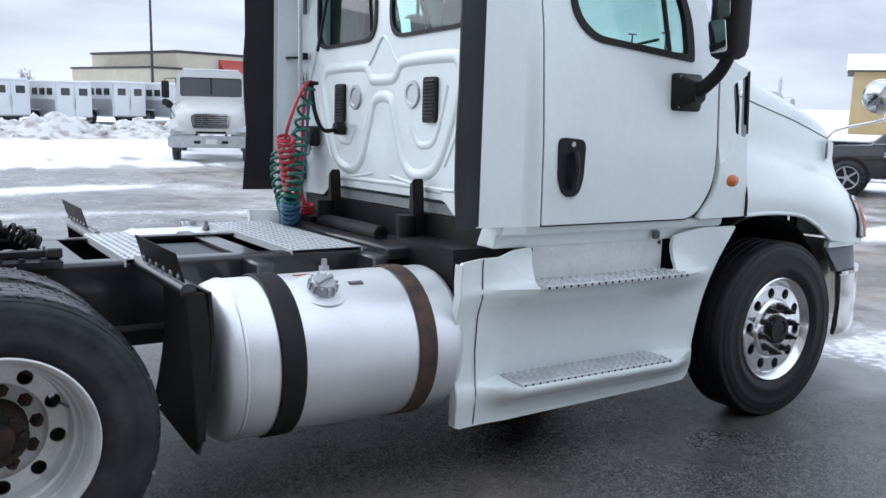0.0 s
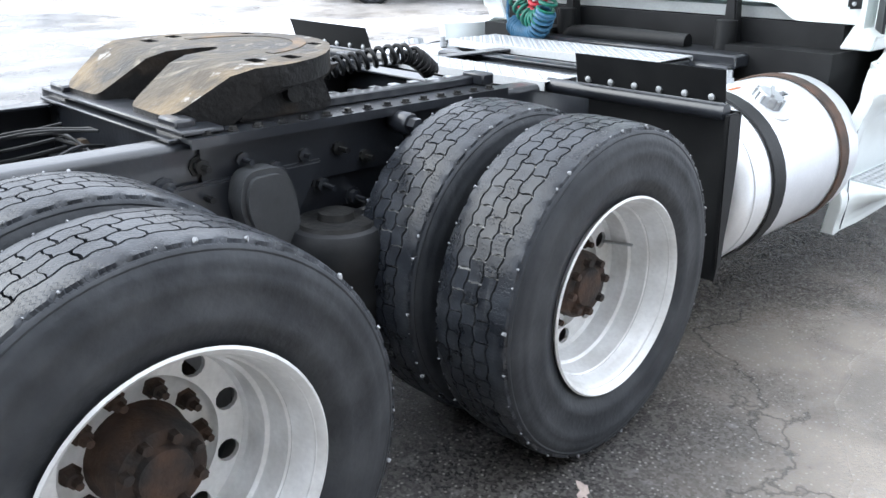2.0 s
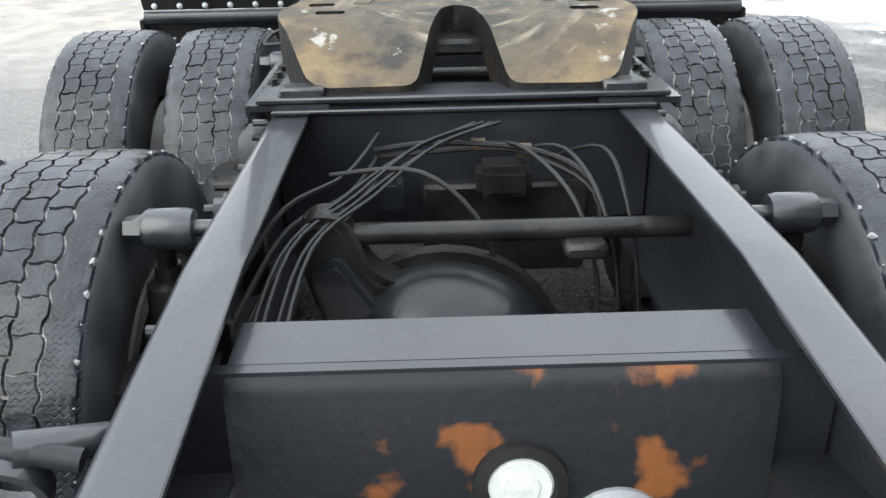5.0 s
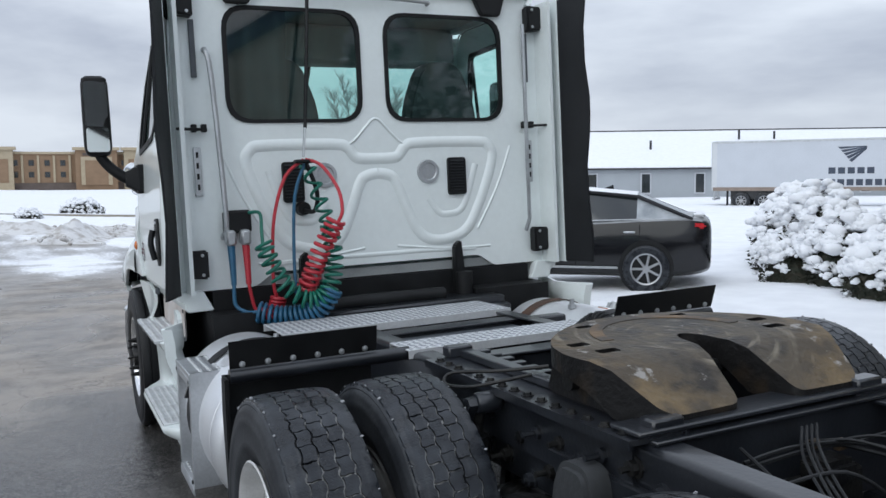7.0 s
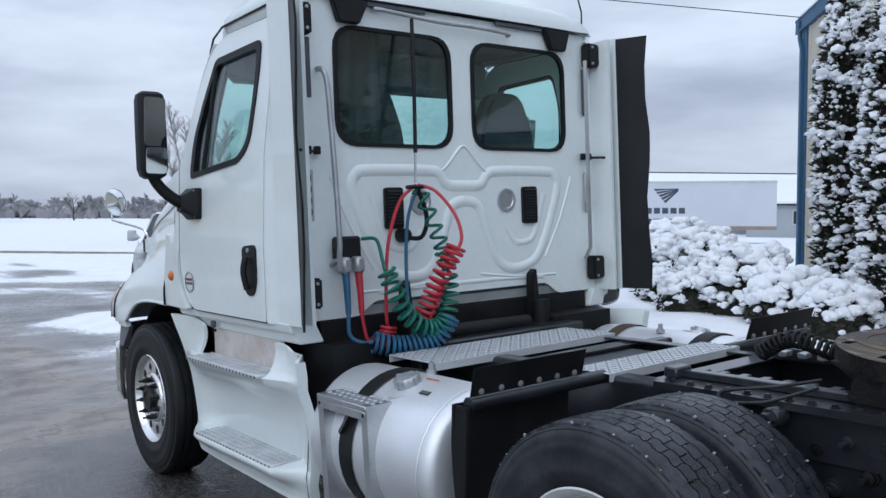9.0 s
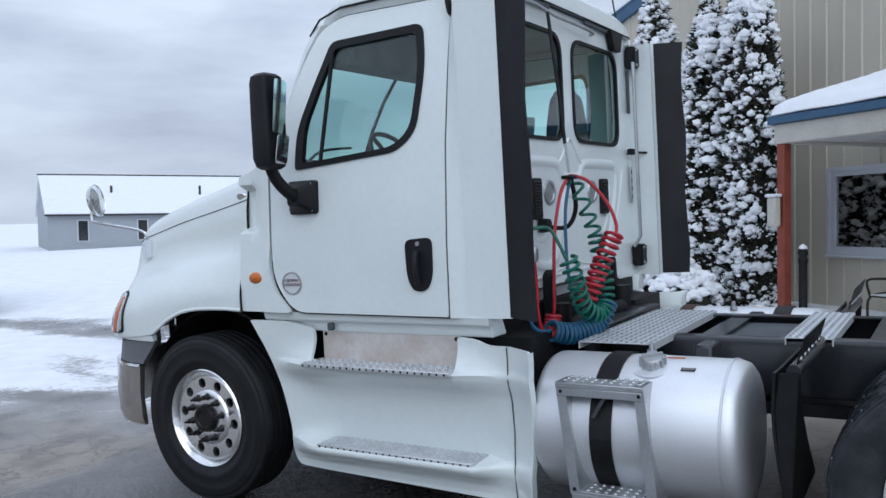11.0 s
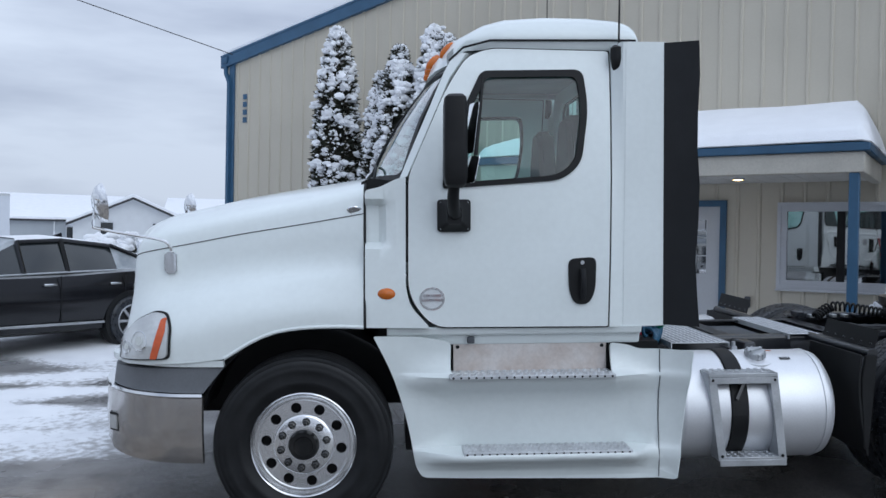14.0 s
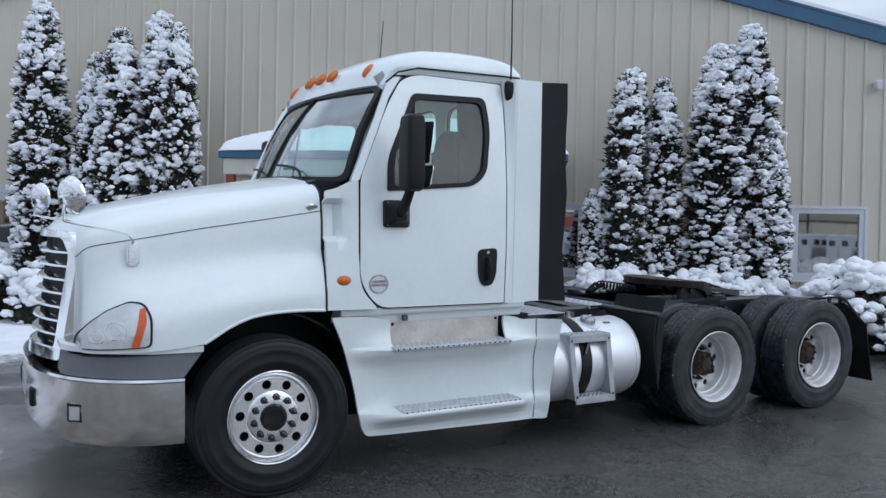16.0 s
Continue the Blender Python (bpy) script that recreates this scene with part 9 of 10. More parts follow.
sedan = car("sedan", on_ground(sx, sy, ang, 0.0) @ Matrix.Diagonal((0.925, 0.955, 0.955, 1)), "black four-door sedan dusted with snow, parked by the shop", "car", DUSTED, 5.0, 1.86,
            [(-0.94, 0.60, 0.42, 0.90, 0.04), (-0.89, 0.82, 0.32, 1.02, 0.05), (-0.62, 0.91, 0.25, 1.08, 0.06), (0.0, 0.93, 0.22, 1.06, 0.02), (1.2, 0.93, 0.22, 1.0, 0.0), (2.3, 0.93, 0.22, 0.99, 0.03), (3.0, 0.915, 0.24, 0.95, 0.06), (3.4, 0.86, 0.20, 0.90, 0.06), (3.7, 0.74, 0.19, 0.85, 0.04), (3.92, 0.54, 0.19, 0.79, 0.02), (4.02, 0.28, 0.22, 0.72, 0.01)],
            [(-0.66, 0.78, 1.08, 1.09, 0.60), (0.15, 0.80, 1.06, 1.42, 0.58), (0.9, 0.82, 1.04, 1.49, 0.60), (1.5, 0.82, 1.02, 1.46, 0.59), (2.45, 0.80, 0.98, 1.0, 0.62)], (2.84, 0.0), 0.345, True, FROSTGLASS, 7)
for s in (1, -1):
    part("tail_lamp", box(-0.85, -0.66, s * 0.80 - 0.09, s * 0.80 + 0.08, 0.93, 1.01, 0.03, seg=2), REDLENS, sedan, "red tail lamp")
    lamp = [(3.955, 0.47, 0.63, 0.715), (3.83, 0.645, 0.635, 0.755), (3.70, 0.745, 0.65, 0.785), (3.50, 0.838, 0.68, 0.815), (3.36, 0.876, 0.72, 0.82)]
    ring = lambda x, y, lo, hi: [Vector((x + 0.015, s * (y + 0.012), lo)), Vector((x, s * y, hi)), Vector((x - 0.10, s * (y - 0.10), hi)), Vector((x - 0.10, s * (y - 0.10), lo))]
    hl = part("headlight", loft([ring(*q) for q in lamp[:4]]), CLEARLAMP, sedan, "clear swept-back headlight")
    part("turn_lamp", loft([ring(*q) for q in lamp[3:]]), ORANGE, hl)
    part("fog_lamp", lathe([(0.0, 0.04), (0.05, 0.03), (0.06, 0.0)], 14, Matrix.Translation((3.84, s * 0.62, 0.38)) @ AX_X @ Matrix.Rotation(radians(-s * 40), 4, "X")), CHROME, sedan)
gr = part("grille", prism(fillet([(-0.36, 0.50), (0.36, 0.50), (0.42, 0.68), (0.30, 0.76), (-0.30, 0.76), (-0.42, 0.66)], 0.06), "x", 3.90, 4.05, 0.01), CHROME, sedan)
for k in range(15):
    part("grille_slot", box(4.042, 4.056, -0.33 + k * 0.0455, -0.31 + k * 0.0455, 0.53, 0.73), TRIM, gr)
part("lower_grille", box(3.92, 4.02, -0.5, 0.5, 0.26, 0.42, 0.03), TRIM, sedan)
part("trunk_snow", box(-0.84, -0.66, -0.68, 0.68, 1.09, 1.13, 0.02, seg=2), SNOW, sedan)
part("antenna_fin", prism([(0.55, 1.49), (0.72, 1.5), (0.56, 1.56)], "y", -0.015, 0.015), BLACKCAR, sedan)


def pickup(m, label, paint, snow_hood):
    t = car("pickup_truck", m, label, "pickup", paint, 5.8, 2.0,
            [(-1.15, 0.90, 0.52, 1.25, 0.0), (-1.0, 0.98, 0.48, 1.27, 0.0), (0.9, 0.99, 0.42, 1.27, 0.0), (1.0, 1.0, 0.42, 1.27, 0.0), (2.6, 1.0, 0.42, 1.26, 0.03), (3.5, 1.0, 0.42, 1.22, 0.08), (4.2, 0.98, 0.45, 1.18, 0.08), (4.50, 0.94, 0.50, 1.12, 0.06), (4.56, 0.85, 0.55, 1.05, 0.03)],
            [(0.88, 0.92, 1.26, 1.27, 0.70), (1.05, 0.90, 1.26, 1.86, 0.68), (1.9, 0.90, 1.26, 1.92, 0.70), (2.45, 0.90, 1.26, 1.88, 0.68), (3.12, 0.88, 1.25, 1.28, 0.74)], (3.6, 0.0), 0.42, True, CARGLASS, 5)
    part("bed_well", box(-1.1, 0.8, -0.8, 0.8, 1.272, 1.29), SNOW, t)
    if snow_hood:
        part("hood_snow", box(3.15, 4.35, -0.78, 0.78, 1.265, 1.315, 0.03, seg=2), SNOW, t)
    g = part("grille", box(4.50, 4.60, -0.52, 0.52, 0.72, 1.08, 0.04, seg=2), CHROME, t, "chrome grille with a cross bar")
    for k in range(2):
        for j in (-1, 1):
            part("grille_opening", box(4.595, 4.607, min(j * 0.04, j * 0.46), max(j * 0.04, j * 0.46), 0.76 + k * 0.16, 0.88 + k * 0.16), TRIM, g)
    for s in (1, -1):
        part("headlight", box(4.30, 4.56, s * 0.76 - 0.16, s * 0.76 + 0.16, 0.86, 1.06, 0.03, seg=2), LAMPGLASS, t)
        part("tow_mirror", box(2.55, 2.70, s * 1.16 - 0.10, s * 1.16 + 0.10, 1.24, 1.50, 0.03), paint, t)
    part("bumper", box(4.42, 4.68, -0.98, 0.98, 0.42, 0.66, 0.05, seg=2), CHROME, t)
    part("air_dam", box(4.35, 4.60, -0.85, 0.85, 0.30, 0.44, 0.02), TRIM, t)
    return t


ph = math.atan2(0.40, -0.92)
fx, fy = 13.6, -4.15
pickup(on_ground(fx - 3.6 * math.cos(ph), fy - 3.6 * math.sin(ph), ph), "white pickup truck with a chrome grille on the snow", WHITECAR, False)
ph = math.atan2(0.88, -0.47)
fx, fy = 16.1, 8.3
ram = pickup(on_ground(fx - 3.6 * math.cos(ph), fy - 3.6 * math.sin(ph), ph, 0.05), "dark grey pickup truck with a snow-covered hood", DARKGREY, True)
for k in range(2):
    part("badge_bar", box(2.55, 2.85, 1.004, 1.012, 1.02 - 0.07 * k, 1.06 - 0.07 * k, 0.004), STEEL, ram)
ph = math.atan2(-0.60, 0.80)
suv = car("suv", on_ground(6.0, 11.6, ph), "white SUV with black lower cladding parked in the yard", "suv", WHITECAR, 4.8, 1.9,
          [(-0.98, 0.75, 0.50, 1.05, 0.0), (-0.92, 0.88, 0.36, 1.10, 0.0), (-0.5, 0.94, 0.30, 1.12, 0.0), (0.5, 0.95, 0.28, 1.10, 0.0), (2.0, 0.95, 0.28, 1.06, 0.03), (3.0, 0.93, 0.30, 1.02, 0.06), (3.6, 0.84, 0.34, 0.92, 0.04), (3.8, 0.6, 0.4, 0.8, 0.02)],
          [(-0.95, 0.80, 1.08, 1.10, 0.62), (-0.62, 0.82, 1.10, 1.62, 0.62), (0.5, 0.84, 1.10, 1.70, 0.64), (1.5, 0.84, 1.08, 1.66, 0.62), (2.4, 0.82, 1.05, 1.06, 0.68)], (2.85, 0.0), 0.37, True, CARGLASS)
for s in (1, -1):
    part("tail_lamp", box(-0.97, -0.62, s * 0.84 - 0.10, s * 0.84 + 0.10, 0.96, 1.08, 0.03, seg=2), REDLENS, suv)
part("rear_cladding", box(-1.02, -0.5, -0.93, 0.93, 0.34, 0.58, 0.05, seg=2), TRIM, suv)


# ---- the yard across the lot ----
def yard_truck(m, label, old):
    """A conventional highway tractor seen mostly from the front; x points ahead from the front axle."""
    t = thing("yard_truck", m, label, "truck", "trucks in the yard")
    P = material("yard_truck_paint", (0.60, 0.60, 0.58), 0.4, 0, 0.08, 2, 40) if "yard_truck_paint" not in bpy.data.materials else bpy.data.materials["yard_truck_paint"]
    if old:
        hood_r = [[Vector((x, y, z)) for y, z in ((-w, 0.9), (-w, h - 0.12), (-w + 0.1, h), (w - 0.1, h), (w, h - 0.12), (w, 0.9))] for x, w, h in ((-0.6, 0.62, 1.86), (0.8, 0.56, 1.80))]
        part("hood", loft(hood_r), P, t)
        g = part("grille", box(0.80, 0.86, -0.42, 0.42, 0.75, 1.72, 0.03), GREY, t, "dark upright grille")
        for k in range(5):
            part("grille_bar", box(0.862, 0.872, -0.36 + 0.18 * k - 0.006, -0.36 + 0.18 * k + 0.006, 0.78, 1.70), STEEL, g)
        part("emblem", prism(fillet([(-0.16, 1.22), (0.10, 1.18), (0.2, 1.42), (-0.06, 1.48)], 0.04), "x", 0.872, 0.882), HOSE_BLUE, g)
        for s in (1, -1):
            part("fender", loft([[Vector((x, s * y, z)) for y, z in ((0.56, h), (1.02, h - 0.04), (1.08, h - 0.16), (1.06, h - 0.22), (0.56, h - 0.2))] for x, h in ((-0.62, 0.95), (-0.35, 1.18), (0.1, 1.22), (0.5, 1.14), (0.78, 0.98))]), P, t)
            part("headlight", box(0.62, 0.74, s * 0.80 - 0.17, s * 0.80 + 0.17, 1.02, 1.16, 0.03), LAMPGLASS, t)
            part("fog_lamp", lathe([(0.0, 0.05), (0.07, 0.03), (0.08, 0)], 12, Matrix.Translation((0.80, s * 0.82, 0.86)) @ AX_X), GREY, t)
            part("air_cleaner", lathe([(0.0, 1.15), (0.17, 1.15), (0.19, 1.2), (0.19, 1.68), (0.17, 1.74), (0.0, 1.76)], 18, Matrix.Translation((-0.45, s * 0.95, 0.0))), STEEL, t)
            part("snow_cap", lathe([(0.0, 1.86), (0.14, 1.82), (0.20, 1.75)], 14, Matrix.Translation((-0.45, s * 0.95, 0.0))), SNOW, t)
            part("exhaust_stack", tube([(-2.0, s * 0.95, 1.0), (-2.0, s * 0.95, 3.1), (-2.08, s * 0.95, 3.25)], 0.075, 10), STEEL, t)
            part("mirror_frame", tube([(-0.9, s * 0.98, 2.4), (-0.85, s * 1.35, 2.45), (-0.85, s * 1.35, 1.85), (-0.9, s * 0.98, 1.7)], 0.014, 6), STEEL, t)
            part("mirror_head", box(-0.88, -0.80, s * 1.35 - 0.09, s * 1.35 + 0.09, 1.9, 2.38, 0.02), STEEL, t)
        cab_x0, cab_x1, rz = -0.6, -1.9, 2.62
    else:
        rings = [[Vector((x, y, z)) for y, z in ((-w, zl), (-w, h - 0.25), (-w * 0.8, h - 0.05), (-w * 0.4, h), (w * 0.4, h), (w * 0.8, h - 0.05), (w, h - 0.25), (w, zl))] for x, w, h, zl in ((-0.6, 1.05, 1.80, 0.95), (0.0, 1.02, 1.66, 1.0), (0.5, 0.98, 1.52, 0.85), (0.80, 0.85, 1.38, 0.80), (0.88, 0.6, 1.25, 0.80))]
        part("hood", loft(rings), P, t, "", 50)
        g = part("grille", prism(fillet([(-0.50, 0.96), (0.50, 0.96), (0.56, 1.30), (0.42, 1.38), (-0.42, 1.38), (-0.56, 1.30)], 0.05), "x", 0.84, 0.91, 0.01), CHROME, t, "chrome bar grille")
        for k in range(6):
            part("grille_slot", box(0.905, 0.918, -0.46, 0.46, 1.0 + k * 0.058, 1.03 + k * 0.058), TRIM, g)
        part("intake_slot", box(0.86, 0.90, -0.42, 0.42, 0.82, 0.88, 0.01), TRIM, t)
        for s in (1, -1):
            part("headlight", prism([(0.62, 0.86), (0.86, 0.86), (0.84, 0.98), (0.66, 1.06)], "y", s * 0.66, s * 1.0, 0.02), LAMPGLASS, t)
            part("fender", loft([[Vector((x, s * y, z)) for y, z in ((0.8, h), (1.10, h - 0.05), (1.14, h - 0.22), (0.8, h - 0.22))] for x, h in ((-0.62, 1.0), (-0.4, 1.2), (0.0, 1.28), (0.4, 1.2), (0.72, 0.98))]), P, t)
            part("mirror_head", box(-0.78, -0.66, s * 1.32 - 0.11, s * 1.32 + 0.11, 1.80, 2.30, 0.03), TRIM, t)
            part("wide_mirror", box(-0.78, -0.66, s * 1.32 - 0.10, s * 1.32 + 0.10, 1.58, 1.76, 0.03), TRIM, t)
            part("mirror_arm", tube([(-0.75, s * 1.0, 2.38), (-0.72, s * 1.32, 2.36), (-0.72, s * 1.32, 1.62), (-0.75, s * 1.0, 1.62)], 0.016, 6), TRIM, t)
            part("hood_mirror", lathe([(0.0, 0.03), (0.09, 0.02), (0.11, 0)], 14, Matrix.Translation((0.45, s * 1.15, 1.62)) @ AX_X), TRIM, t)
            part("hood_mirror_arm", tube([(0.4, s * 0.95, 1.2), (0.42, s * 1.1, 1.45), (0.45, s * 1.15, 1.6)], 0.012, 6), TRIM, t)
        cab_x0, cab_x1, rz = -0.6, -2.3, 2.62
    cab = [[Vector((x, y, z)) for y, z in ((-1.04, 0.95), (-1.06, 1.8), (-0.98, rz - 0.12), (-0.86, rz), (0.86, rz), (0.98, rz - 0.12), (1.06, 1.8), (1.04, 0.95))] for x in (cab_x1, cab_x0 - 0.32)]
    part("cab", loft(cab), P, t)
    front = panel(fillet([(-1.04, 1.55), (1.04, 1.55), (1.06, 1.8), (0.98, rz - 0.12), (0.86, rz), (-0.86, rz), (-0.98, rz - 0.12), (-1.06, 1.8)], 0.02), [rect(-0.90, 0.90, 1.86, 2.42, 0.08)], lambda u, v, d: Vector((cab_x0 + 0.03 - 0.30 * max(0, v - 1.75) - 0.06 * (abs(u) / 1.0) ** 3 - 0.05 * d, u, v)), [-0.8, -0.5, 0.5, 0.8], (1.75, 2.1))
    part("front_panel", front, P, t)
    part("windscreen", panel(rect(-0.92, 0.92, 1.84, 2.44, 0.08), [], lambda u, v, d: Vector((cab_x0 - 0.02 - 0.30 * max(0, v - 1.75) - 0.06 * (abs(u) / 1.0) ** 3 - 0.004 * d, u, v)), [-0.8, -0.5, 0.5, 0.8], (2.1,)), FROSTGLASS if old else CARGLASS, t)
    part("screen_bar", box(cab_x0 - 0.2, cab_x0 - 0.08, -0.02, 0.02, 1.86, 2.42), TRIM, t)
    for s in (1, -1):
        part("side_window", box(cab_x0 - 1.05, cab_x0 - 0.42, s * 1.03 - 0.015, s * 1.03 + 0.015, 1.85, 2.38, 0.01), CARGLASS, t)
        part("fuel_tank", lathe([(0.0, -1.3), (0.27, -1.28), (0.3, -1.22), (0.3, -2.2), (0.27, -2.28), (0.0, -2.3)], 20, Matrix.Translation((0, s * 0.85, 0.62)) @ AX_X), STEEL, t)
        car_wheel(t, 0.0, s * 1.0, 0.5, s, 10, 0.58)
        for x in (-3.9, -5.2):
            car_wheel(t, x, s * 1.0, 0.5, s, 10, 0.58)
        part("frame_rail", box(-5.8, 0.4, s * 0.42 - 0.04, s * 0.42 + 0.04, 0.70, 0.96), CHASSIS, t)
    part("bumper", box(0.92, 1.06, -1.18, 1.18, 0.42, 0.76, 0.04, seg=2), STEEL, t, "flat polished bumper")
    for s in (1, -1):
        part("bumper_lamp", box(1.05, 1.07, s * 0.38 - 0.09, s * 0.38 + 0.09, 0.54, 0.62, 0.005), TRIM, t)
    part("plate_bar", box(1.06, 1.07, -0.15, 0.15, 0.52, 0.66), WHITELENS, t)
    part("roof_snow", box(cab_x1, cab_x0 - 0.3, -0.84, 0.84, rz, rz + 0.06, 0.03, seg=2), SNOW, t)
    return t


def facing(x, y, dx, dy, lift=0.0):
    return on_ground(x, y, math.atan2(dy, dx), lift)


yard_truck(facing(3.9, 20.9, -0.32, -0.95), "white conventional truck with a chrome bar grille in the yard", False)
yard_truck(facing(7.0, 18.3, -0.40, -0.92), "older white truck with an upright dark grille and snow on it", True)
yard_truck(facing(14.2, 19.5, -0.5, -0.86), "white truck with snow on its hood beyond the yard trucks", True)
yard_truck(facing(24.5, 17.5, -0.75, -0.66), "snowed-in white truck behind the pickup", True)

TRAILERWHITE = material("trailer_white", (0.66, 0.68, 0.70), 0.45, 0, 0.06, 2, 40)
TRAILERGREY = material("trailer_bare_aluminium", (0.42, 0.43, 0.45), 0.45, 0.5, 0.1, 2, 40)


def horse_trailer():
    t = thing("horse_trailer", Matrix(), "white horse trailer with small dark windows in a row", "trailer", "horse trailers in the yard")
    part("body", box(-5.2, 0, -1.0, 1.0, 0.42, 2.3, 0.06, seg=2), TRAILERWHITE, t)
    part("roof_snow", box(-5.15, -0.05, -0.98, 0.98, 2.30, 2.40, 0.04, seg=2), SNOW, t)
    for s in (1, -1):
        part("lower_side", box(-4.9, -0.12, s * 1.0 - 0.008, s * 1.0 + 0.008, 0.5, 1.4), TRAILERGREY, t)
        for k in range(5):
            part("side_window", box(-0.95 - k * 0.85, -0.35 - k * 0.85, s * 1.0 - 0.02, s * 1.0 + 0.02, 1.62, 2.0, 0.02), CARGLASS, t)
        part("rear_door", box(0.0, 0.03, s * 0.49 - 0.46, s * 0.49 + 0.46, 0.5, 2.2, 0.01), TRAILERWHITE, t)
        part("rear_window", box(0.02, 0.04, s * 0.49 - 0.24, s * 0.49 + 0.24, 1.62, 2.0, 0.01), CARGLASS, t)
        part("door_latch", box(0.03, 0.05, s * 0.05 - 0.02, s * 0.05 + 0.02, 0.9, 1.5), STEEL, t)
        part("fender", box(-3.6, -1.7, s * 1.12 - 0.12, s * 1.12 + 0.12, 0.80, 0.86, 0.02), TRAILERWHITE, t)
        for x in (-3.1, -2.2):
            car_wheel(t, x, s * 1.1, 0.38, s, 6)
    part("rear_bumper", box(0.0, 0.08, -0.98, 0.98, 0.36, 0.44), TRIM, t)
    return t


ht = horse_trailer()
for k in range(14):
    x, y = -5.0 + k * 3.05, 44.5 + 0.15 * k + (0.8 if k % 3 == 1 else 0)
    copy_thing(ht, facing(x, y, 0.30, -0.95, random.uniform(-0.05, 0.1)))
for o in (*ht.children_recursive, ht):
    bpy.data.objects.remove(o)

CONCRETE = material("weathered_concrete", (0.36, 0.33, 0.27), 0.85, 0, 0.25, 2, 30, 0.004)
for x, y, a in ((2.0, 37.0, 0.2), (6.3, 35.5, 0.15), (12.0, 36.0, 0.1), (17.0, 35.0, 0.1)):
    b = thing("concrete_block", on_ground(x, y, a), "long concrete barrier block capped with snow", "barrier", "barriers in the yard")
    part("block", box(-1.3, 1.3, -0.35, 0.35, 0, 0.62, 0.04), CONCRETE, b)
    part("snow_cap", box(-1.28, 1.28, -0.34, 0.34, 0.62, 0.72, 0.04, seg=2), SNOW, b)


DIRTYSNOW = material("dirty_snow", (0.74, 0.735, 0.735), 0.9, 0, 0.2, 2.6, 20, 0.02, second=(0.42, 0.39, 0.36), spots=0.54, soft=0.2)


def bank(pts, w, h, seed, name="snow_bank"):
    """A ploughed ridge of broken, dirty snow along a line."""
    rnd = random.Random(seed)
    b = bmesh.new()
    path = smooth_path([(x, y, 0) for x, y in pts], 22)
    rows = []
    for i, p in enumerate(path):
        d = (path[min(i + 1, len(path) - 1)] - path[max(i - 1, 0)]).normalized()
        side = Vector((-d.y, d.x, 0))
        fade = min(1.0, i / 8, (len(path) - 1 - i) / 8)
        row = []
        for k in range(25):
            v = (k - 12) / 12 * 1.9
            q = p + side * v * w
            bulk = math.exp(-v * v * 1.1) * (0.62 + 0.75 * noise.noise(Vector((q.x * 0.5, q.y * 0.5, seed))) + 0.45 * noise.noise(Vector((q.x * 1.6, q.y * 1.6, seed + 3))))
            rough = 0.20 * abs(noise.noise(Vector((q.x * 3.6, q.y * 3.6, seed + 5)))) + 0.10 * noise.noise(Vector((q.x * 9, q.y * 9, seed + 7)))
            rise = h * fade * (max(0.0, bulk) + rough * math.exp(-v * v * 0.8)) - (0.03 if abs(v) > 1.6 else 0.0)
            row.append(b.verts.new((q.x + 0.05 * noise.noise(q * 5), q.y + 0.05 * noise.noise(q * 5.3), ground_z(q.x, q.y) + rise)))
        rows.append(row)
    for r, t in zip(rows, rows[1:]):
        for i in range(24):
            b.faces.new((r[i], r[i + 1], t[i + 1], t[i]))
    for p in path[::2]:
        for k in range(5):
            q = Vector((p.x + rnd.gauss(0, w * 0.7), p.y + rnd.gauss(0, w * 0.7), 0))
            c = rnd.uniform(0.05, 0.17) * h
            lump(Vector((q.x, q.y, ground_z(q.x, q.y) + c * 0.4 + 0.45 * h * math.exp(-((q - p).length / w) ** 2))), c, b, rnd, 0.8)
    ob = part(name, b, DIRTYSNOW, None, "", 32)
    return tagged(ob, "ploughed ridge of broken dirty snow", "snow", kind="stuff")


bank([(-6, 33), (-1, 33.5), (3, 33), (7, 33.6), (9, 34.5)], 1.3, 1.1, 5)
bank([(9, 30), (11, 32), (12, 35)], 1.4, 1.0, 6)
bank([(24.5, 1.5), (28, 0.5), (31, -1), (33, 6), (34, 10)], 0.8, 0.6, 7)
bank([(20, -8), (26, -9.5), (32, -10)], 0.6, 0.4, 8)

POLE = material("dark_pole", (0.05, 0.05, 0.055), 0.6, 0.3)
for x, y, h in ((1.5, 62, 12), (13.5, 66, 11), (52, 48, 8), (60, 60, 9)):
    lp = thing("light_pole", on_ground(x, y), "tall dark steel light pole", "pole", "light poles")
    part("shaft", tube([(0, 0, 0), (0, 0, h)], lambda t: 0.13 - 0.05 * t, 8), POLE, lp)
    part("lamp_head", box(-0.5, 0.5, -0.15, 0.15, h, h + 0.12, 0.03), POLE, lp)
sign = thing("sign_mast", on_ground(23, 66), "tall sign mast with a white panel", "sign")
part("mast", tube([(0, 0, 0), (0, 0, 12.5)], 0.15, 8), POLE, sign)
part("sign_panel", box(-1.6, 1.6, -0.1, 0.1, 9.8, 11.4, 0.05), TRAILERWHITE, sign)
part("text_bar", box(-1.2, 1.2, -0.13, -0.101, 10.7, 10.95), POLE, sign)

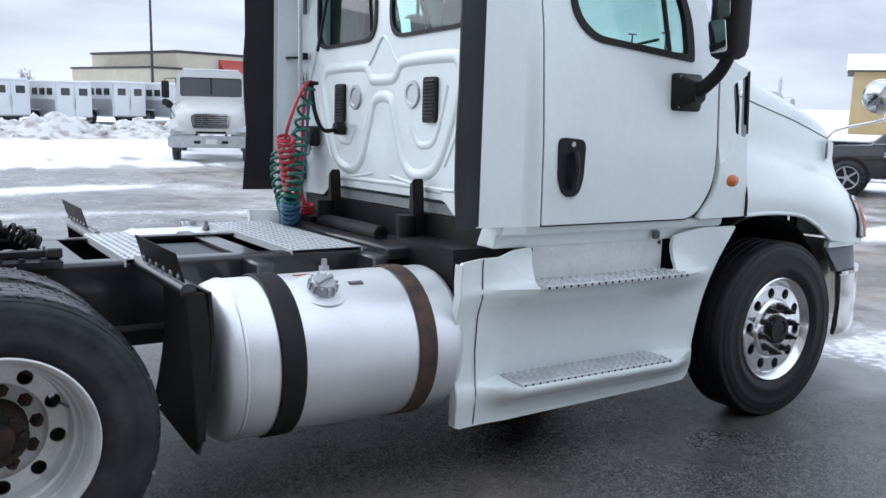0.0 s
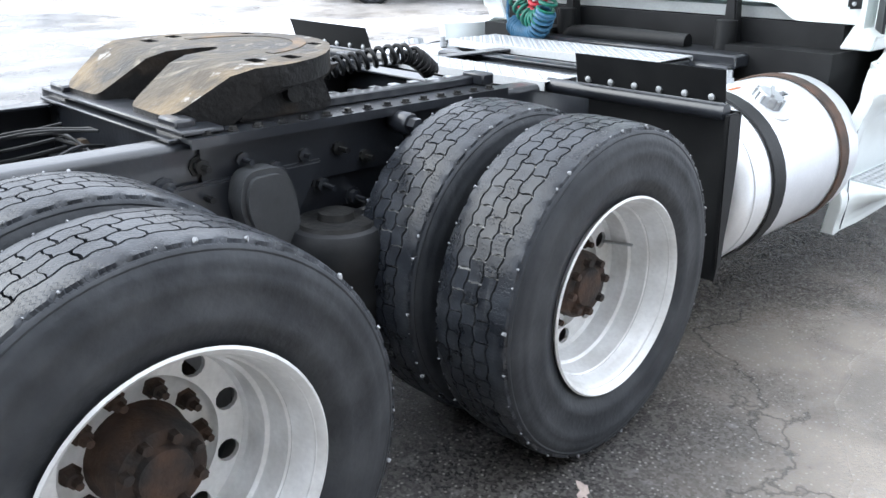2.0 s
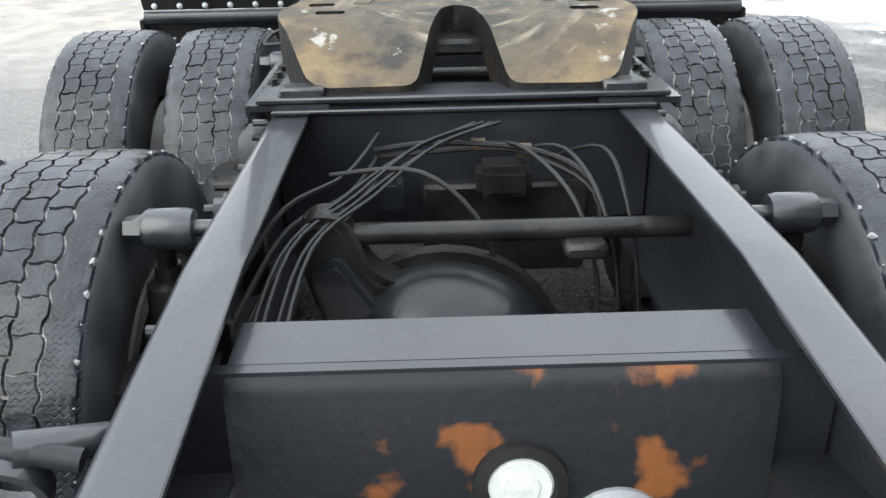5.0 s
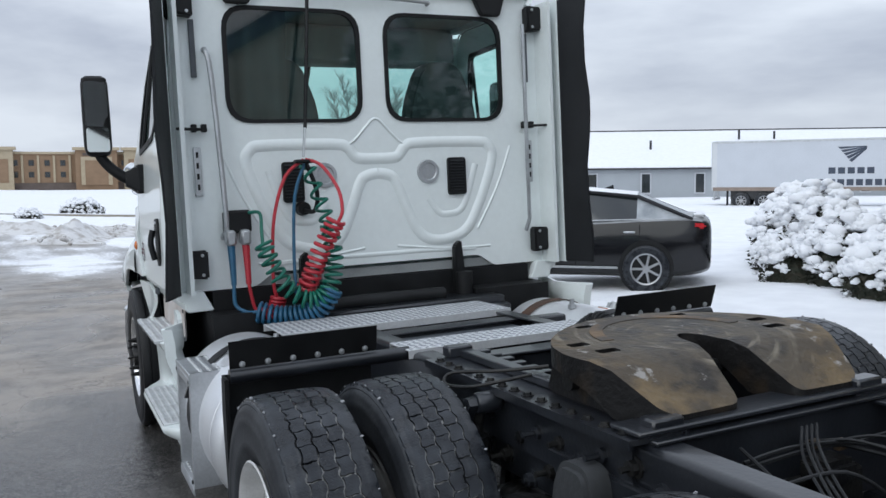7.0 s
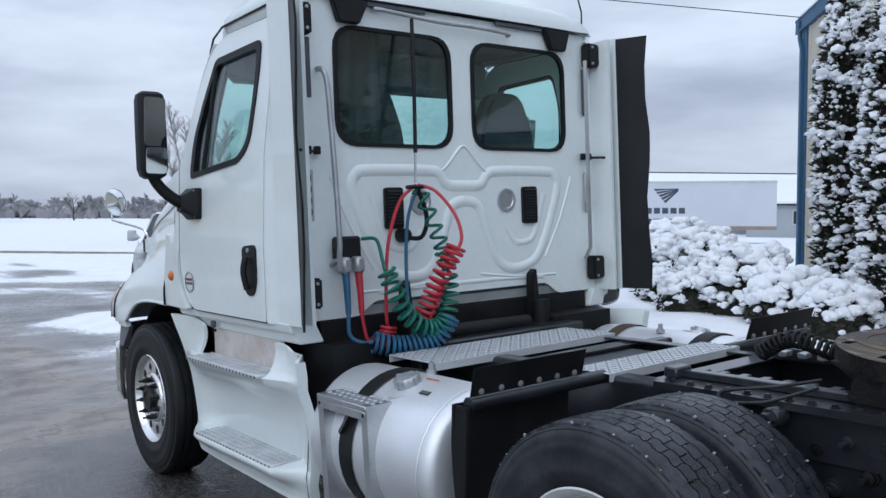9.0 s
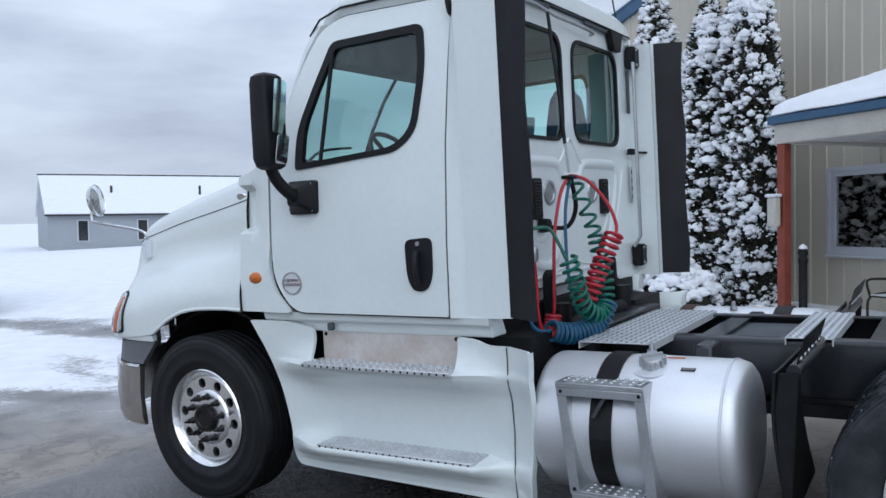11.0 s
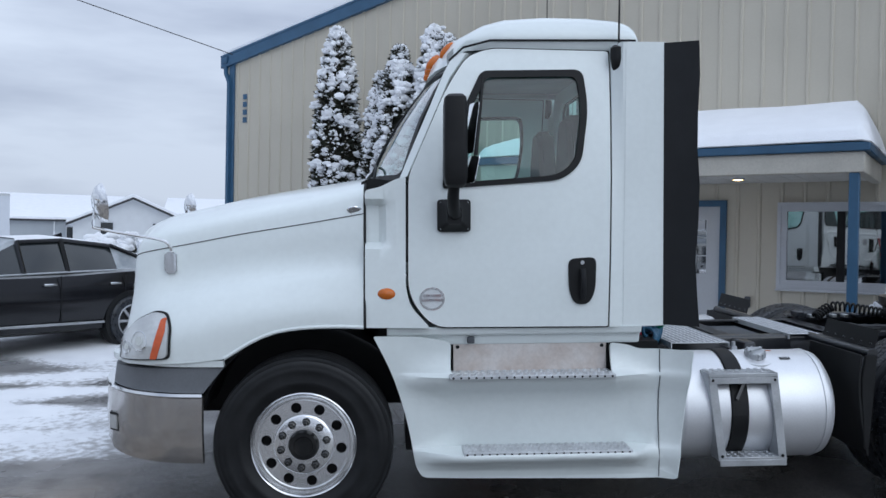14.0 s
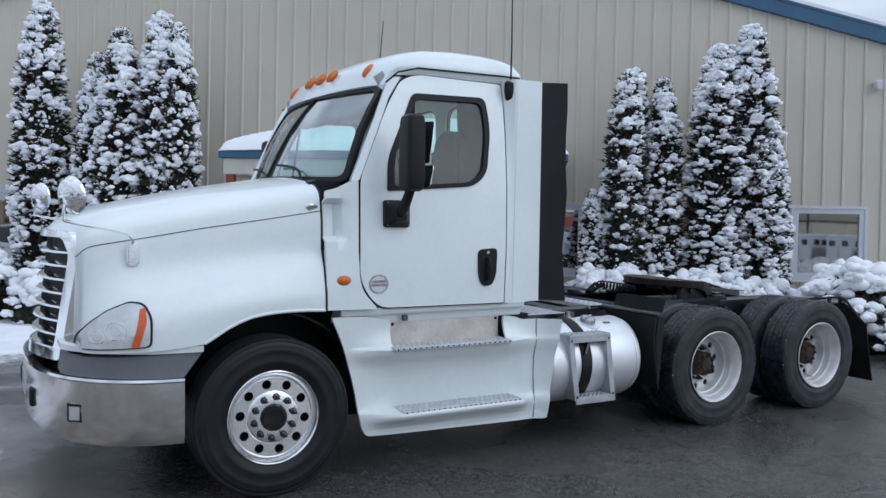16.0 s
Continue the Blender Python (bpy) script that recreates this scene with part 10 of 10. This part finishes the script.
BEIGE = material("beige_stucco", (0.55, 0.50, 0.40), 0.8, 0, 0.1, 1, 20)
REDBAND = material("red_awning", (0.42, 0.05, 0.04), 0.5, 0, 0.1, 1, 20)
YELLOW = material("yellow_siding", (0.52, 0.40, 0.20), 0.7, 0, 0.1, 1, 20)
TAN = material("tan_hotel_brick", (0.30, 0.20, 0.125), 0.85, 0, 0.12, 0.6, 10)
CREAM = material("cream_trim", (0.48, 0.40, 0.28), 0.8, 0, 0.1, 1, 20)
shopx = thing("store_building", facing(17.4, 73, 0.33, -0.94), "beige store with a long red awning across the yard", "building")
part("wall", box(-14, 0, 0, 48, 0, 5.4, 0.05), BEIGE, shopx)
part("parapet", box(-14.1, 0.12, -0.1, 48.1, 5.4, 5.6), POLE, shopx)
part("awning", prism([(0.0, 5.0), (0.0, 3.4), (1.4, 3.4)], "y", 4.5, 46), REDBAND, shopx)
part("low_wing", box(-12, 1, -3.2, -0.05, 0, 3.9, 0.05), BEIGE, shopx)
part("wing_cap", box(-12.1, 1.1, -3.3, -0.06, 3.9, 4.05), POLE, shopx)
for k in range(7):
    part("shop_window", box(0.0, 0.06, 5 + k * 5.2, 8.4 + k * 5.2, 0.8, 3.0), CARGLASS, shopx)
yel = thing("yellow_building", facing(64, 38, -0.85, -0.53), "pale yellow two-storey building with a snowy roof", "building")
part("wall", box(-10, 0, 0, 24, 0, 5.4, 0.05), YELLOW, yel)
part("roof", prism([(-10.5, 5.35), (0.5, 5.35), (-5, 7.0)], "y", -0.6, 24.6), SNOW, yel)
part("eave", box(-10.4, 0.45, -0.5, 24.5, 5.22, 5.34), POLE, yel)
for k in range(5):
    for z in (0.9, 3.3):
        w = part("window", box(0.0, 0.05, 3 + k * 4.6, 3.9 + k * 4.6, z, z + 1.3), FRAMEWHITE, yel)
        part("pane", box(0.05, 0.08, 3.08 + k * 4.6, 3.82 + k * 4.6, z + 0.1, z + 1.2), CARGLASS, w)

hotel = thing("hotel_building", facing(215, 18, -1, 0.04, -0.6) @ Matrix.Diagonal((1, 1, 0.76, 1)), "tan three-storey hotel with cream towers beyond the field", "building")
PLINTH = material("dark_base_stone", (0.15, 0.12, 0.105), 0.85, 0, 0.15, 0.6, 10)
part("wall", box(-14, 0, -60, 53, 0, 12.2), TAN, hotel)
part("plinth", box(0, 0.25, -60, 53, 0, 3.3), PLINTH, hotel)
part("cornice", box(-14.3, 0.4, -60.3, 53.3, 12.2, 12.9), CREAM, hotel)
part("roof_snow", box(-14, 0.2, -60, 53, 12.9, 13.1), SNOW, hotel)
for y0, w in ((23.5, 9.3), (34.3, 4.3), (6.0, 4.3), (-14, 9.3), (-36, 4.3), (46, 4.0)):
    tw = part("tower", box(0, 2.2, y0, y0 + w, 0, 13.4), TAN if w > 5 else CREAM, hotel)
    part("tower_cap", box(-0.4, 2.9, y0 - 0.6, y0 + w + 0.6, 13.4, 14.3), CREAM, tw)
    part("tower_snow", box(-0.2, 2.7, y0 - 0.4, y0 + w + 0.4, 14.3, 14.55), SNOW, tw)
    if w > 5:
        part("tower_frame", box(2.2, 2.6, y0 + 1.2, y0 + w - 1.2, 2.5, 11.3), CREAM, tw)
        part("tower_recess", box(2.6, 2.7, y0 + 2.1, y0 + w - 2.1, 2.5, 10.2), TAN, tw)
        part("sign_bar", box(2.2, 2.35, y0 + 1.6, y0 + w - 1.6, 11.7, 12.5), PLINTH, tw)
    else:
        part("tower_recess", box(2.2, 2.3, y0 + 1.0, y0 + w - 1.0, 3.4, 10.6), TAN, tw)
for k in range(32):
    for z in (5.0, 8.6):
        y = -58 + k * 3.4
        part("window", box(0.0, 0.15, y, y + 1.1, z, z + 1.7), CARGLASS, hotel)
        part("pilaster", box(0.0, 0.3, y + 1.8, y + 2.3, 3.4, 11.8), CREAM, hotel) if z < 6 else None
part("canopy", box(0, 9, 36, 50, 3.6, 4.4), CREAM, hotel)

# semi-trailer and the long shed behind it
tm = Matrix.Translation((30.84, -33.26, -0.08)) @ Matrix.Rotation(radians(-141.6), 4, "Z")
st = thing("box_trailer", tm, "white semi trailer with a dark fan-shaped emblem", "trailer")
VANWHITE = material("trailer_panel_white", (0.60, 0.63, 0.68), 0.4, 0, 0.05, 1, 20)
part("box", box(0, 12.95, -1.3, 1.3, 1.12, 3.74, 0.03), VANWHITE, st)
part("top_rail", box(0, 12.95, -1.32, -1.301, 3.64, 3.75), STEEL, st)
part("bottom_rail", box(0, 12.95, -1.33, -1.301, 1.02, 1.22), material("scuffed_rail", (0.3, 0.24, 0.2), 0.7), st)
part("roof_snow", box(0.1, 12.9, -1.25, 1.25, 3.742, 3.80, 0.02), SNOW, st)
rear = part("rear_frame", box(-0.06, 0.2, -1.31, 1.31, 1.05, 3.77), TRAILERWHITE, st)
for y in (-1.2, -0.62, -0.06, 0.06, 0.62, 1.2):
    part("lock_rod", tube([(-0.08, y, 1.15), (-0.08, y, 3.7)], 0.025, 6), STEEL, rear)
part("underride_bar", box(-0.05, 0.05, -1.2, 1.2, 0.50, 0.62), TRAILERWHITE, rear)
for y in (-0.7, 0.7):
    part("underride_post", box(-0.04, 0.04, y - 0.05, y + 0.05, 0.6, 1.1), TRAILERWHITE, rear)
for s in (1, -1):
    for x in (1.5, 2.68):
        car_wheel(st, x, s * 1.15, 0.47, s, 8, 0.6)
part("bogie", box(0.9, 3.6, -0.9, 0.9, 0.55, 1.05), CHASSIS, st)
for s in (1, -1):
    part("mud_flap", box(0.72, 0.76, s * 0.95 - 0.28, s * 0.95 + 0.28, 0.22, 1.05), TRIM, st)
    part("landing_gear", box(10.2, 10.4, s * 0.9 - 0.1, s * 0.9 + 0.1, 0.1, 1.1), STEEL, st)
INK = material("dark_blue_print", (0.05, 0.065, 0.10), 0.5)
for k in range(5):
    a, z0 = 6.29 + 0.14 * k, 3.33 - 0.175 * k
    part("emblem_blade", panel([(a, z0), (7.69, 3.35 - 0.02 * k), (7.66, 3.32 - 0.035 * k), (a + 0.13, z0 - 0.115)], [], lambda u, v, d: Vector((u, -1.306 + 0.004 * d, v))), INK, st)
for x0, x1, z, count in ((5.88, 8.17, 1.92, 5), (4.99, 8.98, 1.30, 9)):
    w = (x1 - x0) / count
    for k in range(count):
        part("name_bar", box(x0 + w * k, x0 + w * (k + 0.74), -1.306, -1.3, z, z + 0.33), INK, st)
shed = thing("long_shed", Matrix.Translation((46.2, -46.9, -0.75)) @ Matrix.Rotation(radians(-120.4), 4, "Z"), "long grey shed with a snow-covered roof and narrow windows", "shed")
SHEDGREY = material("pale_grey_siding", (0.40, 0.43, 0.46), 0.6, 0, 0.06, 1, 20)
part("wall", prism([(0, 0), (0, 3.22), (9.27, 6.45), (18.54, 3.22), (18.54, 0)], "x", -16, 29.2), SHEDGREY, shed)
part("eave", box(-16.2, 29.45, -0.42, -0.02, 3.12, 3.26), POLE, shed)
part("roof_snow", prism([(-0.42, 3.265), (-0.42, 3.36), (9.27, 6.74), (18.9, 3.36), (18.9, 3.265), (9.27, 6.56)], "x", -16.2, 29.45), SNOW, shed)
part("ridge", box(-16.3, 29.4, 9.12, 9.42, 6.71, 6.80), POLE, shed)
for k in range(10):
    x = -14 + k * 4.3
    w = part("window", box(x, x + 0.85, -0.06, 0, 1.15, 2.85), FRAMEWHITE, shed)
    part("pane", box(x + 0.1, x + 0.75, -0.09, -0.06, 1.25, 2.75), CARGLASS, w)
for x, y, h in ((-4, 4.0, 0.8), (4, 6.5, 0.9), (7, 6.5, 0.7), (-11, 4.5, 0.6)):
    part("roof_vent", tube([(x, y, 4.7), (x, y, 3.4 + 0.36 * y + h)], 0.10, 8), POLE, shed)


def house(m, w, d, h, rise, mat, label):
    t = thing("house", m, label, "house")
    part("wall", prism([(-w / 2, 0), (w / 2, 0), (w / 2, h), (0, h + rise), (-w / 2, h)], "x", -d, 0), mat, t)
    for s in (1, -1):
        part("roof", prism([(s * (w / 2 + 0.4), h - 0.2), (0, h + rise + 0.05), (0, h + rise + 0.35), (s * (w / 2 + 0.4), h + 0.12)], "x", -d - 0.3, 0.4), SNOW, t)
        part("bargeboard", prism([(s * (w / 2 + 0.4), h - 0.22), (0, h + rise - 0.05), (0, h + rise + 0.1), (s * (w / 2 + 0.4), h - 0.05)], "x", 0.4, 0.5), POLE, t)
        win = part("window", box(0.0, 0.06, s * w * 0.22 - 0.45, s * w * 0.22 + 0.45, 1.0, 2.3), FRAMEWHITE, t)
        part("pane", box(0.06, 0.09, s * w * 0.22 - 0.38, s * w * 0.22 + 0.38, 1.07, 2.23), CARGLASS, win)
    return t


def long_house(m, length, h, rise, depth, mat, label):
    """A plain outbuilding whose eave faces the lot."""
    t = thing("outbuilding", m, label, "outbuilding")
    part("wall", prism([(0, -0.3), (0, h), (-depth / 2, h + rise), (-depth, h), (-depth, -0.3)], "y", -length / 2, length / 2), mat, t)
    part("roof_snow", prism([(0.3, h - 0.02), (0.3, h + 0.14), (-depth / 2, h + rise + 0.22), (-depth - 0.3, h + 0.14), (-depth - 0.3, h - 0.02), (-depth / 2, h + rise + 0.06)], "y", -length / 2 - 0.3, length / 2 + 0.3), SNOW, t)
    part("eave", box(0.2, 0.34, -length / 2 - 0.3, length / 2 + 0.3, h - 0.16, h - 0.03), POLE, t)
    for k in range(int(length / 2.5)):
        y = -length / 2 + 1.2 + k * 2.5
        w = part("window", box(0, 0.06, y - 0.45, y + 0.45, 1.0, 2.1), FRAMEWHITE, t)
        part("pane", box(0.06, 0.09, y - 0.38, y + 0.38, 1.07, 2.03), CARGLASS, w)


house(facing(16.87, -51.64, -0.28, 0.96), 7.4, 12, 2.2, 1.65, TRAILERWHITE, "white gabled house with a snowy roof")
long_house(facing(21.5, -58.6, -0.36, 0.93), 6.0, 2.6, 1.9, 13, SHEDGREY, "low grey outbuilding under a snowy roof")
long_house(facing(27.5, -56.0, -0.43, 0.90), 7.0, 2.6, 1.9, 13, SHEDGREY, "pale grey outbuilding with a snow-covered roof")
long_house(facing(14.0, -66.6, -0.19, 0.98), 9.0, 3.1, 1.5, 12, SHEDGREY, "long grey outbuilding behind the white house")


# ---- bare trees and the far woods ----
def bare_tree(h, seed, twigs=4, thick=0.02, taper=0.55):
    rnd = random.Random(seed)
    t = thing("bare_tree", Matrix(), "leafless grey-brown tree standing beyond the snowy field", "tree", "bare trees across the field")
    b = bmesh.new()

    def grow(p, d, L, r, depth):
        q = p + d * L
        mid = p.lerp(q, 0.5) + Vector((rnd.uniform(-1, 1), rnd.uniform(-1, 1), 0)) * L * 0.06
        tube([p, mid, q], lambda k: r * (1 - 0.35 * k), 5 if depth > 2 else 3, b)
        if depth == 0:
            return
        for k in range(rnd.randint(3, twigs)):
            nd = (d + Vector((rnd.uniform(-1, 1), rnd.uniform(-1, 1), rnd.uniform(-0.25, 0.7))) * 0.75).normalized()
            grow(p.lerp(q, rnd.uniform(0.45, 1.0)), nd, L * rnd.uniform(0.52, 0.78), r * taper, depth - 1)
    grow(Vector((0, 0, 0)), Vector((0.03, 0, 1)).normalized(), h * 0.30, h * thick, 4)
    part("trunk_and_limbs", b, BARK, t)
    return t


def fanned_tree(h, seed):
    """Several slim stems fanning out of one foot, with fine rising side branches."""
    rnd = random.Random(seed)
    t = thing("bare_tree", Matrix(), "tall leafless tree of several frosted grey stems beyond the lot", "tree", "bare trees across the field")
    fine = bmesh.new()
    for k in range(7):
        a, lean = k * 2 * math.pi / 7 + rnd.uniform(-0.3, 0.3), rnd.uniform(0.12, 0.42)
        L = h * rnd.uniform(0.86, 1.02) * (1 - 0.3 * max(0, lean - 0.2))
        d = Vector((math.cos(a) * lean, math.sin(a) * lean, 1)).normalized()
        bow = Vector((rnd.uniform(-1, 1), rnd.uniform(-1, 1), 0)) * 0.04 * h
        at = lambda q: d * L * q + bow * math.sin(q * 3.0) * q
        part("stem", tube([at(q / 8) for q in range(9)], lambda q: h * (0.011 * (1 - q) + 0.0012), 5), FROSTBARK, t)
        for j in range(64):
            q = rnd.uniform(0.1, 0.97)
            b = rnd.uniform(0, 2 * math.pi)
            sd = (d * rnd.uniform(0.5, 1.1) + Vector((math.cos(b), math.sin(b), rnd.uniform(-0.1, 0.5))) * 0.8).normalized()
            sl, p = h * rnd.uniform(0.10, 0.26) * (1.12 - 0.75 * q), at(q)
            side = lambda w: p + sd * sl * w + Vector((0, 0, 0.18 * sl * w * w))
            tube([side(0), side(0.5), side(1)], lambda w: h * (0.0032 * (1 - w) + 0.0007), 3, fine)
            for i in range(15):
                w, c = rnd.uniform(0.15, 1), rnd.uniform(0, 2 * math.pi)
                td = (sd * 0.8 + Vector((math.cos(c), math.sin(c), rnd.uniform(0, 0.8))) * 0.7).normalized()
                p0 = side(w)
                tube([p0, p0 + td * sl * rnd.uniform(0.2, 0.5)], h * 0.0007, 3, fine)
    tagged(part("branchwork", fine, FROSTBARK, t), kind="stuff")
    return t


FROSTBARK = material("frosted_grey_bark", (0.36, 0.345, 0.34), 0.9, 0, 0.3, 2, 20)
fan = fanned_tree(9.8, 63)
copy_thing(fan, on_ground(50.4, -19.3, 1.1))
bt = [fan, bare_tree(10, 21), bare_tree(9, 22), bare_tree(8, 23)]
spots = [(230, -25, 1, 1.5), (240, -60, 2, 1.6), (250, -90, 0, 1.5), (20, 100, 2, 0.7), (26, 104, 0, 0.8), (10, 110, 1, 0.7), (38, 110, 2, 0.9)]
for x, y, k, s in spots:
    bt[k + 1].scale = (s, s, s)
    copy_thing(bt[k + 1], on_ground(x, y, x))
rnd = random.Random(77)
# Distance haze is put into this pale grey; no air is modelled
WOODS = material("haze_tinted_woods", (0.36, 0.355, 0.37), 0.9, 0, 0.2, 0.02, 0.4)
stout = [bare_tree(10, 41 + k, 5, 0.026, 0.72) for k in range(3)]
wm = [b.children[0].data.copy() for b in stout]
bt += stout
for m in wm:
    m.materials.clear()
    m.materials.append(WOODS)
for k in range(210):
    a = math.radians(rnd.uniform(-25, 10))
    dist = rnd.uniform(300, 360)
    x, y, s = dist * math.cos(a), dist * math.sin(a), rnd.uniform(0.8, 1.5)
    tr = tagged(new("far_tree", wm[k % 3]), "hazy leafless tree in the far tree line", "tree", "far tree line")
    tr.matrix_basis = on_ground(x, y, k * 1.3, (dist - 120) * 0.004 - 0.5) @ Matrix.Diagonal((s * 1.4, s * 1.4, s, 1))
thicket = bmesh.new()
for k in range(420):
    a = math.radians(rnd.uniform(-26, 11))
    dist, r = rnd.uniform(335, 370), rnd.uniform(1.6, 3.6)
    x, y = dist * math.cos(a), dist * math.sin(a)
    lump((x, y, rnd.uniform(0.0, 4.5) * (0.7 + 0.5 * math.sin(a * 60))), r, thicket, rnd, 1.15)
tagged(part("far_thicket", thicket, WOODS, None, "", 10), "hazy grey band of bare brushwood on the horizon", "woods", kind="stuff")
for w in bt:
    for o in (*w.children_recursive, w):
        bpy.data.objects.remove(o)
far = thing("farmhouse", on_ground(300, -20, math.pi), "small white farm building by the far woods", "house")
part("wall", box(0, 8, -9, 9, 1, 5), TRAILERWHITE, far)
part("roof", prism([(-0.5, 5), (8.5, 5), (4, 8)], "y", -9.5, 9.5), SNOW, far)
wire = [Vector((2.8, -12.1, 5.1)) + Vector((0.691, 0.708, 0.146)) * d + Vector((0, 0, 0.0012 * d * d)) for d in range(0, 56, 5)]
wire = [LEAN.to_3x3() @ p for p in wire]
tagged(part("power_line", tube(wire, 0.009, 5), POLE, None), "thin dark power cable running to the shop corner", "cable")

# ---- verge across the lot ----
post = thing("mailbox", on_ground(44.6, -5.1, 0.6), "dark roadside mailbox on a post in the snow", "mailbox")
part("post", box(-0.05, 0.05, -0.05, 0.05, 0, 0.8), BARK, post)
part("box", box(-0.14, 0.14, -0.28, 0.28, 0.8, 1.06, 0.06, seg=2), POLE, post)
part("snow_cap", box(-0.13, 0.13, -0.26, 0.26, 1.062, 1.12, 0.02), SNOW, post)
kerb = thing("road_kerb", on_ground(45.2, -4.6, math.atan2(1.87, 2.07)), "low concrete road edge showing through the snow", "kerb")
part("kerb_stone", box(-17, 14, -0.3, 0.3, -0.05, 0.17, 0.03), CONCRETE, kerb)
part("snow_cap", box(-17, 14, 0.05, 0.32, 0.171, 0.22, 0.02), SNOW, kerb)
verge = shrub(4.2, 2.0, 0.95, 31)
verge.matrix_basis = on_ground(52.4, -0.4, 0.4)
tagged(verge, "low tangled bush half buried in snow beside the road", "shrub")
for x, y, k in ((47.5, 2.6, 0.6), (49.5, -5.5, 0.5)):
    verge.scale = (k, k, k)
    copy_thing(verge, on_ground(x, y, x))
verge.scale = (1, 1, 1)
litter = bmesh.new()
for i in range(5):
    for j in range(3):
        litter.verts.new((0.03 * i - 0.06 + 0.006 * (j % 2), 0.022 * j - 0.02 + 0.01 * math.sin(i * 2.1), 0.012 + 0.012 * math.sin(i * 2.7 + j * 1.9)))
litter.verts.ensure_lookup_table()
for i in range(4):
    for j in range(2):
        litter.faces.new([litter.verts[q] for q in (i * 3 + j, i * 3 + j + 1, i * 3 + j + 4, i * 3 + j + 3)])
thicken(litter, 0.002)
scrap = part("paper_scrap", litter, material("dirty_pink_paper", (0.55, 0.45, 0.40), 0.8, 0, 0.2, 30, 90), None)
scrap.matrix_basis = on_ground(-4.0, -1.27, 0.7) @ Matrix.Diagonal((0.6, 0.6, 0.6, 1))
tagged(scrap, "crumpled pale scrap of paper lying on the asphalt", "litter")
